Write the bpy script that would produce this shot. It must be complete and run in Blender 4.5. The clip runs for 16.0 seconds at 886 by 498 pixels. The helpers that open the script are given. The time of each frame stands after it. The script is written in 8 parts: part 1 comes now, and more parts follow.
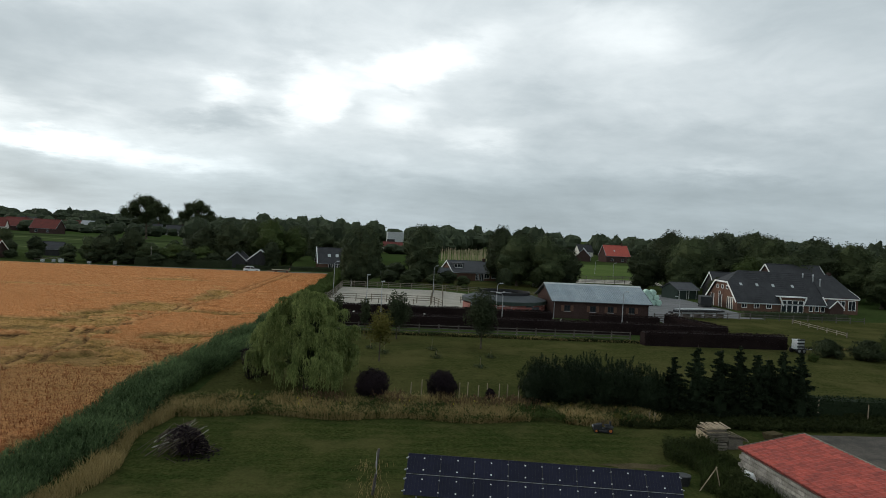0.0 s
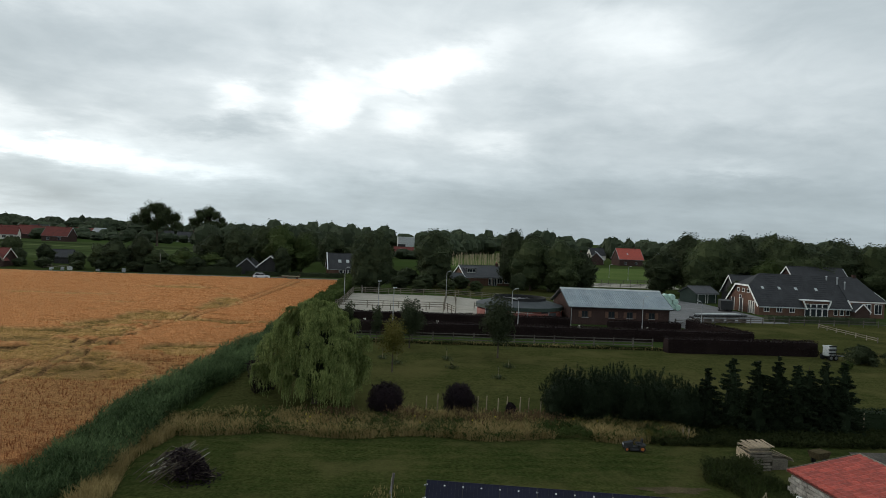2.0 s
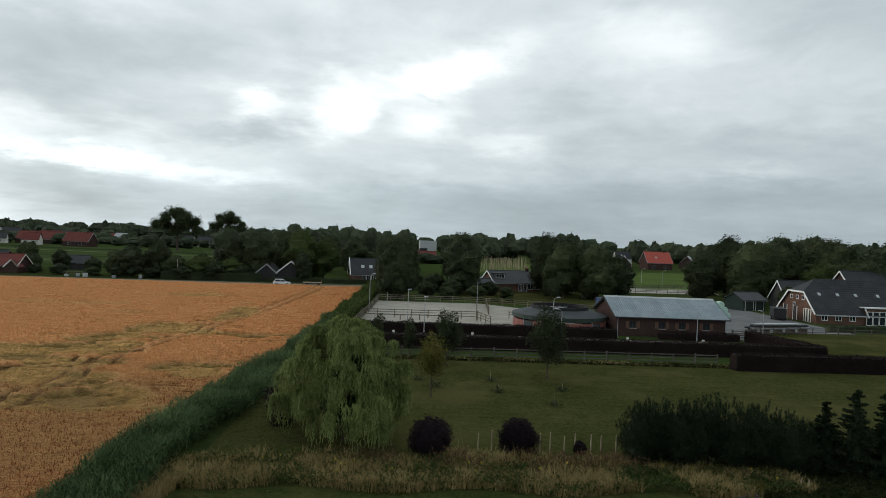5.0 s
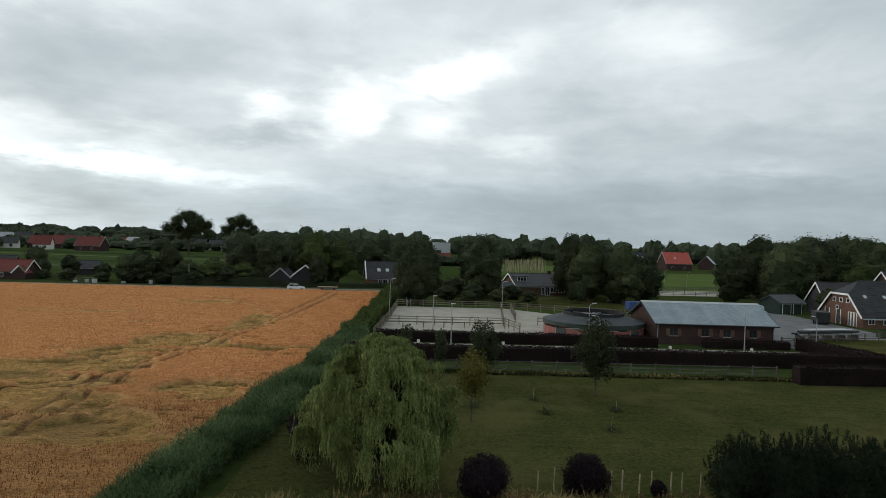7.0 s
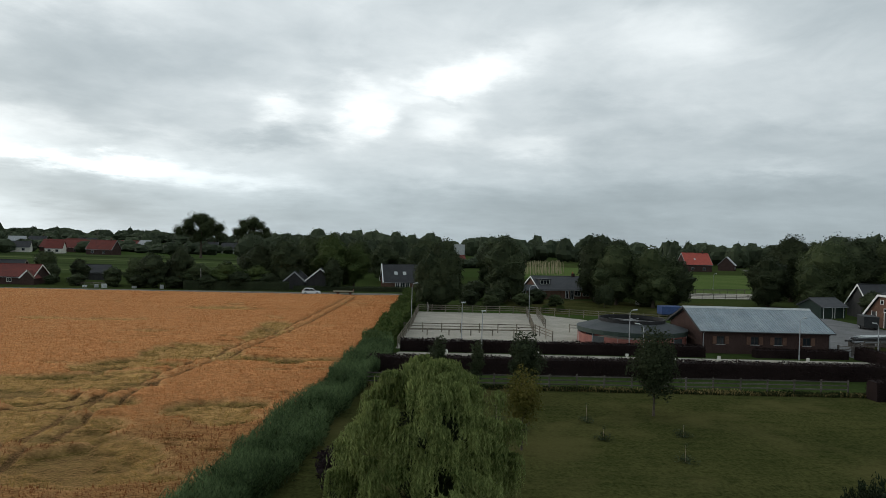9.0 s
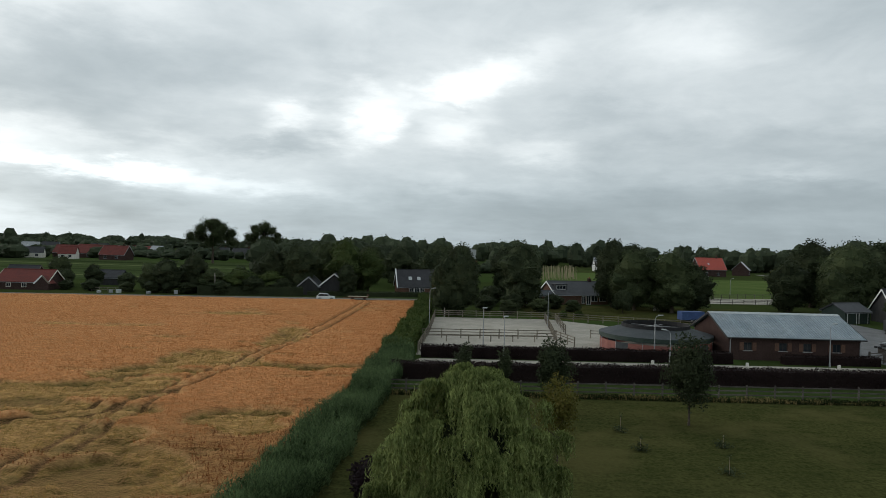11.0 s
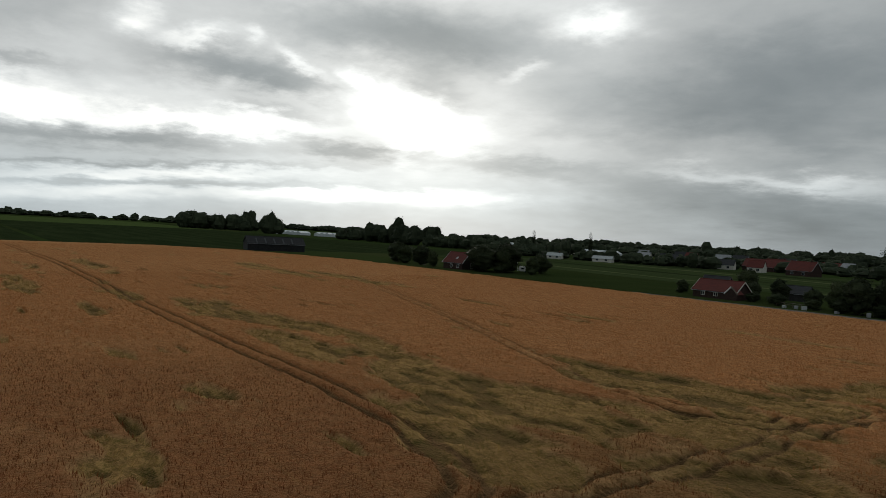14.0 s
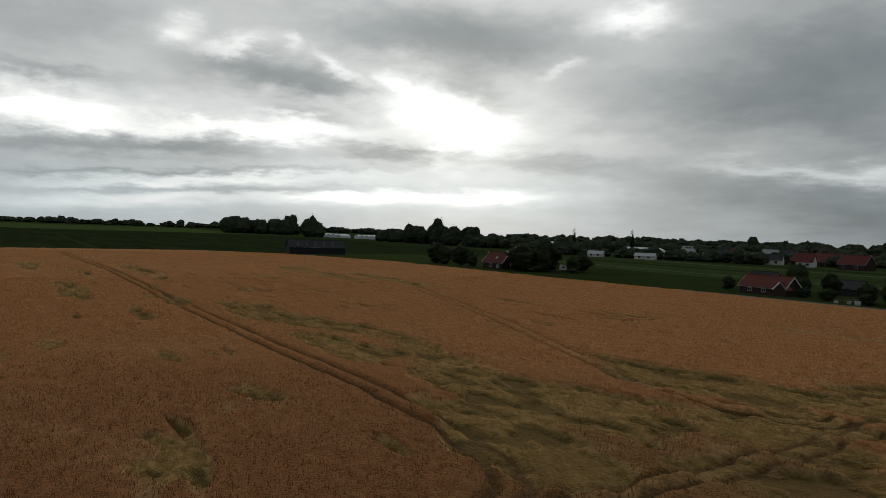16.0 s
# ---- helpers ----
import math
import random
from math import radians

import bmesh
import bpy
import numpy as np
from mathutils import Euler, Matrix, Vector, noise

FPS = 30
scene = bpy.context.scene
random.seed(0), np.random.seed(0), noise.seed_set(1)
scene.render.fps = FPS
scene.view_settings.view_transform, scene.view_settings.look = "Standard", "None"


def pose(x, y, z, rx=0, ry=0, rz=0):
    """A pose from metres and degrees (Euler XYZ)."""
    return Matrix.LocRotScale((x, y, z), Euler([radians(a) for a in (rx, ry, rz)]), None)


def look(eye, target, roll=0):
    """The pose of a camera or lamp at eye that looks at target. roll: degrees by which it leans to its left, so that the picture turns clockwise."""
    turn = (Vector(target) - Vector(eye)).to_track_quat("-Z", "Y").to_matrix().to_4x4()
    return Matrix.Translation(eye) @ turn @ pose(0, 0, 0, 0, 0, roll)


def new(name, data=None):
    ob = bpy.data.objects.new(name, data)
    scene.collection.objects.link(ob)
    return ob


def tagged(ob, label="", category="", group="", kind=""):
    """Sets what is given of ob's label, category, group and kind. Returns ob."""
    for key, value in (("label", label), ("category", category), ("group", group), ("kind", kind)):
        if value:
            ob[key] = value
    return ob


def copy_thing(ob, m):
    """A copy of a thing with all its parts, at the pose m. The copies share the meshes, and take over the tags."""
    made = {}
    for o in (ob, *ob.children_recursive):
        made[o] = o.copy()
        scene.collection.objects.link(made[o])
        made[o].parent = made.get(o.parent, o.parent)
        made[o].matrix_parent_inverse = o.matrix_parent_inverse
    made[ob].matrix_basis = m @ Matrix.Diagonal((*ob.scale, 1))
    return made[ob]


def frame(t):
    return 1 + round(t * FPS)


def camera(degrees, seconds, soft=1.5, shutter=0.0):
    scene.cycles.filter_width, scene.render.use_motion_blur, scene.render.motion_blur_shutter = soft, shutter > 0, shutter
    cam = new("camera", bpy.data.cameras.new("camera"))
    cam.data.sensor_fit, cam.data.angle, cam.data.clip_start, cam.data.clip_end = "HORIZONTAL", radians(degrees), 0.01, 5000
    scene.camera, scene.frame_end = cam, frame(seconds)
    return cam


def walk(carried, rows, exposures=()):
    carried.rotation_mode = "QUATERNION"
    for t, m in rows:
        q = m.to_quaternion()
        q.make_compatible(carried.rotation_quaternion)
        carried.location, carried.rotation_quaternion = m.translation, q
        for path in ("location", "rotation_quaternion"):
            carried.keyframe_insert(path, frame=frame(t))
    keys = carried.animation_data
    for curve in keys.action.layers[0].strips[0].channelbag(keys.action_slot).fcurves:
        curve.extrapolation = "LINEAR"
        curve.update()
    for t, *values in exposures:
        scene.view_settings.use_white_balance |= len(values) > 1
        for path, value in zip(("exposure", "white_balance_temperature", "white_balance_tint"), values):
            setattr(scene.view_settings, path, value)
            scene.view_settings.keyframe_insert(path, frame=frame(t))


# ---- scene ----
import itertools

cam = camera(66.84, 16.0, soft=0.6)
PATH = [
    (0, (0.0, -0.0, 12.599), (9.755, 99.492, 10.13), 2.980),
    (0.5, (0.017, 0.527, 12.611), (9.386, 100.057, 10.155), 2.782),
    (1, (-0.023, 1.163, 12.594), (8.994, 100.731, 10.381), 2.646),
    (1.5, (-0.056, 1.961, 12.571), (8.549, 101.569, 10.539), 2.634),
    (2, (-0.126, 2.954, 12.567), (8.047, 102.602, 10.7), 2.509),
    (2.5, (-0.242, 4.122, 12.565), (7.447, 103.81, 10.8), 2.439),
    (3, (-0.435, 5.417, 12.547), (6.804, 105.14, 10.828), 2.432),
    (3.5, (-0.654, 6.776, 12.548), (6.15, 106.531, 10.917), 2.257),
    (4, (-0.914, 8.195, 12.549), (5.37, 107.985, 10.971), 2.303),
    (6.5, (-2.917, 15.533, 12.618), (1.166, 115.441, 11.327), 1.934),
    (7, (-3.407, 17.084, 12.65), (0.32, 117.006, 11.361), 1.854),
    (7.5, (-3.841, 18.624, 12.665), (-0.531, 118.561, 11.416), 1.769),
    (8, (-4.314, 20.177, 12.666), (-1.38, 120.126, 11.456), 1.722),
    (8.5, (-4.828, 21.677, 12.666), (-2.252, 121.637, 11.474), 1.558),
    (9, (-5.316, 23.021, 12.675), (-3.193, 122.993, 11.58), 1.548),
    (11.3, (-6.946, 24.516, 12.512), (-6.863, 124.516, 12.186), 1.444),
    (11.4, (-7.035, 24.584, 12.505), (-12.911, 124.411, 12.166), 1.305),
    (11.5, (-7.073, 24.617, 12.488), (-27.518, 122.503, 12.088), 1.618),
    (11.6, (-7.117, 24.634, 12.468), (-42.578, 118.134, 11.924), 2.408),
    (11.7, (-7.115, 24.702, 12.473), (-56.748, 111.511, 11.617), 3.137),
    (11.8, (-7.083, 24.752, 12.466), (-69.752, 102.667, 11.134), 3.807),
    (11.9, (-7.061, 24.806, 12.459), (-78.563, 94.692, 10.635), 4.306),
    (12, (-7.035, 24.85, 12.455), (-81.492, 91.573, 10.385), 4.532),
    (12.5, (-7.025, 24.847, 12.432), (-81.982, 91.009, 10.441), 4.114),
    (13, (-7.006, 24.877, 12.439), (-82.443, 90.492, 10.485), 3.648),
    (13.1, (-7.012, 24.876, 12.44), (-82.581, 90.34, 10.488), 3.589),
    (13.4, (-7.027, 24.898, 12.445), (-83.021, 89.868, 10.499), 3.473),
    (13.5, (-7.036, 24.903, 12.446), (-86.38, 85.731, 10.37), 3.422),
    (14, (-6.934, 25.015, 12.452), (-87.608, 84.064, 10.249), 3.164),
    (14.3, (-6.923, 25.048, 12.442), (-87.804, 83.812, 10.204), 3.114),
    (14.5, (-6.915, 25.066, 12.431), (-89.088, 82.007, 10.131), 2.930),
    (15, (-6.879, 25.084, 12.416), (-89.377, 81.553, 10.101), 2.617),
    (15.5, (-6.841, 25.088, 12.433), (-89.664, 81.076, 10.075), 2.285),
    (16, (-6.942, 25.022, 12.438), (-90.929, 79.247, 10.034), 2.032),
]

EXPOSURES = [(0, 0.05, 6500, 10), (4.2, 0.05, 6500, 10), (7.0, 0.02, 6500, 10), (9.2, -0.05, 6500, 10), (11.3, -0.05, 6500, 10), (11.5, -0.3, 6520, 10), (11.7, -0.65, 6540, 10),
             (12.0, -0.75, 6570, 10), (12.6, -0.88, 6600, 10), (14.5, -1.2, 6600, 10), (16.0, -1.3, 6600, 10)]
walk(cam, [(t, look(eye, aim, roll)) for t, eye, aim, roll in PATH], EXPOSURES)

# ---------------------------------------------------------------- sky and sun
SUN_AZ, SUN_EL = radians(56), radians(13)      # to the left of +y, above the horizon
SUN_DIR = Vector((-math.sin(SUN_AZ) * math.cos(SUN_EL), math.cos(SUN_AZ) * math.cos(SUN_EL), math.sin(SUN_EL)))


class Nodes:
    """Small builder for node trees."""

    def __init__(self, tree):
        self.t = tree
        tree.nodes.clear()

    def add(self, kind, operation=None, use_clamp=False, data_type=None, blend_type=None, interpolation_type=None, attribute_name=None, **kw):
        n = self.t.nodes.new(kind)
        if data_type:
            n.data_type = data_type
        if operation:
            n.operation = operation
        if use_clamp:
            n.use_clamp = True
        if blend_type:
            n.blend_type = blend_type
        if interpolation_type:
            n.interpolation_type = interpolation_type
        if attribute_name:
            n.attribute_name = attribute_name
        for k, v in kw.items():
            n.inputs[k].default_value = v
        return n

    def link(self, a, b):
        self.t.links.new(a, b)

    def val(self, x, sock):
        if isinstance(x, (int, float)):
            sock.default_value = x
        elif isinstance(x, tuple):
            sock.default_value = x
        else:
            self.link(x, sock)

    def math(self, op, a, b=0.0, clamp=False):
        n = self.add("ShaderNodeMath", operation=op, use_clamp=clamp)
        self.val(a, n.inputs[0])
        self.val(b, n.inputs[1])
        return n.outputs[0]

    def vmath(self, op, a, b=(0, 0, 0), out=0):
        n = self.add("ShaderNodeVectorMath", operation=op)
        self.val(a, n.inputs[0])
        self.val(b, n.inputs[1])
        return n.outputs[out]

    def mix(self, f, a, b, blend="MIX"):
        n = self.add("ShaderNodeMix", data_type="RGBA", blend_type=blend)
        self.val(f, n.inputs[0])
        self.val(a if not isinstance(a, tuple) or len(a) == 4 else (*a, 1), n.inputs[6])
        self.val(b if not isinstance(b, tuple) or len(b) == 4 else (*b, 1), n.inputs[7])
        return n.outputs[2]

    def smooth(self, x, lo, hi, a=0.0, b=1.0):
        n = self.add("ShaderNodeMapRange", interpolation_type="SMOOTHSTEP")
        self.val(x, n.inputs[0])
        for i, v in enumerate((lo, hi, a, b)):
            n.inputs[i + 1].default_value = v
        return n.outputs[0]

    def noise(self, vec, scale, detail=4, rough=0.55, dist=0.0):
        n = self.add("ShaderNodeTexNoise")
        n.inputs["Scale"].default_value = scale
        n.inputs["Detail"].default_value = detail
        n.inputs["Roughness"].default_value = rough
        n.inputs["Distortion"].default_value = dist
        if vec is not None:
            self.link(vec, n.inputs["Vector"])
        return n.outputs["Fac"]


# clouds of the sky: degrees left of +y, degrees up, half width, half height, lean, stops brighter (thin cloud) or darker (thick cloud)
NORTH_GAPS = [
    (-2.0, 13.5, 6.3, 1.12, -0.36, 0.5), (6.3, 10.3, 2.0, 1.95, -0.25, 0.5), (12.2, 10.7, 2.4, 0.84, -0.02, 0.4), (-9.0, 8.1, 3.6, 1.02, 0.09, 0.32),
    (17.6, 4.6, 6.3, 0.6, 0.03, 0.42), (25.8, 5.2, 4.2, 0.51, 0.03, 0.5), (-19.3, 17.0, 5.4, 1.86, 0.1, 0.28), (-1.0, 9.9, 2.8, 1.02, -0.19, 0.3),
    (-27.2, 12.8, 11.1, 2.56, 0.07, 0.12), (-28.5, 6.2, 4.9, 0.42, 0.06, 0.15), (0.7, 5.7, 4.8, 0.74, 0.09, 0.12), (-30.2, 2.8, 6.3, 0.93, 0.03, 0.12),
]
NORTH_BANKS = [
    (21.7, 13.4, 7.8, 2.56, -0.2, -0.34), (14.7, 7.8, 5.0, 0.65, -0.1, -0.3), (24.9, 1.6, 5.0, 1.67, 0.21, -0.45), (11.5, 1.6, 8.1, 1.4, 0.01, -0.35),
    (-24.7, 8.1, 14.9, 1.12, 0.0, -0.15), (-24.8, 4.4, 11.6, 1.3, -0.01, -0.22), (-2.8, 3.3, 8.1, 1.02, 0.0, -0.2), (7.2, 14.5, 4.0, 1.21, -0.32, -0.22),
    (20.9, 8.8, 5.2, 1.21, -0.11, -0.2), (-14.2, 11.3, 4.7, 0.84, 0.08, -0.18), (26.1, 8.4, 2.1, 1.4, 0.51, -0.15), (0.1, 12.0, 1.9, 0.37, 0.17, -0.2),
]
WEST_GAPS = [
    (88.2, 8.0, 5.8, 1.4, 0.05, 1.04), (73.9, 7.7, 7.7, 0.79, -0.05, 0.85), (57.0, 9.9, 5.1, 1.7, 0.26, 0.95), (57.6, 6.8, 1.0, 0.93, 0.68, 0.48),
    (78.7, 15.2, 1.9, 0.93, -0.03, 0.72), (75.0, 14.3, 1.7, 0.6, -0.3, 0.64), (71.1, 14.9, 0.9, 0.46, 0.14, 0.48), (65.9, 13.1, 2.4, 0.46, 0.49, 0.64),
    (42.0, 17.6, 3.3, 0.93, -0.02, 0.96), (47.9, 13.8, 1.8, 0.42, -0.3, 0.48), (60.7, 12.1, 1.9, 0.56, 0.25, 0.56), (80.2, 3.3, 12.1, 0.42, -0.09, 0.6),
    (61.5, 2.8, 14.5, 0.46, -0.03, 0.64), (84.7, 1.4, 7.9, 0.56, -0.08, 0.56), (32.9, 5.8, 4.2, 0.55, 0.09, 0.56), (25.7, 5.0, 3.5, 0.55, 0.11, 0.36),
]
# wide glow of the hidden sun, and the paler north sky
GLOWS = [(67, 9.0, 44, 24, 0.0, 1.18), (-8, 13.0, 22, 8, 0.0, 0.22), (-22, 1.5, 24, 3.2, 0.0, -0.38)]
WEST_BANKS = [
    (69.8, 12.1, 8.2, 1.25, 0.07, -1.1), (58.4, 16.1, 12.5, 2.2, 0.02, -1.1), (54.5, 12.2, 2.4, 0.93, 0.44, -0.46), (36.7, 10.8, 12.5, 2.23, 0.07, -0.57),
    (28.8, 14.3, 5.5, 2.05, -0.09, -0.46), (87.3, 10.8, 4.8, 0.46, -0.04, -0.52), (82.2, 5.9, 10.5, 0.74, -0.05, -0.86), (61.4, 6.4, 4.8, 0.56, -0.01, -0.8),
    (48.7, 6.2, 7.0, 0.74, 0.06, -0.57), (32.5, 3.9, 10.9, 1.77, 0.06, -0.4), (87.1, 14.2, 5.7, 1.58, -0.19, -0.4), (68.6, 9.6, 3.2, 0.37, 0.04, -0.4),
    (78.1, 4.2, 13.9, 0.23, -0.07, -0.52), (75.0, 2.9, 13.6, 0.23, -0.05, -0.46),
]


def build_world():
    w = bpy.data.worlds.new("sky")
    scene.world = w
    w.use_nodes = True
    N = Nodes(w.node_tree)
    d = N.add("ShaderNodeTexCoord").outputs["Generated"]
    sep = N.add("ShaderNodeSeparateXYZ")
    N.link(d, sep.inputs[0])
    up = N.math("MAXIMUM", sep.outputs[2], 0.0)
    # clouds lie on a flat layer: the direction is carried onto a plane overhead
    k = N.math("DIVIDE", 1.0, N.math("ADD", up, 0.17))
    comb = N.add("ShaderNodeCombineXYZ")
    N.link(N.math("MULTIPLY", sep.outputs[0], k), comb.inputs[0])
    N.link(N.math("MULTIPLY", sep.outputs[1], k), comb.inputs[1])
    p = comb.outputs[0]
    big = N.noise(p, 0.75, 3, 0.5)
    lumps = N.add("ShaderNodeMapping")
    N.link(d, lumps.inputs[0])
    lumps.inputs["Scale"].default_value = (1.0, 1.0, 2.6)
    mid = N.math("ADD", N.math("MULTIPLY", N.noise(p, 2.2, 6, 0.55, 0.4), 0.45), N.math("MULTIPLY", N.noise(lumps.outputs[0], 6.5, 6, 0.55, 0.5), 0.7))
    warp = N.noise(p, 2.4, 6, 0.6)
    warp2 = N.noise(p, 3.1, 7, 0.62)
    az = N.math("MULTIPLY", N.math("ARCTAN2", N.math("MULTIPLY", sep.outputs[0], -1.0), sep.outputs[1]), 57.2958)
    el = N.math("MULTIPLY", N.math("ARCSINE", sep.outputs[2]), 57.2958)
    az = N.math("ADD", az, N.math("MULTIPLY", N.math("SUBTRACT", warp, 0.5), 9.0))
    el = N.math("ADD", el, N.math("MULTIPLY", N.math("SUBTRACT", warp2, 0.5), N.smooth(el, 0.0, 10.0, 1.0, 5.0)))
    fine = N.noise(p, 7.0, 8, 0.62, 0.3)
    stops = N.math("ADD", N.math("MULTIPLY", N.math("SUBTRACT", big, 0.5), 0.5), N.math("MULTIPLY", N.math("SUBTRACT", mid, 0.575), 0.75))
    stops = N.math("ADD", stops, N.math("MULTIPLY", N.math("SUBTRACT", fine, 0.5), 0.15))
    for a0, e0, wa, we, lean, amount in GLOWS + NORTH_GAPS + NORTH_BANKS + WEST_GAPS + WEST_BANKS:
        da, de = N.math("SUBTRACT", az, a0), N.math("SUBTRACT", el, e0)
        de = N.math("SUBTRACT", de, N.math("MULTIPLY", da, lean))
        r2 = N.math("ADD", N.math("POWER", N.math("ABSOLUTE", N.math("DIVIDE", da, wa)), 2.4), N.math("POWER", N.math("ABSOLUTE", N.math("DIVIDE", de, we * 1.15)), 2.0))
        blob = N.math("MULTIPLY", N.math("EXPONENT", N.math("MULTIPLY", r2, -0.9)), amount)
        stops = N.math("ADD", stops, blob)
    # brightest where the sun stands behind the cloud
    toward = N.vmath("DOT_PRODUCT", d, tuple(SUN_DIR), out=1)
    plain = stops
    stops = N.math("ADD", stops, N.smooth(toward, 0.93, 0.992, 0.0, 0.38))
    # hazier and bluer low down
    low = N.smooth(up, 0.0, 0.16, 1.0, 0.0)
    tone = N.mix(low, (0.680, 0.715, 0.720), (0.525, 0.605, 0.645))
    # an overcast sky is brighter overhead than at its rim
    gain = N.smooth(up, 0.25, 1.0, 1.0, ZENITH)
    tone = N.mix(N.smooth(plain, -0.6, 1.0, 0.9, 0.0), tone, (0.470, 0.565, 0.615))
    tone = N.mix(N.smooth(plain, 1.0, 2.4, 0.0, 0.9), tone, (0.745, 0.745, 0.715))
    lit = N.vmath("SCALE", tone)
    N.link(N.math("MULTIPLY", N.math("POWER", 2.0, stops), gain), lit.node.inputs["Scale"])
    clear = N.add("ShaderNodeTexSky")
    clear.sky_type, clear.sun_disc, clear.sun_elevation, clear.sun_rotation = "NISHITA", False, SUN_EL, -SUN_AZ
    b1 = N.add("ShaderNodeBackground", Strength=0.08)
    N.link(clear.outputs[0], b1.inputs[0])
    b2 = N.add("ShaderNodeBackground", Strength=1.0)
    N.link(lit, b2.inputs[0])
    both = N.add("ShaderNodeMixShader")
    both.inputs[0].default_value = 0.94
    N.link(b1.outputs[0], both.inputs[1])
    N.link(b2.outputs[0], both.inputs[2])
    out = N.add("ShaderNodeOutputWorld")
    N.link(both.outputs[0], out.inputs[0])


ZENITH = 1.25
build_world()
sun_data = bpy.data.lights.new("sun", "SUN")
sun_data.energy, sun_data.angle, sun_data.color = 0.8, radians(14), (1.0, 0.93, 0.84)
sun = new("sun", sun_data)
sun.matrix_world = look(SUN_DIR * 200, (0, 0, 0))


# ---------------------------------------------------------------- materials
def surface(name, a, b, scale=1.0, fine=12.0, rough=0.85, bump=0.3, dist=0.02, metal=0.0, var=0.25, stretch=(1, 1, 1), rand=0.0, extra=None, spec=0.3, sheen=None):
    """Two colours mixed by broad noise, broken up by fine grain, with relief. rand: how far pieces differ from one another."""
    m = bpy.data.materials.new(name)
    m.use_nodes = True
    N = Nodes(m.node_tree)
    pos = N.add("ShaderNodeNewGeometry").outputs["Position"]
    mp = N.add("ShaderNodeMapping")
    N.link(pos, mp.inputs[0])
    mp.inputs["Scale"].default_value = stretch
    p = mp.outputs[0]
    n1 = N.smooth(N.noise(p, scale, 5, 0.6, 0.3), 0.32, 0.68)
    n2 = N.noise(p, fine, 4, 0.65)
    col = N.mix(n1, a, b)
    shade = N.smooth(n2, 0.25, 0.75, 1 - var, 1 + var)
    if rand:
        r = N.add("ShaderNodeObjectInfo").outputs["Random"]
        shade = N.math("MULTIPLY", shade, N.smooth(r, 0, 1, 1 - rand, 1 + rand))
    sc = N.vmath("SCALE", col)
    N.link(shade, sc.node.inputs["Scale"])
    col = sc
    if extra:
        col = extra(N, p, col)
    bs = N.add("ShaderNodeBsdfPrincipled", Roughness=rough, Metallic=metal)
    bs.inputs["Specular IOR Level"].default_value = spec if rough < 0.9 else 0.0
    N.link(col, bs.inputs["Base Color"])
    if sheen:
        bs.inputs["Sheen Weight"].default_value, bs.inputs["Sheen Roughness"].default_value = sheen[0], 0.45
        bs.inputs["Sheen Tint"].default_value = (*sheen[1], 1)
    if bump:
        bp = N.add("ShaderNodeBump", Strength=bump, Distance=dist)
        N.link(n2, bp.inputs["Height"])
        N.link(bp.outputs[0], bs.inputs["Normal"])
    out = N.add("ShaderNodeOutputMaterial")
    N.link(bs.outputs[0], out.inputs[0])
    return m


def leafy(name, a, b, passing=0.22, rough=0.6, patch=0.25):
    """Leaves: each island has a tone of its own, some light passes through."""
    m = bpy.data.materials.new(name)
    m.use_nodes = True
    N = Nodes(m.node_tree)
    geo = N.add("ShaderNodeNewGeometry")
    isl = geo.outputs["Random Per Island"]
    obj = N.add("ShaderNodeObjectInfo").outputs["Random"]
    n1 = N.noise(geo.outputs["Position"], patch, 3, 0.6)
    f = N.math("ADD", N.math("MULTIPLY", isl, 0.6), N.math("MULTIPLY", N.smooth(n1, 0.3, 0.7), 0.4))
    col = N.mix(f, a, b)
    sc = N.vmath("SCALE", col)
    N.link(N.smooth(obj, 0, 1, 0.82, 1.18), sc.node.inputs["Scale"])
    bs = N.add("ShaderNodeBsdfPrincipled", Roughness=rough)
    bs.inputs["Specular IOR Level"].default_value = 0.02
    N.link(sc, bs.inputs["Base Color"])
    tr = N.add("ShaderNodeBsdfTranslucent")
    N.link(sc, tr.inputs[0])
    mx = N.add("ShaderNodeMixShader")
    mx.inputs[0].default_value = passing
    N.link(bs.outputs[0], mx.inputs[1])
    N.link(tr.outputs[0], mx.inputs[2])
    out = N.add("ShaderNodeOutputMaterial")
    N.link(mx.outputs[0], out.inputs[0])
    return m


def glass(name, tint=(0.02, 0.025, 0.03)):
    m = bpy.data.materials.new(name)
    m.use_nodes = True
    N = Nodes(m.node_tree)
    bs = N.add("ShaderNodeBsdfPrincipled", Roughness=0.06)
    bs.inputs["Base Color"].default_value = (*tint, 1)
    pos = N.add("ShaderNodeNewGeometry").outputs["Position"]
    bp = N.add("ShaderNodeBump", Strength=0.04, Distance=0.02)
    N.link(N.noise(pos, 1.5, 2), bp.inputs["Height"])
    N.link(bp.outputs[0], bs.inputs["Normal"])
    out = N.add("ShaderNodeOutputMaterial")
    N.link(bs.outputs[0], out.inputs[0])
    return m


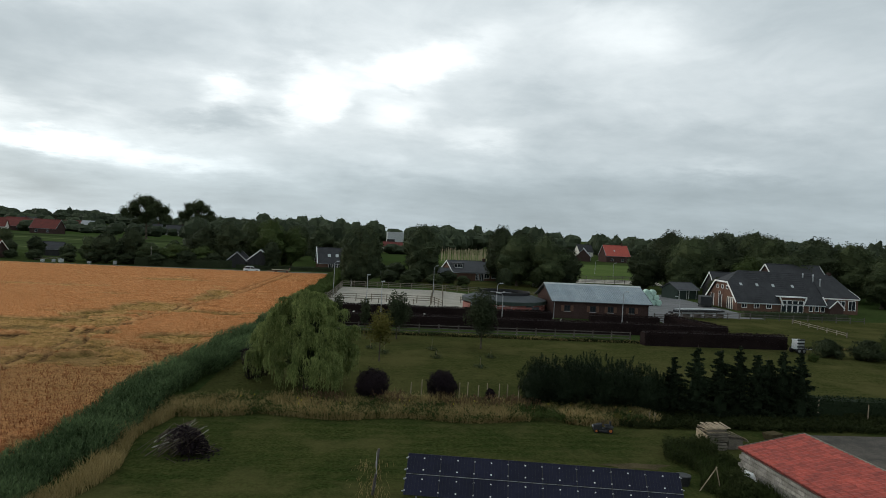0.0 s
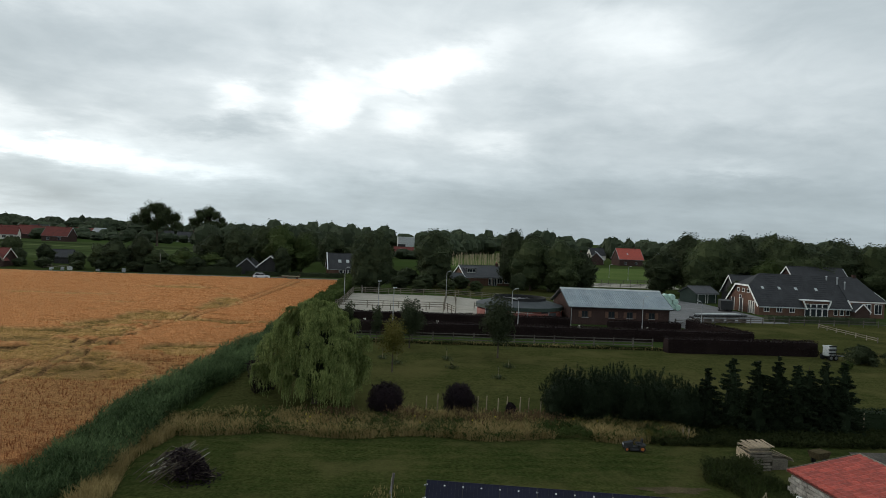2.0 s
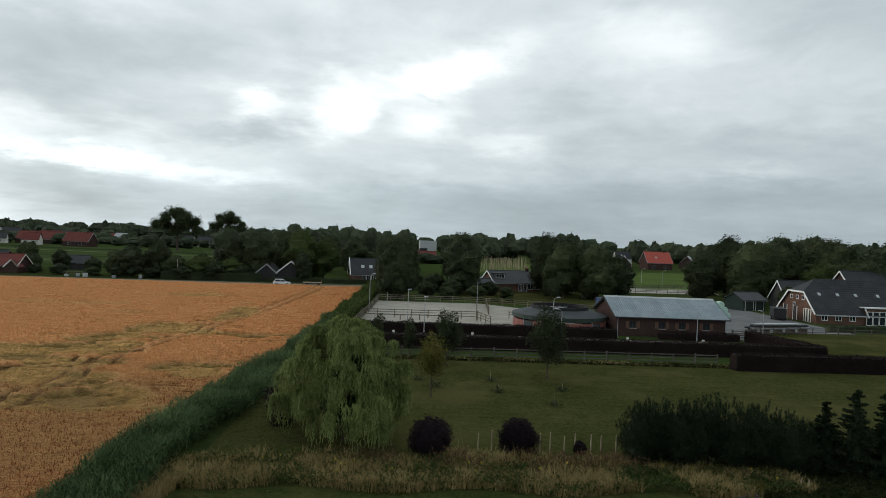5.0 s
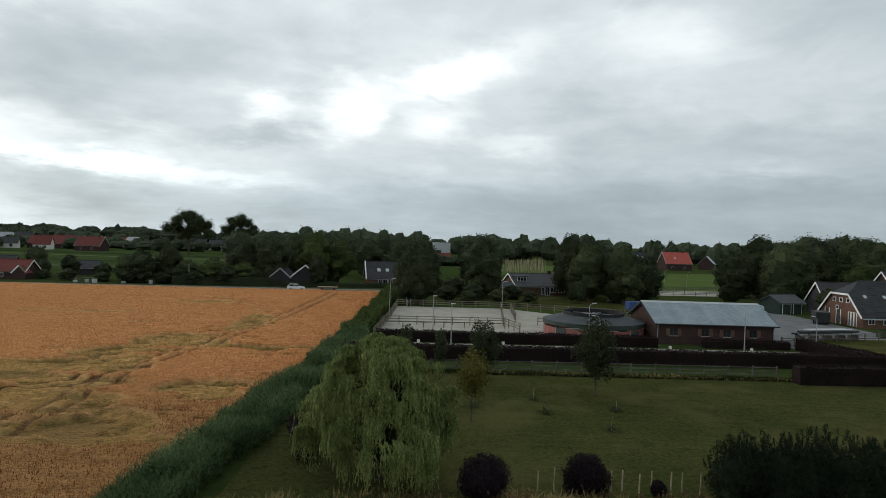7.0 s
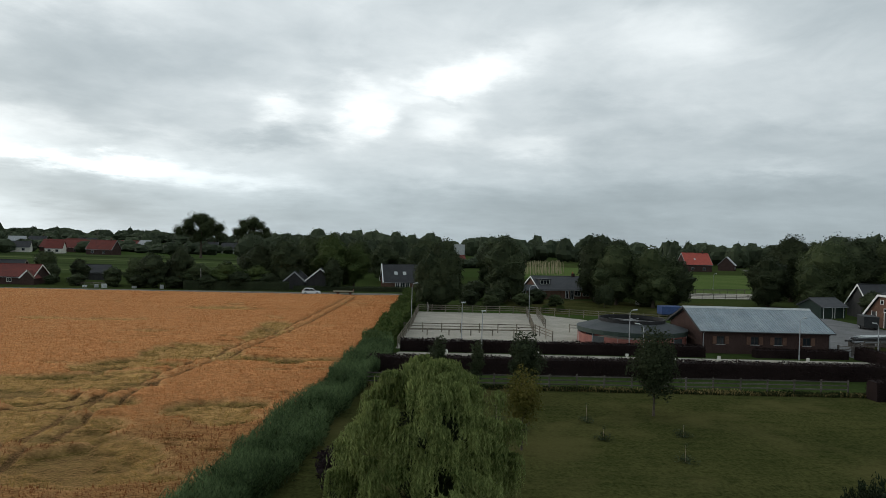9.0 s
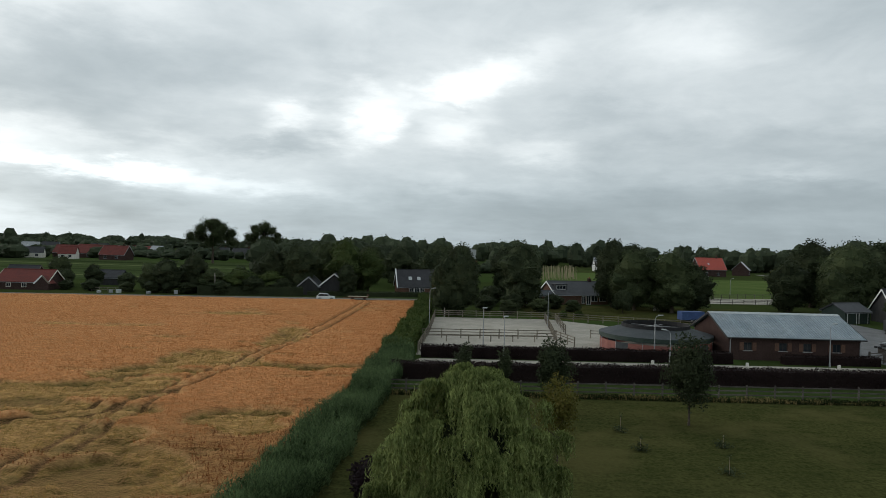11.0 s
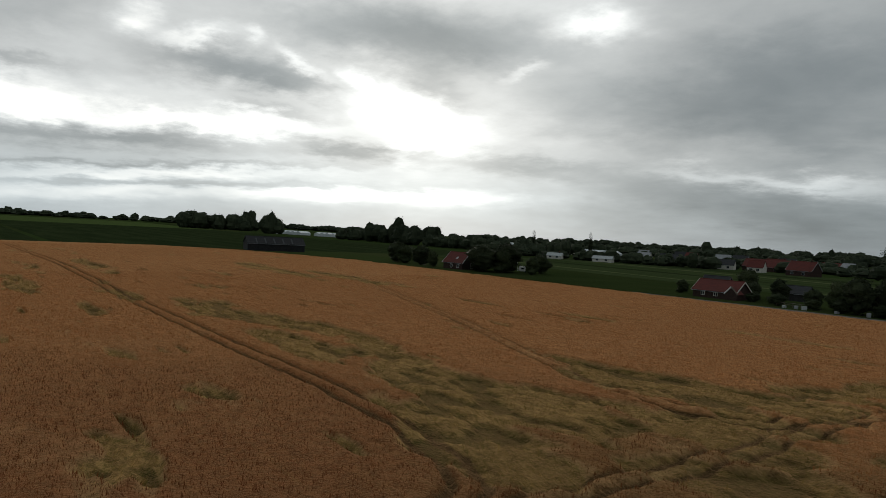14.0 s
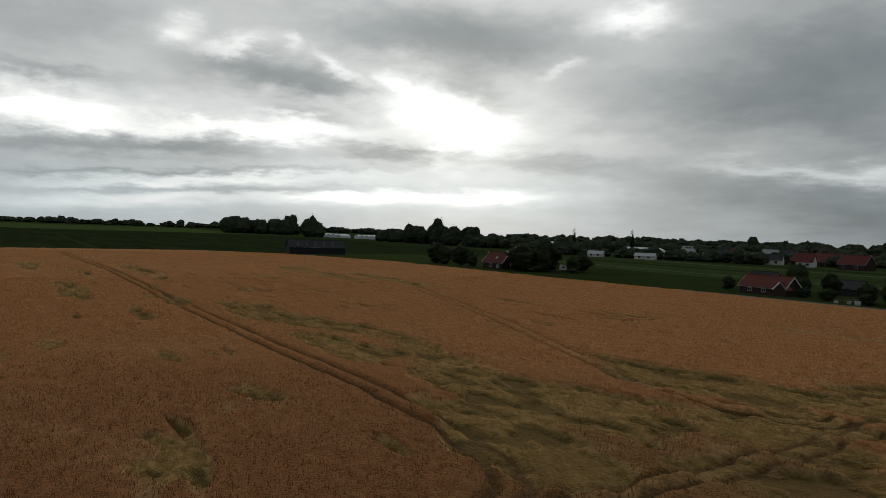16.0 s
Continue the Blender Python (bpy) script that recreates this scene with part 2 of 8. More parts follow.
def mow_lines(N, p, col):
    wv = N.add("ShaderNodeTexWave")
    wv.wave_type, wv.bands_direction = "BANDS", "Y"
    N.link(p, wv.inputs[0])
    for k, v in (("Scale", 0.28), ("Distortion", 3.0), ("Detail", 3.0), ("Detail Scale", 1.2)):
        wv.inputs[k].default_value = v
    f = N.smooth(wv.outputs["Fac"], 0.3, 0.9, 0.0, 0.16)
    dry = N.smooth(N.noise(p, 0.12, 4, 0.6), 0.47, 0.66, 0.0, 0.7)
    col = N.mix(f, col, (0.062, 0.062, 0.022))
    fleck = N.smooth(N.noise(p, 1.6, 6, 0.75), 0.48, 0.70, 0.0, 0.6)
    col = N.mix(fleck, col, (0.066, 0.068, 0.023))
    shade = N.smooth(N.noise(p, 0.9, 6, 0.75), 0.50, 0.68, 0.0, 0.55)
    col = N.mix(shade, col, (0.016, 0.021, 0.007))
    return N.mix(dry, col, (0.074, 0.068, 0.026))


def far_fields(N, p, col):
    strips = N.add("ShaderNodeTexVoronoi")
    sm = N.add("ShaderNodeMapping")
    N.link(p, sm.inputs[0])
    sm.inputs["Scale"].default_value = (1.0, 3.2, 1.0)
    sm.inputs["Rotation"].default_value = (0, 0, 0.12)
    N.link(sm.outputs[0], strips.inputs["Vector"])
    strips.inputs["Scale"].default_value = 0.006
    g = N.add("ShaderNodeSeparateColor")
    N.link(strips.outputs["Color"], g.inputs[0])
    col = N.mix(N.smooth(g.outputs[0], 0.0, 1.0, 0.0, 0.8), col, (0.036, 0.058, 0.017))
    return N.mix(N.smooth(g.outputs[1], 0.65, 1.0, 0.0, 0.5), col, (0.066, 0.070, 0.028))


def wheat_look(N, p, col):
    laid = N.add("ShaderNodeAttribute", attribute_name="laid").outputs["Fac"]
    rut = N.add("ShaderNodeAttribute", attribute_name="rut").outputs["Fac"]
    worn = N.add("ShaderNodeAttribute", attribute_name="worn").outputs["Fac"]
    # riper and greener tracts of the standing crop
    ripe = N.smooth(N.noise(p, 0.02, 3, 0.5), 0.35, 0.65, 0.0, 0.35)
    col = N.mix(ripe, col, (0.275, 0.102, 0.035))
    # shade painted in: the near corner by the ditch is darker and redder
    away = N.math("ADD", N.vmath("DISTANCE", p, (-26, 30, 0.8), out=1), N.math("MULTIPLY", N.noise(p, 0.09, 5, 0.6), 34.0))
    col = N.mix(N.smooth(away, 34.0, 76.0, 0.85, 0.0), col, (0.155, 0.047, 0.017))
    # mask for the painted darkening around one spot by the ditch
    under = N.math("ADD", N.vmath("DISTANCE", p, (-21, 53, 0.8), out=1), N.math("MULTIPLY", N.noise(p, 0.15, 5, 0.6), 16.0))
    under = N.smooth(under, 14.0, 30.0, 0.6, 0.0)
    pale = N.smooth(N.noise(p, 0.055, 7, 0.7, 0.6), 0.52, 0.68, 0.0, 0.4)
    col = N.mix(pale, col, (0.430, 0.220, 0.096))
    # drill rows run east to west
    rows = N.add("ShaderNodeMapping")
    N.link(p, rows.inputs[0])
    rows.inputs["Scale"].default_value = (0.07, 1.0, 1.0)
    row = N.noise(rows.outputs[0], 1.3, 6, 0.7, 0.4)
    col = N.mix(N.smooth(row, 0.50, 0.70, 0.0, 0.5), col, (0.225, 0.105, 0.036))
    col = N.mix(N.smooth(row, 0.30, 0.45, 0.3, 0.0), col, (0.42, 0.24, 0.10))
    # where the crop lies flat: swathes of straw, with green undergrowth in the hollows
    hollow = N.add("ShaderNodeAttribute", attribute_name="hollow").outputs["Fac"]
    lie = N.add("ShaderNodeMapping")
    N.link(p, lie.inputs[0])
    lie.inputs["Scale"].default_value = (0.5, 1.0, 1.0)
    swirl = N.smooth(N.noise(lie.outputs[0], 1.6, 9, 0.74, 1.1), 0.40, 0.62)
    straw = N.mix(swirl, (0.130, 0.096, 0.026), (0.40, 0.245, 0.085))
    col = N.mix(N.smooth(laid, 0.3, 0.7), col, straw)
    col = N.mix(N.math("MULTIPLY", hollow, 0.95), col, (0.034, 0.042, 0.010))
    # shade painted into the crop beside the ditch, tinted olive like its weeds
    col = N.mix(under, col, (0.088, 0.062, 0.018))
    rim = N.math("MULTIPLY", N.smooth(laid, 0.0, 0.3), N.smooth(laid, 0.35, 0.8, 1.0, 0.0))
    col = N.mix(N.math("MULTIPLY", rim, 0.4), col, (0.44, 0.285, 0.125))
    clods = N.noise(p, 1.4, 9, 0.8)
    grain = N.vmath("SCALE", col)
    N.link(N.smooth(clods, 0.32, 0.68, 0.42, 1.36), grain.node.inputs["Scale"])
    col = N.mix(N.math("MULTIPLY", N.math("MULTIPLY", worn, N.smooth(clods, 0.35, 0.65)), 0.55), grain, (0.46, 0.30, 0.135))
    return N.mix(N.smooth(rut, 0.15, 0.6), col, (0.045, 0.030, 0.013))


MAT = {
    "ground": surface("meadow_grass", (0.026, 0.038, 0.012), (0.038, 0.050, 0.017), 0.02, 1.3, 0.95, 0.3, 0.1, extra=far_fields),
    "lawn": surface("mown_lawn", (0.022, 0.032, 0.009), (0.036, 0.043, 0.013), 0.25, 5.0, 0.95, 0.9, 0.07, var=0.5, extra=mow_lines),
    "park": surface("park_lawn", (0.032, 0.037, 0.012), (0.048, 0.050, 0.017), 0.15, 4.0, 0.95, 0.8, 0.07, var=0.45, extra=mow_lines),
    "pasture": surface("pasture", (0.060, 0.090, 0.027), (0.078, 0.105, 0.034), 0.05, 2.0, 0.95, 0.3, 0.06),
    "meadow": surface("green_meadow", (0.036, 0.052, 0.020), (0.052, 0.068, 0.027), 0.05, 1.2, 0.95, 0.4, 0.08, stretch=(0.25, 2.5, 1)),
    "stubble": surface("cut_grass", (0.10, 0.115, 0.050), (0.075, 0.095, 0.036), 0.1, 1.5, 0.95, 0.3, 0.05, stretch=(0.2, 2, 1)),
    "crop": surface("green_crop", (0.021, 0.031, 0.012), (0.033, 0.045, 0.018), 0.03, 1.0, 0.95, 0.5, 0.1, stretch=(0.4, 3, 1)),
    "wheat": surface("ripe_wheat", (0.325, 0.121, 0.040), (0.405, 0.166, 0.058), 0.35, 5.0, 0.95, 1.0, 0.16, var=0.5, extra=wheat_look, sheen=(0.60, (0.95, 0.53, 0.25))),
    "ears": leafy("wheat_ears", (0.35, 0.132, 0.045), (0.58, 0.245, 0.095), 0.45, 0.8, 0.2),
    # ear colour darkened and reddened to paint shade on the near corner
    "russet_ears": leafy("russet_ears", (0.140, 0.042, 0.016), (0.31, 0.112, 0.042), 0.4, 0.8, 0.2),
    "laid_ears": leafy("laid_straw", (0.120, 0.098, 0.026), (0.47, 0.285, 0.10), 0.3, 0.8, 0.2),
    "reed": leafy("reed", (0.012, 0.025, 0.010), (0.125, 0.180, 0.080), 0.3, 0.55, 0.3),
    "reed_low": leafy("ditch_growth", (0.020, 0.034, 0.014), (0.058, 0.080, 0.034), 0.25, 0.6, 0.3),
    "nettle": leafy("nettles", (0.016, 0.023, 0.009), (0.042, 0.050, 0.018), 0.2, 0.7, 0.4),
    "dock": leafy("dock_seed", (0.075, 0.048, 0.028), (0.16, 0.105, 0.058), 0.2, 0.8, 0.5),
    "weeds": leafy("weeds", (0.028, 0.048, 0.014), (0.075, 0.095, 0.030), 0.25, 0.7, 0.4),
    "dry": leafy("dry_grass", (0.15, 0.115, 0.045), (0.36, 0.275, 0.125), 0.25, 0.8, 0.35),
    "turf": leafy("turf", (0.028, 0.036, 0.012), (0.072, 0.072, 0.026), 0.2, 0.8, 0.3),
    "leaf": leafy("oak_leaves", (0.03, 0.0413, 0.02), (0.0775, 0.0938, 0.0438)),
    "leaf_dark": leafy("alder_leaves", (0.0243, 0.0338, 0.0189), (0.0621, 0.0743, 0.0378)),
    "leaf_light": leafy("birch_leaves", (0.035, 0.0525, 0.0175), (0.0775, 0.1, 0.035)),
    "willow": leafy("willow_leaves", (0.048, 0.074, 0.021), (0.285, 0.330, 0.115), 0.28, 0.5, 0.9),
    "autumn": leafy("yellowing_leaves", (0.055, 0.062, 0.014), (0.125, 0.105, 0.030), 0.3, 0.6, 0.6),
    "purple": leafy("purple_leaves", (0.013, 0.0104, 0.013), (0.0338, 0.0234, 0.026)),
    "beech": leafy("copper_beech", (0.0135, 0.0095, 0.0095), (0.0297, 0.0203, 0.0189), 0.12),
    "spruce": leafy("spruce_needles", (0.009, 0.014, 0.008), (0.025, 0.036, 0.018), 0.08),
    "woods": leafy("woodland", (0.0263, 0.0363, 0.0225), (0.0625, 0.0762, 0.0438), 0.1, 0.7, 0.01),
    "yellow": leafy("yellow_bloom", (0.30, 0.24, 0.02), (0.48, 0.40, 0.05)),
    "russet": leafy("russet_leaves", (0.10, 0.03, 0.02), (0.18, 0.06, 0.035)),
    "bark": surface("bark", (0.055, 0.045, 0.035), (0.11, 0.09, 0.07), 2.0, 14, 0.95, 0.8, 0.03, stretch=(1, 1, 0.3)),
    "birch": surface("pale_bark", (0.40, 0.38, 0.34), (0.22, 0.20, 0.18), 1.5, 9, 0.9, 0.5, 0.02),
    "brick": surface("red_brick", (0.062, 0.041, 0.036), (0.050, 0.033, 0.029), 0.8, 9, 0.9, 0.5, 0.01, var=0.3),
    "brick_brown": surface("brown_brick", (0.140, 0.082, 0.060), (0.105, 0.062, 0.047), 0.8, 9, 0.9, 0.5, 0.01, var=0.3),
    "black_tile": surface("black_roof_tile", (0.021, 0.022, 0.024), (0.032, 0.033, 0.036), 0.7, 6, 0.75, 0.4, 0.02, rand=0.1),
    "red_tile": surface("red_roof_tile", (0.33, 0.060, 0.040), (0.24, 0.047, 0.034), 1.2, 9, 0.7, 0.4, 0.02, rand=0.16),
    "slate": surface("dark_slates", (0.044, 0.046, 0.050), (0.060, 0.062, 0.066), 0.7, 6, 0.75, 0.4, 0.02),
    "red_far": surface("red_pantiles", (0.125, 0.026, 0.019), (0.09, 0.021, 0.016), 0.5, 4, 0.8, 0.4, 0.03),
    "sheet": surface("grey_sheet_roof", (0.20, 0.245, 0.27), (0.26, 0.30, 0.32), 0.6, 5, 0.45, 0.2, 0.01, rand=0.07, metal=0.15),
    "ridge": surface("pale_ridge", (0.42, 0.44, 0.44), (0.34, 0.36, 0.36), 1.0, 6, 0.6, 0.2),
    "white": surface("white_paint", (0.74, 0.74, 0.72), (0.62, 0.62, 0.60), 1.2, 8, 0.6, 0.1, var=0.06),
    "cream": surface("cream_render", (0.62, 0.60, 0.54), (0.52, 0.50, 0.45), 0.9, 8, 0.8, 0.2, var=0.1),
    "grey_paint": surface("grey_paint", (0.30, 0.31, 0.32), (0.24, 0.25, 0.26), 1.0, 7, 0.6, 0.1, var=0.1),
    "black": surface("black_boards", (0.022, 0.022, 0.023), (0.035, 0.034, 0.033), 1.0, 9, 0.75, 0.4, 0.01, stretch=(1, 1, 0.25)),
    "green_board": surface("dark_green_boards", (0.020, 0.034, 0.026), (0.028, 0.042, 0.034), 1.0, 8, 0.7, 0.3, 0.01),
    "wood": surface("weathered_wood", (0.20, 0.175, 0.14), (0.13, 0.115, 0.095), 2.0, 18, 0.9, 0.6, 0.01, rand=0.2),
    "wood_dark": surface("dark_rails", (0.082, 0.073, 0.066), (0.120, 0.108, 0.097), 2.0, 18, 0.9, 0.5, 0.01, rand=0.2),
    "pale_wood": surface("pale_timber", (0.34, 0.27, 0.18), (0.24, 0.19, 0.13), 2.5, 16, 0.85, 0.5, 0.01, rand=0.15),
    "branch": surface("cut_branches", (0.13, 0.10, 0.075), (0.24, 0.20, 0.16), 2.0, 14, 0.9, 0.6, 0.01, rand=0.2),
    "sand": surface("arena_sand", (0.35, 0.325, 0.28), (0.28, 0.26, 0.22), 0.35, 4, 0.95, 0.7, 0.05, var=0.14),
    "paving": surface("grey_paving", (0.165, 0.165, 0.165), (0.125, 0.125, 0.125), 0.3, 5, 0.9, 0.3, 0.02, var=0.15),
    "gravel": surface("gravel", (0.105, 0.093, 0.080), (0.072, 0.066, 0.058), 0.8, 18, 0.95, 0.8, 0.03, var=0.4),
    "road": surface("farm_track", (0.20, 0.19, 0.17), (0.13, 0.125, 0.11), 0.5, 6, 0.95, 0.4, 0.03),
    "soil": surface("bare_soil", (0.050, 0.042, 0.024), (0.080, 0.064, 0.036), 0.8, 10, 0.95, 0.7, 0.04),
    "steel": surface("galvanised_steel", (0.36, 0.37, 0.38), (0.28, 0.29, 0.30), 2.0, 10, 0.45, 0.1, metal=0.6, var=0.1),
    "panel": surface("solar_cells", (0.006, 0.007, 0.018), (0.009, 0.010, 0.024), 1.0, 6, 0.35, 0.05, var=0.15, rand=0.12, spec=0.12),
    "alu": surface("aluminium", (0.45, 0.46, 0.48), (0.38, 0.39, 0.41), 2.0, 10, 0.4, 0.1, metal=0.8, var=0.08),
    "canvas": surface("grey_canopy", (0.032, 0.038, 0.041), (0.046, 0.052, 0.055), 0.7, 5, 0.8, 0.3, 0.02, var=0.15),
    "black_net": surface("black_band", (0.012, 0.012, 0.013), (0.020, 0.020, 0.021), 1.0, 8, 0.8, 0.3),
    "red_board": surface("faded_red_boards", (0.25, 0.095, 0.075), (0.19, 0.075, 0.062), 1.0, 7, 0.8, 0.3, 0.01),
    "tarp_blue": surface("blue_tarp", (0.035, 0.065, 0.17), (0.045, 0.085, 0.21), 1.5, 6, 0.5, 0.3, 0.02),
    "tyre": surface("rubber", (0.012, 0.012, 0.012), (0.020, 0.020, 0.020), 3.0, 14, 0.8, 0.3),
    "car_white": surface("white_car_paint", (0.72, 0.73, 0.74), (0.68, 0.69, 0.70), 0.8, 6, 0.25, 0.0, var=0.03),
    "mint": surface("pale_green_wrap", (0.40, 0.55, 0.47), (0.32, 0.47, 0.40), 1.2, 7, 0.4, 0.5, 0.03),
    "stone": surface("whitewashed_block", (0.29, 0.27, 0.24), (0.20, 0.185, 0.16), 1.5, 9, 0.9, 0.6, 0.02, rand=0.2),
    "orange": surface("orange_plastic", (0.42, 0.13, 0.03), (0.36, 0.11, 0.03), 3.0, 10, 0.5, 0.1),
    "mower": surface("black_enamel", (0.014, 0.015, 0.016), (0.022, 0.023, 0.024), 2.0, 9, 0.6, 0.1),
    "glasshouse": surface("greenhouse_roof", (0.62, 0.66, 0.67), (0.50, 0.54, 0.56), 0.05, 0.6, 0.35, 0.1, var=0.1),
    "water_tank": surface("grey_concrete", (0.32, 0.32, 0.31), (0.25, 0.25, 0.24), 0.8, 6, 0.9, 0.3),
    "glass": glass("window_glass"),
}


# ---------------------------------------------------------------- mesh tools
class Geo:
    """Collects vertices and faces for one mesh."""

    def __init__(self):
        self.v, self.f = [], []

    def hexa(self, p):
        """Eight corners: the lower four counter-clockwise, then the upper four."""
        o = len(self.v)
        self.v += [tuple(q) for q in p]
        for q in ((3, 2, 1, 0), (4, 5, 6, 7), (0, 1, 5, 4), (1, 2, 6, 5), (2, 3, 7, 6), (3, 0, 4, 7)):
            self.f.append(tuple(o + i for i in q))
        return self

    def box(self, x0, y0, z0, x1, y1, z1):
        return self.hexa([(x0, y0, z0), (x1, y0, z0), (x1, y1, z0), (x0, y1, z0), (x0, y0, z1), (x1, y0, z1), (x1, y1, z1), (x0, y1, z1)])

    def beam(self, a, b, w, h=None):
        """A squared bar from a to b."""
        h = h or w
        a, b = Vector(a), Vector(b)
        d = (b - a).normalized()
        s = d.cross(Vector((0, 0, 1)))
        s = s.normalized() if s.length > 1e-4 else Vector((1, 0, 0))
        u = s.cross(d)
        s, u = s * (w / 2), u * (h / 2)
        return self.hexa([a - s - u, a + s - u, b + s - u, b - s - u, a - s + u, a + s + u, b + s + u, b - s + u])

    def slab(self, quad, thick):
        """A quadrilateral with thickness below it."""
        q = [Vector(c) for c in quad]
        n = (q[1] - q[0]).cross(q[3] - q[0]).normalized() * thick
        return self.hexa([c - n for c in q] + q)

    def extrude(self, pts, vec):
        """A flat polygon pushed along vec."""
        o, n = len(self.v), len(pts)
        vec = Vector(vec)
        self.v += [tuple(p) for p in pts] + [tuple(Vector(p) + vec) for p in pts]
        self.f.append(tuple(range(o, o + n))[::-1])
        self.f.append(tuple(range(o + n, o + 2 * n)))
        for i in range(n):
            j = (i + 1) % n
            self.f.append((o + i, o + j, o + n + j, o + n + i))
        return self

    def tube(self, pts, radii, n=8, close=True):
        pts = [Vector(p) for p in pts]
        if isinstance(radii, (int, float)):
            radii = [radii] * len(pts)
        o = len(self.v)
        for i, p in enumerate(pts):
            d = (pts[min(i + 1, len(pts) - 1)] - pts[max(i - 1, 0)]).normalized()
            s = d.cross(Vector((0.13, 0.31, 1)) if abs(d.z) < 0.95 else Vector((1, 0, 0))).normalized()
            u = d.cross(s)
            for k in range(n):
                a = 2 * math.pi * k / n
                self.v.append(tuple(p + (s * math.cos(a) + u * math.sin(a)) * radii[i]))
        for i in range(len(pts) - 1):
            for k in range(n):
                a, b = o + i * n + k, o + i * n + (k + 1) % n
                self.f.append((a, b, b + n, a + n))
        if close:
            self.f.append(tuple(range(o, o + n))[::-1])
            e = o + (len(pts) - 1) * n
            self.f.append(tuple(range(e, e + n)))
        return self

    def mesh(self, name, bevel=0.0, smooth=False):
        me = bpy.data.meshes.new(name)
        me.from_pydata(self.v, [], self.f)
        bm = bmesh.new()
        bm.from_mesh(me)
        bmesh.ops.recalc_face_normals(bm, faces=bm.faces)
        if bevel:
            bmesh.ops.bevel(bm, geom=bm.edges[:], offset=bevel, segments=2, affect="EDGES", profile=0.6)
        bm.to_mesh(me)
        bm.free()
        if smooth:
            me.polygons.foreach_set("use_smooth", [True] * len(me.polygons))
        return me


def quad_mesh(name, q, tri=False):
    """A mesh of loose quads (n, 4, 3) or triangles (n, 3, 3)."""
    q = np.asarray(q, np.float32)
    n, k = q.shape[0], q.shape[1]
    me = bpy.data.meshes.new(name)
    me.vertices.add(n * k)
    me.vertices.foreach_set("co", q.reshape(-1))
    me.loops.add(n * k)
    me.loops.foreach_set("vertex_index", np.arange(n * k, dtype=np.int32))
    me.polygons.add(n)
    me.polygons.foreach_set("loop_start", np.arange(0, n * k, k, dtype=np.int32))
    me.update(calc_edges=True)
    return me


def thing(name, x=0, y=0, z=0, turn=0, label="", category="", group="", kind=""):
    e = new(name)
    e.empty_display_size = 0.2
    e.matrix_world = pose(x, y, z, 0, 0, turn)
    return tagged(e, label, category, group, kind)


def part(name, geo, material, parent, label="", bevel=0.0, smooth=False, kind=""):
    me = geo.mesh(name, bevel, smooth) if isinstance(geo, Geo) else geo
    if not me.materials:
        me.materials.append(MAT[material])
    ob = new(name, me)
    ob.parent = parent
    return tagged(ob, label, kind=kind)


def solid(name, geo, material, label="", category="", group="", kind="", at=None, bevel=0.0, smooth=False):
    me = geo.mesh(name, bevel, smooth) if isinstance(geo, Geo) else geo
    if not me.materials:
        me.materials.append(MAT[material])
    ob = new(name, me)
    if at:
        ob.matrix_world = at
    return tagged(ob, label, category, group, kind)


def smooth_noise(x, y, scale, seed=0, octaves=3):
    """Cheap value noise on arrays, 0 to 1."""
    out, amp, tot = 0.0, 1.0, 0.0
    for o in range(octaves):
        u, v = x * scale * 2 ** o + 17.3 * seed + 5 * o, y * scale * 2 ** o - 9.7 * seed + 11 * o
        iu, iv = np.floor(u), np.floor(v)
        fu, fv = u - iu, v - iv
        fu, fv = fu * fu * (3 - 2 * fu), fv * fv * (3 - 2 * fv)

        def h(a, b):
            s = np.sin(a * 127.1 + b * 311.7 + seed * 74.7) * 43758.5453
            return s - np.floor(s)
        n = (h(iu, iv) * (1 - fu) + h(iu + 1, iv) * fu) * (1 - fv) + (h(iu, iv + 1) * (1 - fu) + h(iu + 1, iv + 1) * fu) * fv
        out, tot, amp = out + amp * n, tot + amp, amp * 0.5
    return out / tot


# ---------------------------------------------------------------- leaves, trees, hedges
def scatter_quads(p, nrm, size, rng, aspect=0.6, tilt=0.7):
    """Small leaf quads at p, facing roughly along nrm."""
    n = len(p)
    d = nrm + rng.normal(0, tilt, (n, 3))
    d /= np.linalg.norm(d, axis=1, keepdims=True) + 1e-9
    r = rng.normal(0, 1, (n, 3))
    u = np.cross(d, r)
    u /= np.linalg.norm(u, axis=1, keepdims=True) + 1e-9
    v = np.cross(d, u)
    s = (size * rng.uniform(0.6, 1.3, n))[:, None] / 2
    u, v = u * s, v * s * aspect
    return np.stack([p - u - v * 0.4, p + v * -1.0 + u * 0.3, p + u + v * 0.3, p - u * 0.2 + v], 1)


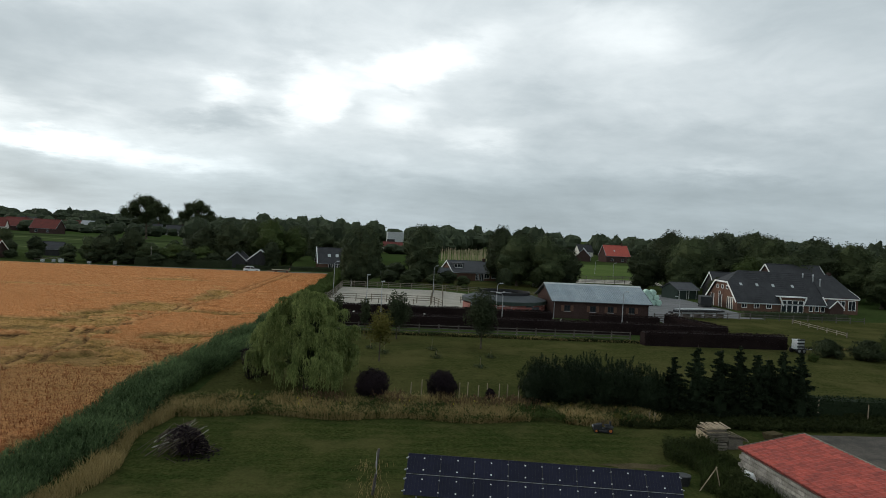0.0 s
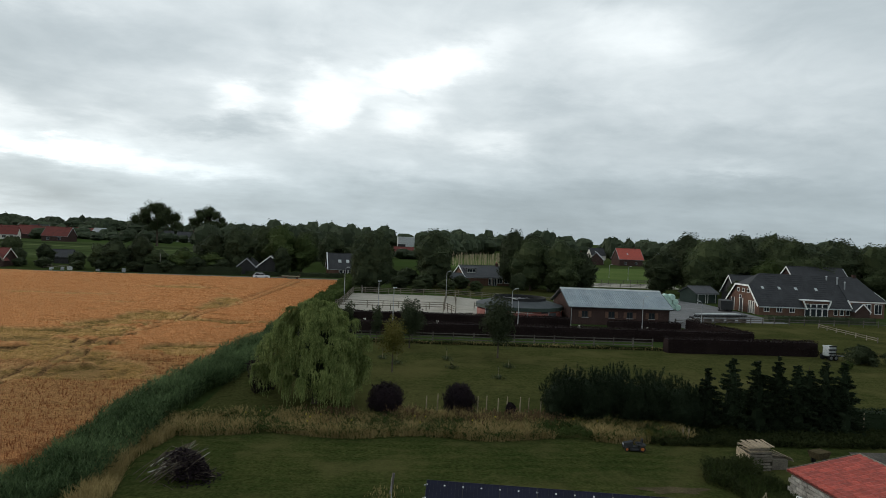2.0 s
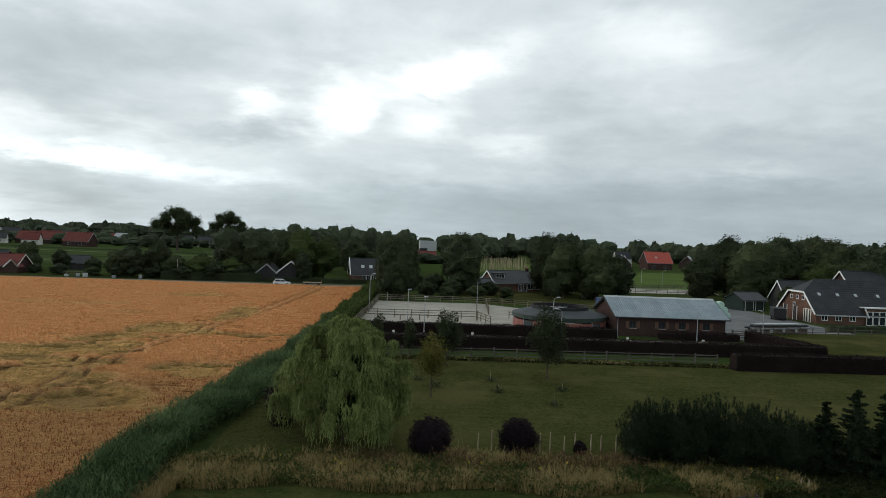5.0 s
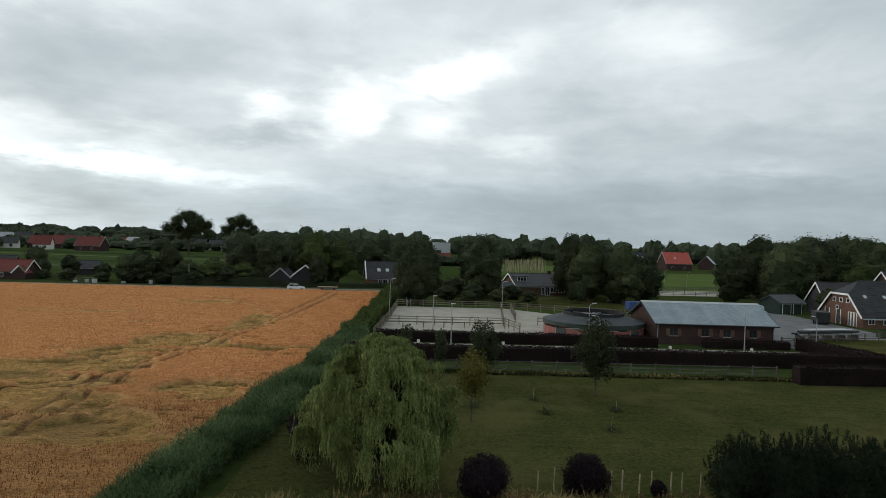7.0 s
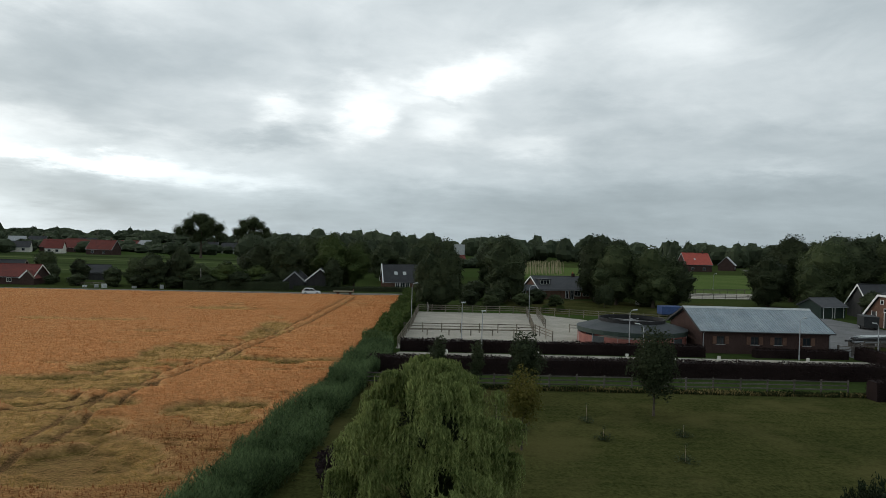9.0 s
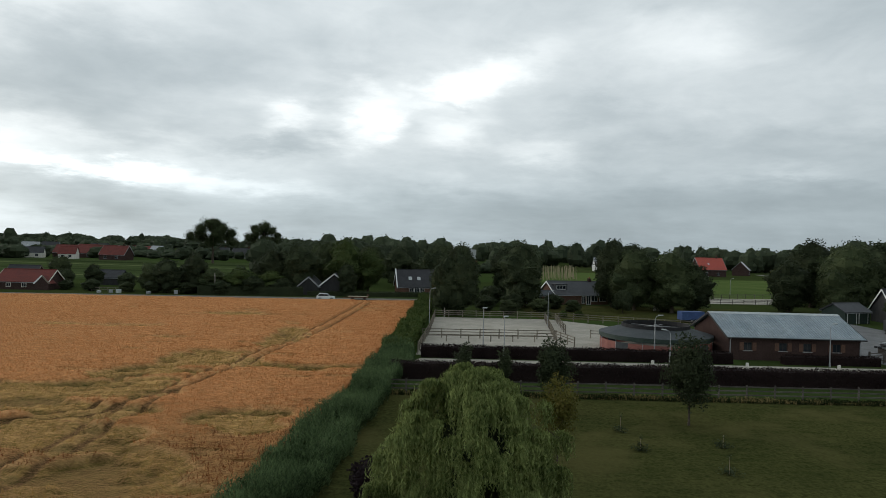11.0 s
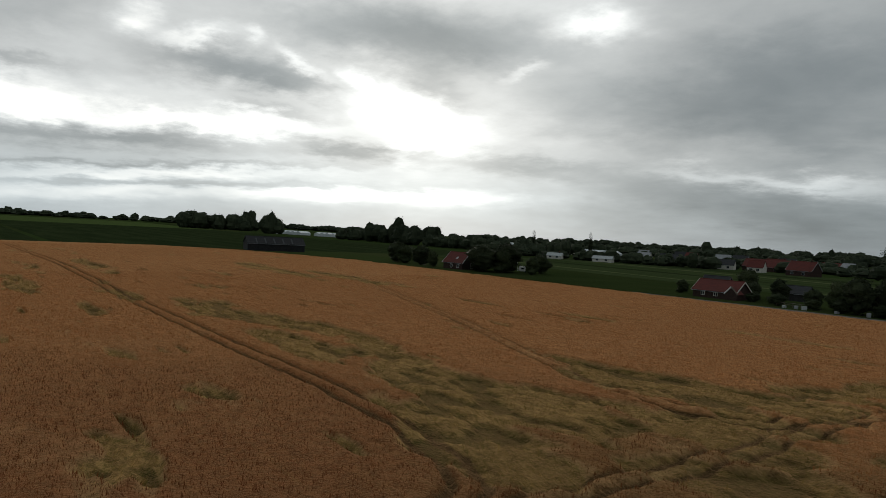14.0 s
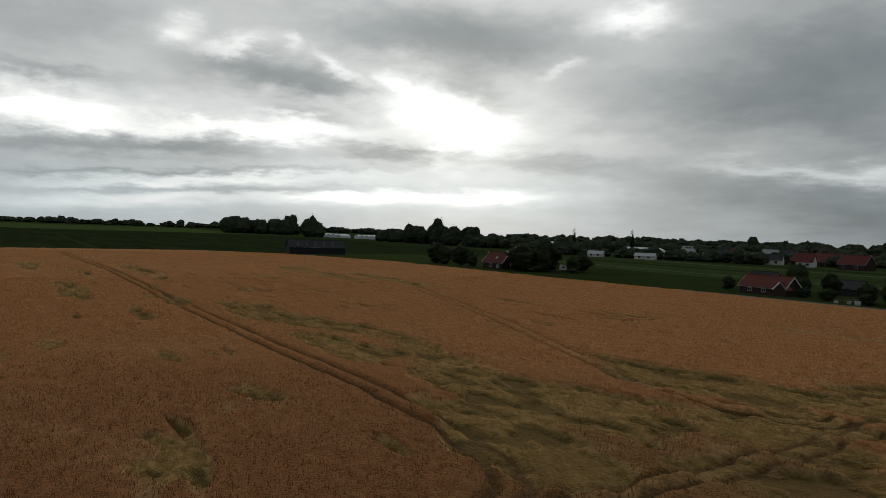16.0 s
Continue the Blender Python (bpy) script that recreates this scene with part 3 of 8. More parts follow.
def star_crown(centre, lobes, n, leaf, seed, core=0.76, squash=(1, 1, 1), aspect=0.6, rings=(7, 12), floor=0.05, shave=0.0, spread=(0.74, 0.31)):
    """Leaves through the outer layer of a crown made of overlapping lobes, with a dense dark inside."""
    rng = np.random.default_rng(seed)
    c = np.asarray(centre, float)
    o = np.array([q[0] for q in lobes], float) - c
    r = np.array([q[1] for q in lobes], float)

    def reach(d):
        b = d @ o.T
        disc = b * b - (o * o).sum(1) + r * r
        t = np.where(disc > 0, b + np.sqrt(np.maximum(disc, 0)), 0)
        ripple = 1 + 0.06 * np.sin(11 * d[:, 0] + 7 * d[:, 2] + seed) + 0.06 * np.sin(13 * d[:, 1] - 9 * d[:, 2]) + 0.05 * np.sin(23 * d[:, 0] - 19 * d[:, 1] + 2 * seed)
        return np.maximum(t.max(1), r.min() * 0.6) * ripple
    d = rng.normal(0, 1, (n, 3)) * np.asarray(squash)
    d /= np.linalg.norm(d, axis=1, keepdims=True)
    depth = np.minimum(spread[0] + spread[1] * rng.random(n) ** 0.8, 1.0)
    p = c + d * (reach(d) * depth)[:, None]
    p[:, 2] = np.where(p[:, 2] < floor, floor + 0.3 * rng.random(n), p[:, 2])
    q = [scatter_quads(p, d, leaf, rng, aspect)]
    if shave:
        p, d = p[p[:, 2] > shave], d[p[:, 2] > shave]
        q = [scatter_quads(p, d, leaf, rng, aspect)]
    if core:
        nv, nu = rings
        th = np.linspace(0.02, math.pi - 0.02, nv + 1)
        ph = np.linspace(0, 2 * math.pi, nu + 1)
        g = np.stack([np.sin(th)[:, None] * np.cos(ph)[None], np.sin(th)[:, None] * np.sin(ph)[None], np.cos(th)[:, None] + 0 * ph[None]], -1)
        flat = g.reshape(-1, 3)
        w = (c + flat * (reach(flat) * core)[:, None]).reshape(nv + 1, nu + 1, 3)
        w[..., 2] = np.maximum(w[..., 2], floor)
        q.append(np.stack([w[:-1, :-1], w[1:, :-1], w[1:, 1:], w[:-1, 1:]], 2).reshape(-1, 4, 3))
    return np.concatenate(q)


def crown_clumps(w, h, z0, n, seed, r=0.2, top=1.0):
    """Clump centres that fill an uneven crown w wide and h high from z0 up."""
    rng = random.Random(seed)
    out = []
    for i in range(n):
        f = (i + 0.5) / n
        zz = f ** 0.85
        prof = (math.sin(math.pi * min(0.97, 0.12 + 0.86 * zz)) ** 0.65) * (1 + rng.uniform(-0.22, 0.18))
        a = i * 2.399 + rng.uniform(-0.5, 0.5)
        rad = prof * w / 2 * (0.25 + 0.68 * math.sqrt(rng.random()))
        rc = r * w * rng.uniform(0.7, 1.25)
        out.append(((math.cos(a) * rad, math.sin(a) * rad, z0 + rc * 0.5 + (h - rc * 1.2) * zz * top), rc))
    return out


def tree_frame(h, w, z0, seed, girth=0.02, limbs=7):
    """A tapered trunk with limbs that reach into the crown."""
    rng = random.Random(seed + 5)
    g = Geo()
    r0 = max(0.05, h * girth)
    lean = (rng.uniform(-0.03, 0.03) * h, rng.uniform(-0.03, 0.03) * h)
    path = [(lean[0] * f * f, lean[1] * f * f, h * 0.82 * f) for f in (0, 0.06, 0.25, 0.5, 0.75, 1.0)]
    g.tube(path, [r0 * 1.35, r0, r0 * 0.85, r0 * 0.6, r0 * 0.35, r0 * 0.1], 8)
    for i in range(limbs):
        f = 0.25 + 0.55 * (i + rng.random()) / limbs
        z = max(z0 * 0.8, h * 0.82 * f)
        a = i * 2.4 + rng.random()
        b = (lean[0] * f * f, lean[1] * f * f, z)
        ln = w * 0.36 * (1.05 - 0.5 * f)
        e1 = (b[0] + math.cos(a) * ln * 0.5, b[1] + math.sin(a) * ln * 0.5, z + ln * 0.35)
        e2 = (b[0] + math.cos(a) * ln, b[1] + math.sin(a) * ln, z + ln * 0.8)
        g.tube([b, e1, e2], [r0 * 0.42, r0 * 0.28, r0 * 0.06], 5)
    return g


def make_tree(name, x, y, h, w, seed, leaf="leaf", bark="bark", z0=None, size=0.34, cover=1.4, lobes=15, core=0.88, label="", group="", girth=0.02, limbs=7, category="tree", turn=0):
    z0 = h * 0.2 if z0 is None else z0
    t = thing(name, x, y, 0, turn, label, category, group)
    part("trunk", tree_frame(h, w, z0, seed, girth, limbs), bark, t)
    cl = crown_clumps(w * 0.72, h - z0, z0, lobes, seed, 0.28)
    n = int(cover * math.pi * w * (h - z0) / (size * size * 0.36))
    part("crown", quad_mesh("crown", star_crown((0, 0, z0 + (h - z0) * 0.46), cl, n, size, seed, core, squash=(1, 1, max(1.0, (h - z0) / w * 1.2)), spread=(0.84, 0.14) if core > 0.7 else (0.45, 0.55), rings=(14, 18))), leaf, t)
    return t


def spruce(name, x, y, h, w, seed, label, group=""):
    """Whorls of drooping branches up a straight stem, each set with short needles."""
    rng = np.random.default_rng(seed)
    t = thing(name, x, y, 0, 40 * seed, label, "tree", group)
    part("trunk", Geo().tube([(0, 0, 0), (0, 0, h * 0.5), (0, 0, h + 0.1)], [0.11, 0.07, 0.01], 7), "bark", t)
    q = []
    z = 0.15
    while z < h - 0.12:
        f = z / h
        reach = w / 2 * (1 - f) ** 0.8 + 0.05
        for k in range(9 if f < 0.7 else 6):
            a = rng.uniform(0, 6.283)
            ln = reach * rng.uniform(0.68, 1.18)
            lift = rng.uniform(-0.13, 0.13)
            m = int(26 + 95 * ln)
            s = rng.random(m) ** 0.8
            sag = -0.30 * ln * s + 0.16 * ln * s ** 3 + (0.25 * f * ln * s)
            c = np.stack([np.cos(a) * ln * s, np.sin(a) * ln * s, z + lift + sag], 1) + rng.normal(0, 1, (m, 3)) * np.array([0.09, 0.09, 0.05]) * (0.3 + ln * 0.5)
            c[:, 2] = np.maximum(c[:, 2], 0.04)
            u = np.array([math.cos(a), math.sin(a), 0.15]) + rng.normal(0, 0.5, (m, 3))
            u /= np.linalg.norm(u, axis=1, keepdims=True)
            v = np.cross(u, rng.normal(0, 1, (m, 3)))
            v /= np.linalg.norm(v, axis=1, keepdims=True) + 1e-9
            r = rng.uniform(0.07, 0.14, m)[:, None]
            q.append(np.stack([c - u * r, c + v * r * 0.4, c + u * r, c - v * r * 0.4], 1))
        z += rng.uniform(0.22, 0.34)
    g, ph = np.linspace(0, 0.96, 10), np.linspace(0, 6.2832, 13)
    ff, aa = np.meshgrid(g, ph, indexing="ij")
    rr = (w / 2 * (1 - ff) ** 0.8) * (0.42 + 0.08 * np.sin(5 * aa + 21 * ff + seed))
    k = np.stack([np.cos(aa) * rr, np.sin(aa) * rr, 0.03 + ff * (h - 0.15)], -1)
    q.append(np.stack([k[:-1, :-1], k[1:, :-1], k[1:, 1:], k[:-1, 1:]], 2).reshape(-1, 4, 3))
    part("needle_mass", quad_mesh("needle_mass", np.concatenate(q)), "spruce", t)
    return t


def shrub(name, x, y, h, w, seed, leaf, label, group="", size=0.16, cover=1.7, lobes=13, category="shrub", turn=0, aspect=0.6, tufts=0):
    t = thing(name, x, y, 0, turn, label, category, group)
    rng = random.Random(seed)
    g = Geo()
    for i in range(5):
        a = i * 1.26
        g.tube([(0.05 * math.cos(a), 0.05 * math.sin(a), 0), (w * 0.2 * math.cos(a), w * 0.2 * math.sin(a), h * 0.65)], [0.035, 0.012], 5)
    part("stems", g, "bark", t)
    cl = [((0, 0, h * 0.5), min(h * 0.45, w * 0.38))]
    for i in range(lobes):
        a, f = i * 2.4 + rng.uniform(-0.4, 0.4), rng.uniform(0.55, 1.0)
        r = min(h, w) * rng.uniform(0.17, 0.27)
        z = max(r * 0.7, (h - r) * rng.uniform(0.2, 1.0) * (1 - 0.2 * f * f))
        q = math.sqrt(max(0.0, 1 - (z / h - 0.3) ** 2 * 1.5))
        cl.append(((math.cos(a) * f * (w / 2 - r) * q, math.sin(a) * f * (w / 2 - r) * q, z), r))
    n = int(cover * math.pi * w * h / (size * size * 0.36))
    q = [star_crown((0, 0, h * 0.42), cl, n, size, seed, 0.74, aspect=aspect, spread=(0.70, 0.30), rings=(9, 14))]
    # upright shoots that break the outline
    rg = np.random.default_rng(seed)
    for i in range(tufts):
        a, f = rg.uniform(0, 6.283), math.sqrt(rg.random())
        base = np.array([math.cos(a) * f * w * 0.46, math.sin(a) * f * w * 0.46, h * (0.97 - 0.42 * f ** 2.5) * rg.uniform(0.84, 1.0)])
        m = 26
        along = rg.random(m)[:, None]
        axis_ = np.array([math.cos(a) * 0.3 * f, math.sin(a) * 0.3 * f, 1.0])
        c = base + axis_ * along * rg.uniform(0.25, 0.5) + rg.normal(0, 0.035, (m, 3))
        u = axis_ + rg.normal(0, 0.45, (m, 3))
        v = np.cross(u, rg.normal(0, 1, (m, 3)))
        v /= np.linalg.norm(v, axis=1, keepdims=True) + 1e-9
        q.append(np.stack([c - u * 0.06, c + v * 0.018, c + u * 0.06, c - v * 0.018], 1))
    part("foliage", quad_mesh("foliage", np.concatenate(q)), leaf, t)
    return t


def hedge(name, x0, y0, x1, y1, w, h, seed, leaf, label, per=80, size=0.17, group="", ragged=0.06):
    """A clipped hedge along a line: a dense body and leaves all over it."""
    rng = np.random.default_rng(seed)
    a, b = np.array([x0, y0]), np.array([x1, y1])
    ln = float(np.linalg.norm(b - a))
    d = (b - a) / ln
    s = np.array([-d[1], d[0]])
    g = Geo()
    steps = max(2, int(ln / 1.5))
    prof = [(-w / 2, 0), (w / 2, 0), (w / 2 * 0.94, h * 0.8), (w / 2 * 0.8, h * 0.97), (-w / 2 * 0.8, h * 0.97), (-w / 2 * 0.94, h * 0.8)]
    for i in range(steps + 1):
        c = a + d * ln * i / steps
        jig = rng.normal(0, ragged * 0.5)
        for u, z in prof:
            g.v.append((c[0] + s[0] * u * 0.95, c[1] + s[1] * u * 0.95, max(0, z * 0.96 + (jig if z else 0))))
    k = len(prof)
    for i in range(steps):
        for j in range(k):
            g.f.append((i * k + j, i * k + (j + 1) % k, (i + 1) * k + (j + 1) % k, (i + 1) * k + j))
    g.f.append(tuple(range(k)))
    g.f.append(tuple(range(steps * k, steps * k + k))[::-1])
    n = int(ln * (2 * h + w) * per)
    u = rng.random(n) * ln
    e = rng.random(n) * (2 * h + w)
    side = np.where(e < h, -1, np.where(e < 2 * h, 1, 0))
    z = np.where(side == 0, h, np.where(e < h, e, e - h))
    off = np.where(side == 0, (e - 2 * h) - w / 2, side * w / 2 * 0.97)
    bulge = smooth_noise(u + seed * 3.1, z * 2, 0.7, seed, 2) - 0.5
    p = np.stack([a[0] + d[0] * u + s[0] * off, a[1] + d[1] * u + s[1] * off, z], 1)
    nrm = np.stack([s[0] * side, s[1] * side, (side == 0) * 1.0], 1)
    p = p + nrm * (bulge * ragged * 4)[:, None] + rng.normal(0, ragged, (n, 3))
    p[:, 2] = np.maximum(p[:, 2], 0.03)
    t = thing(name, 0, 0, 0, 0, label, "hedge", group)
    mid = (a + b) / 2
    t.matrix_world = pose(mid[0], mid[1], 0)
    off3 = np.array([mid[0], mid[1], 0])
    g.v = [tuple(np.array(q) - off3) for q in g.v]
    part("inner_mass", g, leaf, t)
    part("foliage", quad_mesh("foliage", scatter_quads(p - off3, nrm, size, rng)), leaf, t)
    return t


def blades(n, area, height, width, rng, lean=0.35, ground=None, seg=2):
    """Upright blades of grass or reed over an area (function giving x, y)."""
    x, y = area(n)
    z = np.zeros(n) if ground is None else ground(x, y)
    hh = height(x, y) if callable(height) else height
    hh = hh * rng.uniform(0.6, 1.15, n)
    a = rng.uniform(0, 2 * math.pi, n)
    l = rng.uniform(0.05, lean, n) * hh
    b = rng.uniform(0, 2 * math.pi, n)
    wx, wy = np.cos(b) * width / 2, np.sin(b) * width / 2
    base = np.stack([x, y, z], 1)
    mid = base + np.stack([np.cos(a) * l * 0.35, np.sin(a) * l * 0.35, hh * 0.6], 1)
    tip = base + np.stack([np.cos(a) * l, np.sin(a) * l, hh], 1)
    w = np.stack([wx, wy, np.zeros(n)], 1)
    low = np.stack([base - w, base + w, mid + w * 0.8, mid - w * 0.8], 1)
    high = np.stack([mid - w * 0.8, mid + w * 0.8, tip + w * 0.1, tip - w * 0.1], 1)
    return np.concatenate([low, high]) if seg == 2 else np.stack([base - w, base + w, tip + w * 0.1, tip - w * 0.1], 1)


def leafy_bed(n, area, height, leaf, width, rng, per=7, low=0.2, rise=0.7):
    """Stems over an area, each with several short leaves that point up and outwards."""
    x, y = area(n)
    hh = (height(x, y) if callable(height) else height) * rng.uniform(0.75, 1.15, n)
    x, y, hh = np.repeat(x, per), np.repeat(y, per), np.repeat(hh, per)
    m = len(x)
    f = low + (1 - low) * rng.random(m) ** 0.7
    a = rng.uniform(0, 2 * math.pi, m)
    u = np.stack([np.cos(a), np.sin(a), rng.normal(rise, 0.5, m)], 1)
    u /= np.linalg.norm(u, axis=1, keepdims=True)
    v = np.cross(u, rng.normal(0, 1, (m, 3)))
    v /= np.linalg.norm(v, axis=1, keepdims=True) + 1e-9
    s = (leaf * rng.uniform(0.6, 1.3, m))[:, None]
    p = np.stack([x, y, hh * f], 1) + rng.normal(0, 0.04, (m, 3))
    p[:, 2] = np.maximum(p[:, 2], 0.02)
    w = v * s * width
    q = np.stack([p - w, p + w, p + u * s], 1)
    q[:, :, 2] = np.maximum(q[:, :, 2], 0.01)
    return q


# ---------------------------------------------------------------- ground and fields
def sheet(name, pts, z, material, label, category, thick=0.0):
    """A flat patch of ground."""
    g = Geo()
    g.v = [(x, y, z) for x, y in pts]
    g.f = [tuple(range(len(pts)))]
    return solid(name, g, material, label, category, kind="structure")


solid("ground", (lambda g: (g.v.extend([(-4400, -900, 0), (4400, -900, 0), (4400, 4400, 0), (-4400, 4400, 0)]), g.f.append((0, 1, 2, 3)), g)[-1])(Geo()), "ground",
      "flat green farmland reaching to the horizon", "ground", kind="structure")
sheet("lawn_yard", [(-14, -60), (60, -60), (60, 45), (-14, 45)], 0.006, "lawn", "mown green lawn beside the solar panels", "lawn")
sheet("lawn_park", [(-12.6, 45), (62, 45), (62, 81), (-12.6, 81)], 0.010, "park", "short mown lawn with young trees", "lawn")
sheet("farm_meadow", [(46, 81), (120, 81), (120, 118), (46, 112)], 0.012, "park", "short grass meadow beside the farmhouse", "meadow")
sheet("farmyard", [(46, 98), (52, 112), (70, 114), (71, 160), (52, 150), (46, 118)], 0.018, "paving", "grey paved farmyard", "paving")
sheet("gravel_yard", [(24, 24), (46, 24), (46, 43), (29.5, 43)], 0.016, "gravel", "grey gravel yard behind the shed", "gravel")
sheet("riding_track", [(-11.5, 89.2), (47.6, 90.2), (46.6, 99.4), (46, 99.6), (-8.4, 99.4)], 0.02, "sand", "pale sand riding track between hedges", "sand")
sheet("riding_arena", [(-8.9, 101.8), (28, 102.0), (27.6, 111), (21.5, 136.5), (13.4, 144.2), (-7.0, 143.6)], 0.02, "sand", "pale sand riding arena", "sand")
sheet("garden_lawn", [(12, 145), (55, 140), (60, 176), (10, 176)], 0.012, "park", "rough grass garden by the bungalow", "lawn")
sheet("back_pasture", [(60, 206), (100, 206), (190, 360), (95, 330)], 0.02, "pasture", "bright green pasture", "pasture")
sheet("back_arena", [(54, 190), (86, 194), (92, 214), (66, 210)], 0.03, "sand", "far sand riding ring", "sand")
sheet("field_track", [(-120, 166), (-65, 170), (-16, 177.5), (-9, 179.5), (-9, 183), (-70, 176), (-120, 171)], 0.02, "road", "narrow farm track along the wheat", "track")
sheet("left_meadow", [(-330, 150), (-120, 172), (-60, 182), (-60, 205), (-180, 215), (-330, 240)], 0.014, "ground", "rough green meadow", "meadow")
for i, (pts, m, lab) in enumerate([
        ([(-330, 245), (-60, 225), (-45, 300), (-330, 330)], "meadow", "green meadow beyond the sheds"),
        ([(-330, 335), (-60, 305), (-70, 410), (-330, 430)], "meadow", "green meadow before the village"),
        ([(-300, 262), (-62, 243), (-61, 247), (-300, 268)], "stubble", "pale strip of cut grass in the meadow"),
        ([(-300, 300), (-64, 283), (-62, 292), (-300, 312)], "crop", "dark green strip of crop in the meadow"),
        ([(-300, 352), (-66, 328), (-66, 334), (-300, 360)], "stubble", "pale strip of cut grass before the village"),
        ([(-300, 380), (-70, 356), (-70, 372), (-300, 400)], "crop", "dark green strip of crop before the village"),
        ([(-1000, 60), (-325, 60), (-325, 330), (-640, 350), (-1000, 330)], "crop", "wide dark green crop field"),
        ([(-1000, -250), (-325, -250), (-325, 56), (-1000, 56)], "crop", "wide dark green crop field"),
        ([(-1900, -200), (-1010, -200), (-1010, 340), (-1900, 420)], "pasture", "pale green field far off"),
        ([(22, 275), (60, 285), (84, 400), (30, 390)], "pasture", "nursery field with rows of young trees")]):
    sheet("field_%d" % (i + 1), pts, 0.012 + 0.004 * i, m, lab, "field")

# wheat
EDGE_X = np.array([-335, -320, -294, -234, -147, -100, -65, -42, -17, -14])
EDGE_Y = np.array([60, 95, 128, 151, 157, 162, 164, 166.0, 168.0, 169.0])


def ditch_edge(y):
    """Where the wheat ends beside the ditch."""
    return np.interp(y, [20, 34, 45, 60, 83, 120, 160, 180], [-18.4, -17.8, -16.8, -15.8, -13.4, -11.9, -10.8, -10.6]) + 0.22 * np.sin(y * 0.35) + 0.14 * np.sin(y * 0.9)


LAID_SPOTS = [(-172, 93, 30, 4), (-149, 103, 25, 4), (-184, 52, 22, 3), (-135, 34, 18, 2.5), (-101, 54, 14, 4), (-91, 55, 10, 3.5), (-69, 53, 12, 3), (-50, 56, 10, 4.5), (-43, 54, 8, 5.5), (-36, 50, 7, 4.5),
              (-32, 49.5, 5, 4), (-38, 60, 8, 5), (-43, 72, 8, 3), (-39, 76, 7, 2.5), (-72, 61, 9, 2), (-118, 46, 11, 2.2), (-206, 29, 18, 3), (-42, 32, 4.5, 0.9), (-29, 93, 5, 6), (-31, 85, 5, 3), (-33, 78, 6, 3),
              (-33, 71, 6, 2.6), (-19, 69, 4, 4), (-28, 63, 5, 4), (-24, 58, 5, 4), (-32, 66, 5, 2.5), (-73, 77.4, 1.8, 0.8), (-52.5, 75, 2.0, 1.2), (-75, 85, 4, 1), (-26, 112, 3, 10), (-60, 57, 7, 3)]
# wheel tracks through the crop: centre lines and how deeply they are worn
TRACKS = [
    ([(-292, 40), (-186, 45.6), (-108, 46.3), (-69, 47.2), (-53, 48), (-42, 47.9), (-35.2, 47.0), (-30.8, 44.9), (-28.6, 41.5), (-27.8, 36), (-27.6, 25), (-27.5, 0)], 1.0),
    ([(-28.2, 46), (-28.1, 58), (-28.2, 66), (-28.2, 75), (-26.8, 86), (-25.2, 97), (-22.6, 121), (-21.6, 145), (-21.2, 164)], 0.75),
    ([(-200, 120), (-118, 94), (-77, 81), (-56, 73), (-44, 69), (-36, 68.3), (-31, 71.2), (-28.2, 77)], 0.75),
    ([(-282, 77), (-184, 71), (-120, 68)], 0.35), ([(-150, 134), (-70, 116), (-35, 110)], 0.3),
]


def laid_at(x, y):
    """How far the crop lies flat: ragged tracts with islands still standing, and narrow slits along the rows."""
    xw = x + 5 * (smooth_noise(x, y, 0.11, 21, 2) - 0.5)
    yw = y + 4 * (smooth_noise(x, y, 0.16, 22, 3) - 0.5)
    s = np.zeros_like(x)
    for cx, cy, rx, ry in LAID_SPOTS:
        s = np.maximum(s, np.exp(-((xw - cx) / rx / 1.15) ** 2 - ((yw - cy) / ry / 1.15) ** 2))
    frag = smooth_noise(x * 0.50, y * 1.25, 0.36, 9, 4)
    wide = smooth_noise(x * 0.5, y * 1.8, 0.10, 3, 4)
    slit = smooth_noise(x * 0.24, y * 1.5, 0.42, 13, 3)
    s = s * (0.12 + 1.55 * frag) + np.clip((wide - 0.62) * 3.5, 0, 0.6) * (0.4 + frag)
    s = np.maximum(s, np.clip((slit - 0.735) * 9, 0, 0.75) * (0.5 + wide))
    return np.clip((s - 0.36) * 5.5, 0, 1)


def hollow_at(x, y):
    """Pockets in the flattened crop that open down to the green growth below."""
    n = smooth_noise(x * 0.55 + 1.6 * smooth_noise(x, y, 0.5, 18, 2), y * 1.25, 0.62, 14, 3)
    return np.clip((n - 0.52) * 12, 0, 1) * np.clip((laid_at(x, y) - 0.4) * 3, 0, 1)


def line_distance(x, y, pts):
    d = np.full_like(x, 1e9)
    for (ax, ay), (bx, by) in zip(pts, pts[1:]):
        ux, uy = bx - ax, by - ay
        f = np.clip(((x - ax) * ux + (y - ay) * uy) / (ux * ux + uy * uy), 0, 1)
        d = np.minimum(d, np.hypot(x - ax - f * ux, y - ay - f * uy))
    return d


def rut_at(x, y):
    out = np.zeros_like(x)
    wob = 0.12 * (smooth_noise(x, y, 0.4, 31, 2) - 0.5)
    for pts, depth in TRACKS:
        d = np.abs(line_distance(x, y, pts) - 0.85 + wob)
        out = np.maximum(out, np.exp(-(d / 0.29) ** 4) * depth)
    return out


def worn_at(x, y):
    """The pale trodden strip along the two older tracks."""
    out = np.zeros_like(x)
    for pts, depth in TRACKS[1:3]:
        d = line_distance(x, y, pts) + 1.6 * (smooth_noise(x, y, 0.35, 41, 3) - 0.5)
        out = np.maximum(out, np.exp(-(d / 0.9) ** 2))
    return out * (0.3 + 0.9 * smooth_noise(x, y, 0.5, 42, 3))


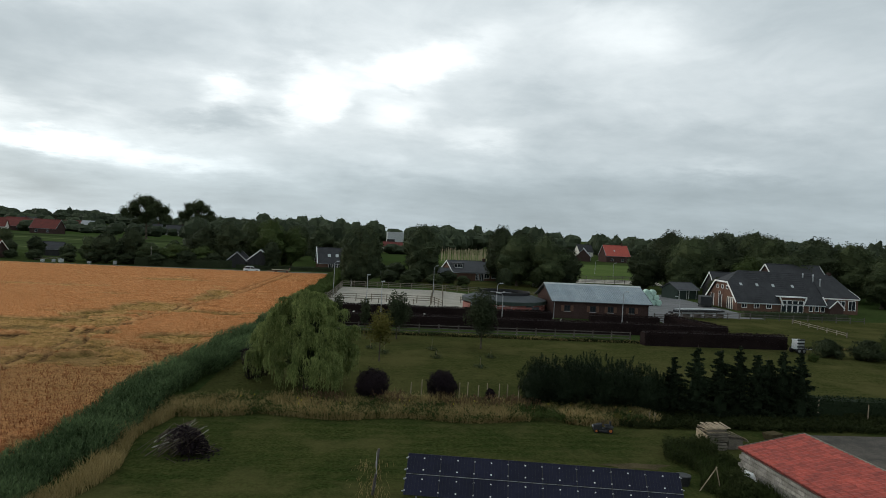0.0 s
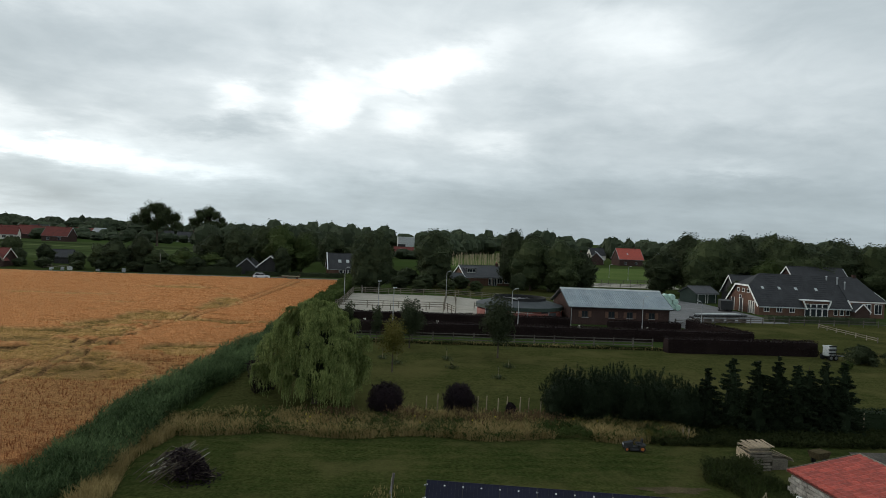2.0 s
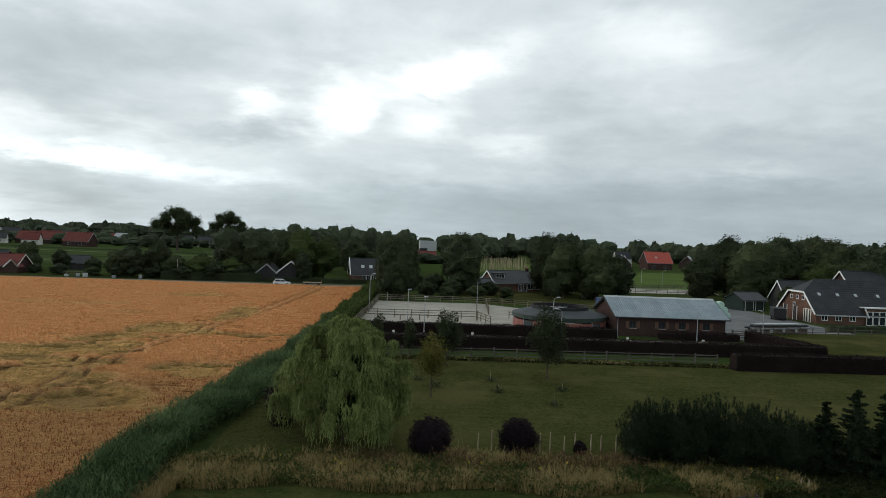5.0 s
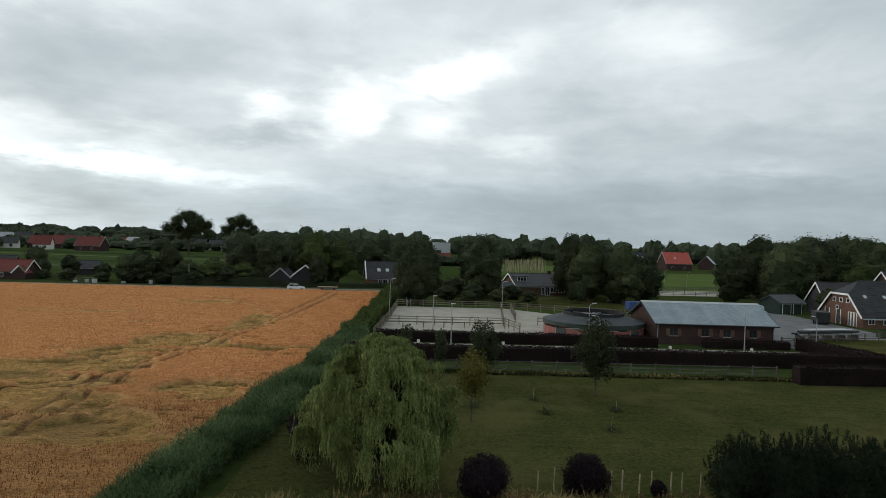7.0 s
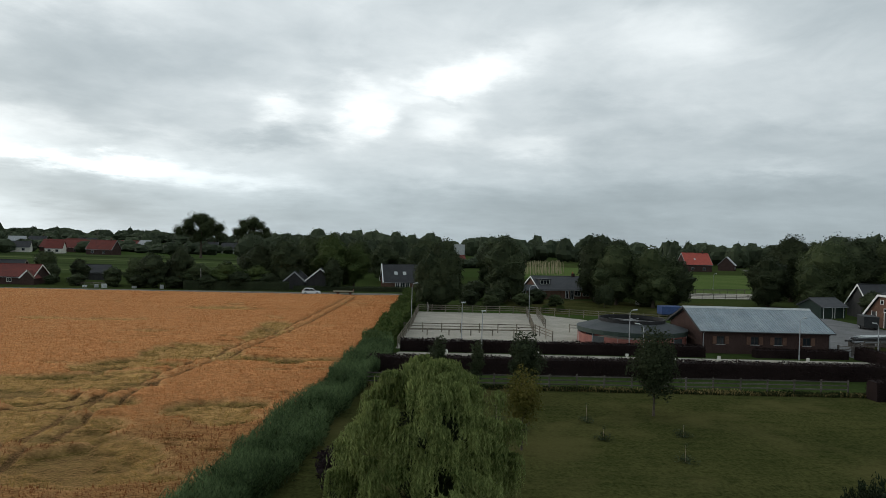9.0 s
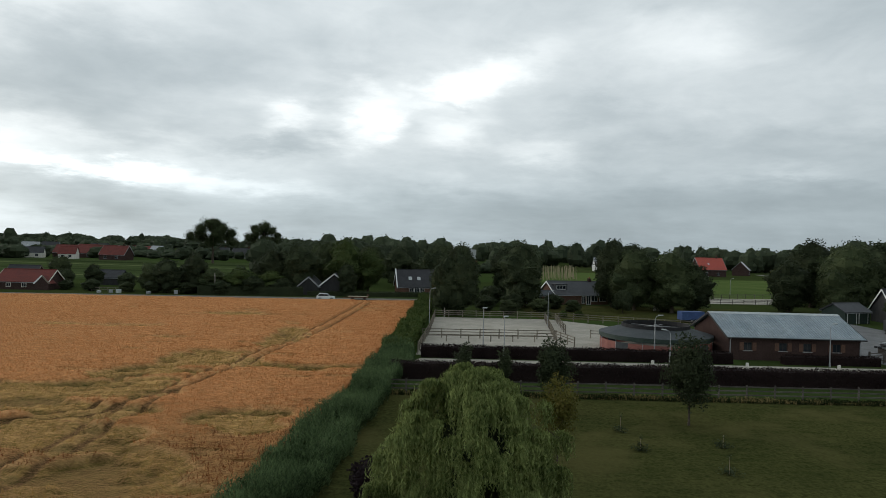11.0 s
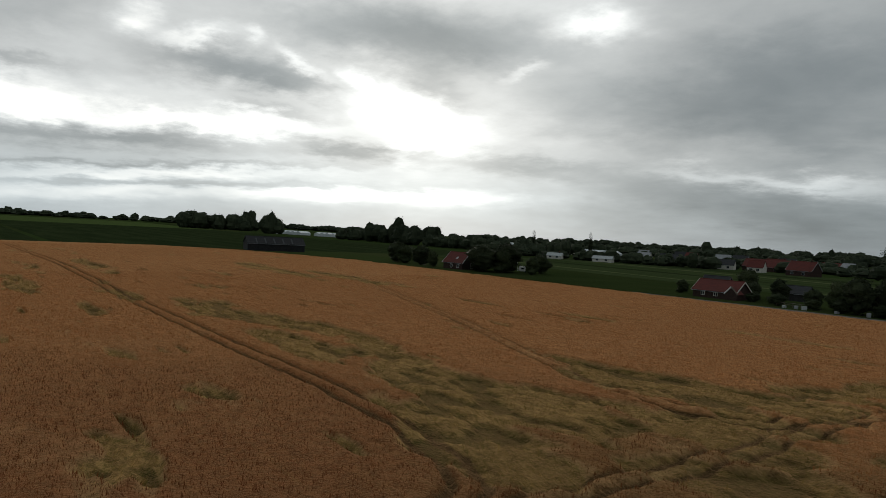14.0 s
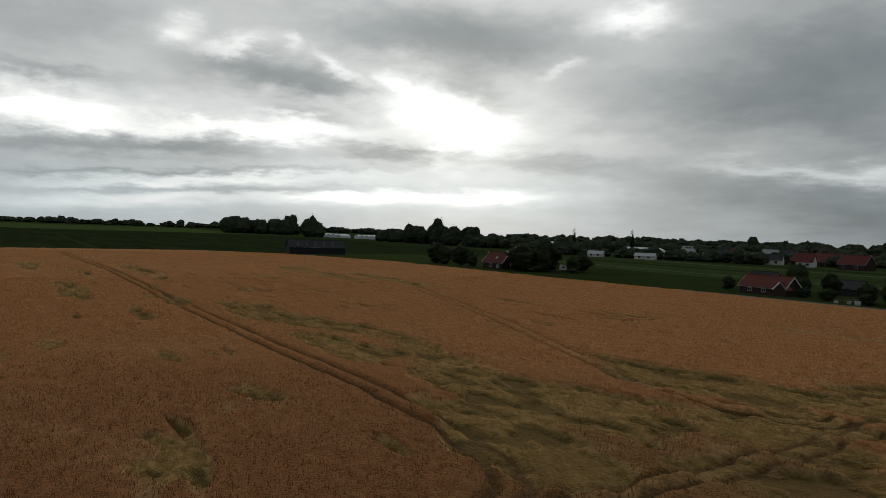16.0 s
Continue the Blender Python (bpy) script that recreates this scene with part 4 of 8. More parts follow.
def wheat_height(x, y):
    laid, rut = laid_at(x, y), rut_at(x, y)
    swirl = smooth_noise(x * 0.7 + 3 * smooth_noise(x, y, 0.3, 2, 2), y * 1.2, 1.5, 5, 3)
    h = 0.82 + 0.26 * (smooth_noise(x * 0.6, y * 1.5, 0.9, 1, 3) - 0.5) + 0.08 * (smooth_noise(x, y, 0.12, 8, 2) - 0.5)
    h = h * (1 - laid) + laid * (0.28 + 0.24 * np.abs(2 * swirl - 1) + 0.16 * smooth_noise(x, y, 2.2, 15, 2))
    h = h * (1 - 0.55 * hollow_at(x, y))
    return h * (1 - 0.6 * rut)


def axis(stops):
    out = []
    for (a, sa), (b, sb) in zip(stops, stops[1:]):
        n = max(1, int(round((b - a) / ((sa + sb) / 2))))
        out += list(np.linspace(a, b, n, endpoint=False))
    return np.array(out + [stops[-1][0]])


def build_wheat():
    us = axis([(-320, 3), (-160, 1.1), (-100, 0.5), (-60, 0.28), (-19.5, 0.25)])
    vs = axis([(-60, 6), (15, 1.0), (30, 0.30), (75, 0.30), (110, 0.6), (178, 0.9)])
    u, v = np.meshgrid(us, vs, indexing="ij")
    x = u.copy()
    # the last stretch follows the ditch
    f = np.clip((u + 60) / 40.5, 0, 1)
    x = u + f * (ditch_edge(v) + 19.5)
    far = np.interp(x, EDGE_X, EDGE_Y)
    y = np.where(v > 60, 60 + (v - 60) / 118 * (far - 60), v)
    z = wheat_height(x, y)
    rim = (np.arange(len(us))[:, None] == len(us) - 1) | (np.arange(len(vs))[None, :] == len(vs) - 1) | (np.arange(len(us))[:, None] == 0)
    z = np.where(rim, 0.0, z)
    n1, n2 = x.shape
    me = bpy.data.meshes.new("wheat")
    idx = np.arange(n1 * n2).reshape(n1, n2)
    fa = np.stack([idx[:-1, :-1], idx[1:, :-1], idx[1:, 1:], idx[:-1, 1:]], -1).reshape(-1, 4)
    me.vertices.add(n1 * n2)
    me.vertices.foreach_set("co", np.stack([x, y, z], -1).astype(np.float32).reshape(-1))
    me.loops.add(fa.size)
    me.loops.foreach_set("vertex_index", fa.reshape(-1).astype(np.int32))
    me.polygons.add(len(fa))
    me.polygons.foreach_set("loop_start", np.arange(0, fa.size, 4, dtype=np.int32))
    me.update(calc_edges=True)
    for nm, val in (("laid", laid_at(x, y)), ("rut", rut_at(x, y)), ("worn", worn_at(x, y)), ("hollow", hollow_at(x, y))):
        at = me.attributes.new(nm, "FLOAT", "POINT")
        at.data.foreach_set("value", val.astype(np.float32).reshape(-1))
    me.polygons.foreach_set("use_smooth", [True] * len(fa))
    t = thing("wheat_field", -60, 60, 0, 0, "ripe golden wheat field with flattened greenish patches and wheel tracks", "wheat", kind="stuff")
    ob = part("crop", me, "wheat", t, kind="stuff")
    ob.matrix_parent_inverse = t.matrix_world.inverted()
    rng = np.random.default_rng(4)
    n, m = 330000, 140000
    px = np.concatenate([-10 - 150 * rng.random(n) ** 1.8, -11 - 290 * rng.random(m) ** 0.9])
    py = np.concatenate([18 + 150 * rng.random(n) ** 1.5, 15 + 155 * rng.random(m)])
    big = np.concatenate([np.ones(n), np.full(m, 1.7)])
    keep = (px < ditch_edge(py) - 0.25) & (py < np.interp(px, EDGE_X, EDGE_Y) - 1)
    keep &= (big < 1.5) | (np.hypot(px, py) > 85)
    px, py, big = px[keep], py[keep], big[keep]
    laid, rut = laid_at(px, py), rut_at(px, py)
    keep = (rut < 0.25) & (hollow_at(px, py) < 0.4)
    px, py, laid, big = px[keep], py[keep], laid[keep], big[keep]
    n = len(px)
    base = np.stack([px, py, wheat_height(px, py) - 0.12], 1)
    a = np.where(laid > 0.4, smooth_noise(px, py, 0.12, 6, 2) * 9, rng.uniform(0, 6.28, n))
    ln = rng.uniform(0.12, 0.28, n) * (1 + 1.0 * laid)
    tilt = np.where(laid > 0.4, 1.15, 0.45) * rng.uniform(0.5, 1.2, n)
    tip = base + np.stack([np.cos(a) * np.sin(tilt) * ln, np.sin(a) * np.sin(tilt) * ln, np.cos(tilt) * ln + 0.10], 1)
    b = rng.uniform(0, 6.28, n)
    w = np.stack([np.cos(b), np.sin(b), 0 * b], 1) * (rng.uniform(0.016, 0.038, n) * big ** 1.6)[:, None]
    q = np.stack([base - w, base + w, tip], 1)
    # ears inside the corner get the darker colour of its painted shade
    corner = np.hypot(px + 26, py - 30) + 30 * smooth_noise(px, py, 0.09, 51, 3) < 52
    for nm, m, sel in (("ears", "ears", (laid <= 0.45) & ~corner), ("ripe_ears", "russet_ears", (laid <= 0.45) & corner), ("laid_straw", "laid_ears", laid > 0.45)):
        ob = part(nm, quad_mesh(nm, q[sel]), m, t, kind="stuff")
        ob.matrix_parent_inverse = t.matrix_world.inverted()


build_wheat()


def stuff(name, quads, material, label, category):
    return solid(name, quad_mesh(name, quads), material, label, category, kind="stuff")


def ditch_plants():
    rng = np.random.default_rng(11)

    def bed(n):
        y = 22 + 82 * rng.random(n) ** 0.9
        e = ditch_edge(y)
        return e + 0.1 + (3.5 + 0.3 * np.sin(y * 0.22)) * rng.random(n), y

    def tall(x, y):
        base = 0.75 + 0.75 * np.clip((y - 34) / 10, 0, 1)
        across = np.clip(1.25 - np.abs((x - ditch_edge(y) - 1.8) / 2.4) ** 3, 0.35, 1)
        return base * across * (0.55 + 0.9 * smooth_noise(x, y, 0.6, 4, 3))
    stuff("reed_bed", leafy_bed(14000, bed, tall, 0.27, 0.07, rng, 11, 0.15, 1.6), "reed", "tall blue-green reeds growing along the ditch", "reeds")

    def low_bed(x, y):
        return tall(x, y) * 0.8
    stuff("ditch_growth", leafy_bed(6000, bed, low_bed, 0.26, 0.2, rng, 5, 0.1, 0.4), "reed_low", "leafy green weeds between the reeds", "weeds")

    def far_bed(n):
        y = 100 + 77 * rng.random(n)
        return ditch_edge(y) + 0.2 + 3.0 * rng.random(n), y
    stuff("ditch_weeds", leafy_bed(6500, far_bed, lambda x, y: 1.0 + 1.1 * smooth_noise(x, y, 0.3, 4, 2), 0.42, 0.2, rng, 7, 0.1), "weeds", "rank green weeds along the far ditch", "weeds")

    def bank(n):
        y = 20 + 27 * rng.random(n)
        return -14.1 + 1.5 * rng.random(n) + 0.4 * np.sin(y * 0.6), y
    stuff("bank_grass", blades(7000, bank, lambda x, y: 0.45 + 0.5 * smooth_noise(x, y, 0.6, 2, 2), 0.03, rng, 0.9), "dry", "dry straw-coloured grass along the ditch bank", "grass")

    def strip(n):
        x = -13.4 + 33.5 * rng.random(n)
        return x, 44.2 + 4.6 * rng.random(n) + 0.4 * np.sin(x * 0.7)

    def patchy(n):
        x, y = strip(n)
        keep = smooth_noise(x, y * 1.6, 0.35, 16, 3) > 0.40
        k = np.nonzero(keep)[0]
        pick = k[rng.integers(0, len(k), n)]
        return x[pick] + rng.normal(0, 0.05, n), y[pick] + rng.normal(0, 0.05, n)

    def strip_h(x, y):
        return 0.28 + 0.85 * smooth_noise(x, y, 0.6, 6, 3) ** 1.3
    stuff("tall_grass", blades(24000, patchy, strip_h, 0.036, rng, 1.0), "dry", "uncut dry tall grass between the lawns", "grass")
    stuff("tall_weeds", leafy_bed(5000, strip, lambda x, y: 0.15 + 0.6 * smooth_noise(x, y, 0.5, 26, 3), 0.2, 0.2, rng, 5, 0.1, 0.6), "weeds", "green weeds among the tall dry grass", "weeds")

    def docks(n):
        x = rng.choice([-3.0, 1.5, 6.0, 7.5, 9.5, 11.0], n) + rng.normal(0, 0.8, n)
        return x, 48.0 + rng.normal(0, 0.7, n)
    stuff("dock_stems", leafy_bed(500, docks, lambda x, y: 0.5 + 0.6 * smooth_noise(x, y, 0.7, 9, 2), 0.14, 0.3, rng, 6, 0.3, 1.4), "dock", "russet seeding docks in the tall grass", "weeds")

    def right(n):
        x = 17 + 25 * rng.random(n)
        return x, 43.6 + 3.6 * rng.random(n)
    stuff("border_weeds", leafy_bed(6500, right, lambda x, y: 0.1 + 0.6 * smooth_noise(x, y, 0.6, 3, 3), 0.2, 0.22, rng, 5, 0.1, 0.6), "nettle", "dark green weeds under the conifers", "weeds")

    def shed_side(n):
        y = 26 + 13.5 * rng.random(n)
        return 17.7 + 2.9 * rng.random(n) ** 0.7 + 0.4 * np.sin(y * 1.3), y
    stuff("nettles", leafy_bed(5200, shed_side, lambda x, y: 0.08 + 1.5 * smooth_noise(x, y, 0.8, 3, 3) ** 1.6, 0.14, 0.2, rng, 10, 0.05, 0.7), "nettle", "overgrown nettles beside the shed wall", "weeds")

    stuff("rank_grass", blades(2600, shed_side, lambda x, y: 0.5 + 0.8 * smooth_noise(x, y, 0.8, 5, 3), 0.02, rng, 0.8), "weeds", "long rank grass among the nettles", "grass")

    def post_side(n):
        return rng.normal(0.3, 0.45, n), rng.uniform(28.5, 36.0, n)
    stuff("post_grass", blades(260, post_side, lambda x, y: 0.12 + 0.35 * smooth_noise(x, y, 0.8, 8, 3), 0.025, rng, 1.0), "dry", "dry grass left standing round the yard posts", "grass")

    def rail(n):
        x = -11 + 73 * rng.random(n)
        return x, 80.6 + 1.3 * rng.random(n)
    stuff("fence_weeds", blades(5000, rail, lambda x, y: 0.08 + 0.4 * smooth_noise(x, y, 0.5, 3, 3), 0.05, rng, 0.8), "dry", "long dry grass under the paddock fence", "grass")
    stuff("fence_greens", leafy_bed(7000, rail, lambda x, y: 0.04 + 0.26 * smooth_noise(x, y, 0.5, 5, 3), 0.2, 0.2, rng, 4, 0.05, 0.6), "nettle", "green weeds under the paddock fence", "weeds")


ditch_plants()


# ---------------------------------------------------------------- planting
def weeping_willow(x, y, h, seed):
    """Drooping sprays in uneven tiers, each hanging over the shade of the one below."""
    t = thing("willow_tree", x, y, 0, 0, "weeping willow with light green hanging branches on the lawn", "tree")
    rng = np.random.default_rng(seed)
    part("trunk", tree_frame(h * 0.9, 6.0, 1.2, seed, 0.036, 9), "bark", t)
    q = []
    for i in range(170):
        f = max(0.0, (i - 20) / 150)
        z = h * (0.99 - 0.70 * f ** 0.9)
        a = i * 2.399 + rng.normal(0, 0.25)
        r = np.interp(z / h, [0.28, 0.36, 0.46, 0.56, 0.70, 0.82, 0.92, 1.0], [3.4, 3.6, 3.35, 2.85, 2.95, 2.6, 1.9, 0.5])
        r *= 1 + 0.13 * math.sin(3 * a + 1.2 + 4 * f) + 0.08 * math.sin(5 * a + 2)
        if rng.random() < 0.14:
            continue
        r *= rng.uniform(0.80, 1.04) if z < h * 0.86 else rng.uniform(0.3, 1.0)
        r = r if i > 20 else rng.uniform(0.2, 1.9)
        z = z if i > 20 else h * (0.99 - 0.035 * r * r)
        c = np.array([math.cos(a) * r - 0.22 * (1 - z / h), math.sin(a) * r, z * rng.uniform(0.95, 1.02)])
        size = rng.uniform(0.28, 0.52)
        reach = rng.uniform(0.75, 1.7) if z > 0.4 * h else rng.uniform(0.9, 2.0)
        for j in range(int(rng.integers(7, 11))):
            b = a + rng.normal(0, 1.1)
            rr = size * math.sqrt(rng.random())
            root = c + np.array([math.cos(b) * rr, math.sin(b) * rr, 0.10 - 0.5 * rr * rr / size])
            fall = min(root[2] - 0.2, reach * rng.uniform(0.6, 1.15))
            for k in range(7):
                m = max(4, int(fall / 0.085))
                s = (np.arange(m) + rng.random()) / m
                drop = fall * rng.uniform(0.55, 1.1)
                off = rng.normal(0, 0.075, 2)
                out = 0.34 * (1 - np.exp(-4 * s))
                px = root[0] + off[0] * (1 + s) + (math.cos(a) * 0.75 + math.cos(b) * 0.35) * out + rng.normal(0, 0.022, m)
                py = root[1] + off[1] * (1 + s) + (math.sin(a) * 0.75 + math.sin(b) * 0.35) * out + rng.normal(0, 0.022, m)
                pz = root[2] + 0.20 * np.sin(np.minimum(s * 3.6, math.pi)) - drop * s ** 1.4
                p = np.stack([px, py, np.maximum(pz, 0.2)], 1)
                dirn = np.array([math.cos(a), math.sin(a), 0.7]) + rng.normal(0, 0.5, (m, 3))
                u = np.tile([0.0, 0.0, -1.0], (m, 1)) + rng.normal(0, 0.45, (m, 3))
                v = np.cross(u, dirn)
                v /= np.linalg.norm(v, axis=1, keepdims=True) + 1e-9
                u, v = u * 0.085, v * 0.027
                q.append(np.stack([p - u, p + v, p + u, p - v], 1))
    part("hanging_foliage", quad_mesh("hanging_foliage", np.concatenate(q)), "willow", t)
    # inner foliage in a darker colour paints shade into gaps between sprays
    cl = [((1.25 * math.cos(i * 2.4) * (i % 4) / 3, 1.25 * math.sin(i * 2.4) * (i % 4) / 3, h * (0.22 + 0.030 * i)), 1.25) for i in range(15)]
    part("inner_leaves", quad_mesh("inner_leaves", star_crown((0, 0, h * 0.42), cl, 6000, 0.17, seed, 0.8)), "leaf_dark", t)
    return t


weeping_willow(-4.95, 52.3, 7.45, 3)

# young trees on the park lawn
make_tree("young_tree", 0.7, 64.0, 5.2, 3.2, 21, "autumn", size=0.17, core=0.35, cover=0.90, z0=1.5, girth=0.012, label="young tree with thin yellowing leaves on the lawn", group="young lawn trees")
make_tree("young_tree", 11.9, 73.0, 6.6, 4.3, 22, "leaf_dark", size=0.2, core=0.55, cover=1.30, z0=1.5, girth=0.013, label="young dark green tree on the lawn", group="young lawn trees")
make_tree("young_tree", 2.7, 77.6, 5.6, 4.0, 23, "leaf_dark", size=0.2, core=0.55, cover=1.30, z0=1.0, girth=0.012, label="young dark tree before the hedge", group="young lawn trees")
make_tree("young_tree", -4.2, 79.6, 4.8, 2.0, 24, "leaf_dark", size=0.18, core=0.55, cover=1.30, z0=1.2, girth=0.01, label="slender young dark tree before the hedge", group="young lawn trees")
make_tree("young_tree", -1.0, 79.0, 4.6, 1.8, 25, "leaf_dark", size=0.18, core=0.55, cover=1.30, z0=1.2, girth=0.01, label="slender young dark tree before the hedge", group="young lawn trees")
shrub("dark_shrub", -9.2, 55.6, 3.1, 3.0, 31, "purple", "dark shrub behind the willow", size=0.2)
for sx, sy, h, w, sd in ((0.15, 49.4, 2.5, 2.9, 41), (5.4, 50.4, 2.3, 2.7, 42), (9.2, 50.6, 0.9, 0.9, 43)):
    shrub("purple_shrub", sx, sy, h, w, sd, "purple", "rounded dark purple shrub before the tall grass" if h > 1 else "small dark shrub by the wire fence", "purple shrubs", size=0.10, lobes=18)
for i in range(10):
    shrub("pine_shrub", 12.2 + 1.0 * i, 48.9 - 0.13 * i + 0.3 * math.sin(i * 2.1), 3.35 + 0.75 * math.sin(math.pi * (i + 0.6) / 9) + 0.2 * math.sin(i * 1.9), 2.8, 50 + i, "spruce", "bushy dark green pine in a dense row", "pine row", size=0.17, aspect=0.25, lobes=24, tufts=70)
for i, (sx, sy, h) in enumerate(((22.25, 47.5, 4.3), (23.95, 47.3, 5.2), (25.65, 47.1, 5.1), (27.1, 47.0, 5.3), (28.5, 47.1, 4.8), (29.6, 47.5, 4.5), (30.45, 46.9, 5.1), (31.8, 46.9, 5.0))):
    spruce("spruce_tree", sx, sy, h, 3.0 + 0.15 * (i % 3), 70 + i, "dark green pointed spruce in a row", "spruce row")

hedge("low_hedge", 33.4, 48.2, 60, 44.6, 1.3, 1.5, 5, "spruce", "dark low hedge along the lawn")
hedge("beech_hedge", -11.0, 88.2, 48.6, 88.7, 1.5, 1.55, 6, "beech", "long clipped dark copper beech hedge before the riding track", group="beech hedges")
hedge("beech_hedge", -8.3, 100.6, 27.2, 101.0, 1.4, 1.3, 7, "beech", "clipped dark copper beech hedge along the arena", group="beech hedges")
hedge("beech_hedge", 33.4, 101.4, 44.6, 101.6, 1.1, 1.0, 8, "beech", "low clipped dark hedge before the stable", group="beech hedges")
hedge("beech_hedge", 33.2, 80.0, 52.0, 80.4, 1.5, 1.75, 9, "beech", "tall clipped dark copper beech hedge by the lawn", group="beech hedges")
hedge("beech_hedge", 48.6, 88.7, 46.0, 101.5, 1.3, 1.5, 10, "beech", "curved end of the dark beech hedge", group="beech hedges")
hedge("field_hedge", -62, 180.2, -38.5, 184.5, 1.8, 2.1, 11, "leaf_dark", "dark clipped roadside hedge by the track", per=14, size=0.3)
hedge("field_hedge", -37.5, 184.6, -6, 189.5, 1.6, 1.15, 12, "leaf_dark", "dark clipped hedge before the house", per=14, size=0.3)
for i, (sx, sy, h, w) in enumerate(((54.5, 75.5, 2.3, 5), (58.5, 74.0, 2.6, 5), (62.5, 73.5, 2.4, 5), (50.2, 72.0, 1.0, 1.6))):
    shrub("bush", sx, sy, h, w, 90 + i, "leaf_dark" if i < 3 else "weeds", "large dark bush beside the lawn" if i < 3 else "small rounded bush on the lawn", "lawn bushes", size=0.2)
make_tree("young_tree", 57.2, 69.0, 4.4, 2.8, 27, "leaf_light", size=0.16, core=0.35, cover=0.90, z0=1.6, girth=0.012, label="young tree with a staked pale stem", group="young lawn trees")
hedge("farm_hedge", 67.0, 116.5, 88, 117.5, 1.3, 1.1, 13, "leaf_dark", "clipped hedge before the farmhouse", per=18, size=0.25)

# larger trees further off: a few grown once, then set out again at other sizes
PARENTS = {}
for nm, lf, seed, n, wd in (("a", "leaf", 101, 40, 9.0), ("b", "leaf_dark", 102, 44, 8.0), ("c", "leaf_light", 103, 38, 8.6), ("d", "leaf", 104, 46, 10.5)):
    PARENTS[nm] = dict(leaf=lf, seed=seed, n=n, w=wd, first=None, low=None)
# x, y, height, spread, kind
COTTAGE_TREES = [
    (-41, 191.5, 12.8, 9.5, "b"), (-30.5, 195.5, 15.2, 9, "c"), (-24.5, 197.4, 11.4, 7.5, "c"), (-47.5, 192, 11, 8, "b"), (-35.5, 204, 13, 9, "d"), (-53.5, 184.5, 6.2, 7.6, "c"),
    (-60, 184.5, 6, 7, "d"), (-47, 187, 5.6, 7, "c"), (-28.4, 186.6, 8, 5, "b"), (-57, 181.5, 3.4, 5.5, "b"), (-50.5, 183.5, 4.4, 7, "b"), (-44, 186, 4, 6.5, "b"),
    (-55, 190, 6.5, 6, "b"),
]
FIELD_EDGE_TREES = [
    (-70.2, 183, 8.2, 7.4, "b"), (-64.6, 185.6, 9.8, 5.6, "b"), (-76, 186.5, 6.5, 6, "a"), (-105.2, 201, 7.6, 6, "d"), (-116.5, 187.5, 3.6, 4, "a"), (-92, 192, 6, 5, "b"),
    (-79, 181.5, 2.4, 4, "a"), (-88, 183, 2.8, 4.5, "b"), (-95, 185, 2.4, 4, "b"), (-73, 181.5, 3, 4.5, "b"), (-65, 182, 2.8, 5, "b"), (-82, 188, 4.4, 5, "b"),
    (-99, 192, 4.6, 4.5, "b"), (-67.5, 189, 7.5, 6, "b"),
]
RED_HOUSE_TREES = [
    (-242, 174, 8.6, 9.5, "b"), (-234, 172.5, 7, 8, "a"), (-222.5, 172.5, 7.8, 8.5, "b"), (-214, 172, 5.8, 5, "a"), (-190.5, 177, 9.6, 11, "b"), (-184.5, 181, 7.6, 8, "a"),
    (-189, 187, 10.4, 11, "b"), (-183, 198, 6.8, 8, "d"), (-196, 183, 7.4, 7, "b"), (-202, 184, 9, 10, "b"), (-177.5, 189, 6, 6, "a"),
]
GARDEN_TREES = [
    (-5, 147, 11, 5.6, "b"), (-2.6, 148.2, 13.2, 7.6, "b"), (11.2, 167.5, 14.2, 8.8, "b"), (12.6, 170, 13, 6.5, "d"), (32.4, 173.5, 16.4, 8.4, "b"), (35.6, 167.6, 13, 9.6, "d"),
    (42.2, 163.4, 12.4, 9.8, "a"), (47.5, 166, 10.5, 7.6, "b"), (38.6, 178, 14.2, 9, "b"), (3, 158, 3.2, 5, "b"), (7, 152, 2.6, 4.5, "a"), (9, 162, 3.6, 5, "b"),
    (14, 158, 2.8, 4.5, "d"), (18, 166, 3.2, 5, "b"), (5, 170, 4.4, 6, "b"), (0, 176, 4.4, 6, "b"), (21, 160, 2.4, 4, "a"), (10, 176, 3, 5, "b"),
]
FARM_TREES = [
    (85, 188, 18, 12, "b"), (81.8, 168, 16.4, 11, "d"), (71, 172, 11.5, 9, "b"), (95, 178, 17.5, 12, "b"), (104, 172, 17, 12, "d"), (113, 166, 16.5, 12, "b"),
    (122, 160, 16, 12, "a"), (131, 152, 15.5, 11, "b"), (110, 186, 18.5, 13, "d"), (124, 178, 18, 13, "b"), (138, 166, 17.5, 13, "b"), (76, 162, 9.5, 8, "a"),
    (92, 158, 10.5, 8, "c"), (100, 156, 11.5, 9, "d"), (118, 146, 11, 9, "a"), (126, 138, 12, 9, "b"), (134, 132, 12, 9, "d"), (78.5, 147, 5.6, 5.5, "b"),
]
BACK_TREES = [
    (-37.5, 231, 10, 7, "b"), (-56, 214, 9, 6.5, "b"), (-8, 214, 12.5, 9, "b"), (-4, 226, 13, 9, "d"), (12.5, 215, 12.5, 8, "b"), (-18, 222, 12.5, 9, "b"),
    (16, 240, 13, 9, "a"), (-28, 240, 12.5, 9, "d"), (-6, 246, 13.5, 10, "b"), (-46, 250, 12.5, 9, "a"), (47.5, 218, 12, 8, "b"), (52, 225, 11.5, 7.5, "d"),
]


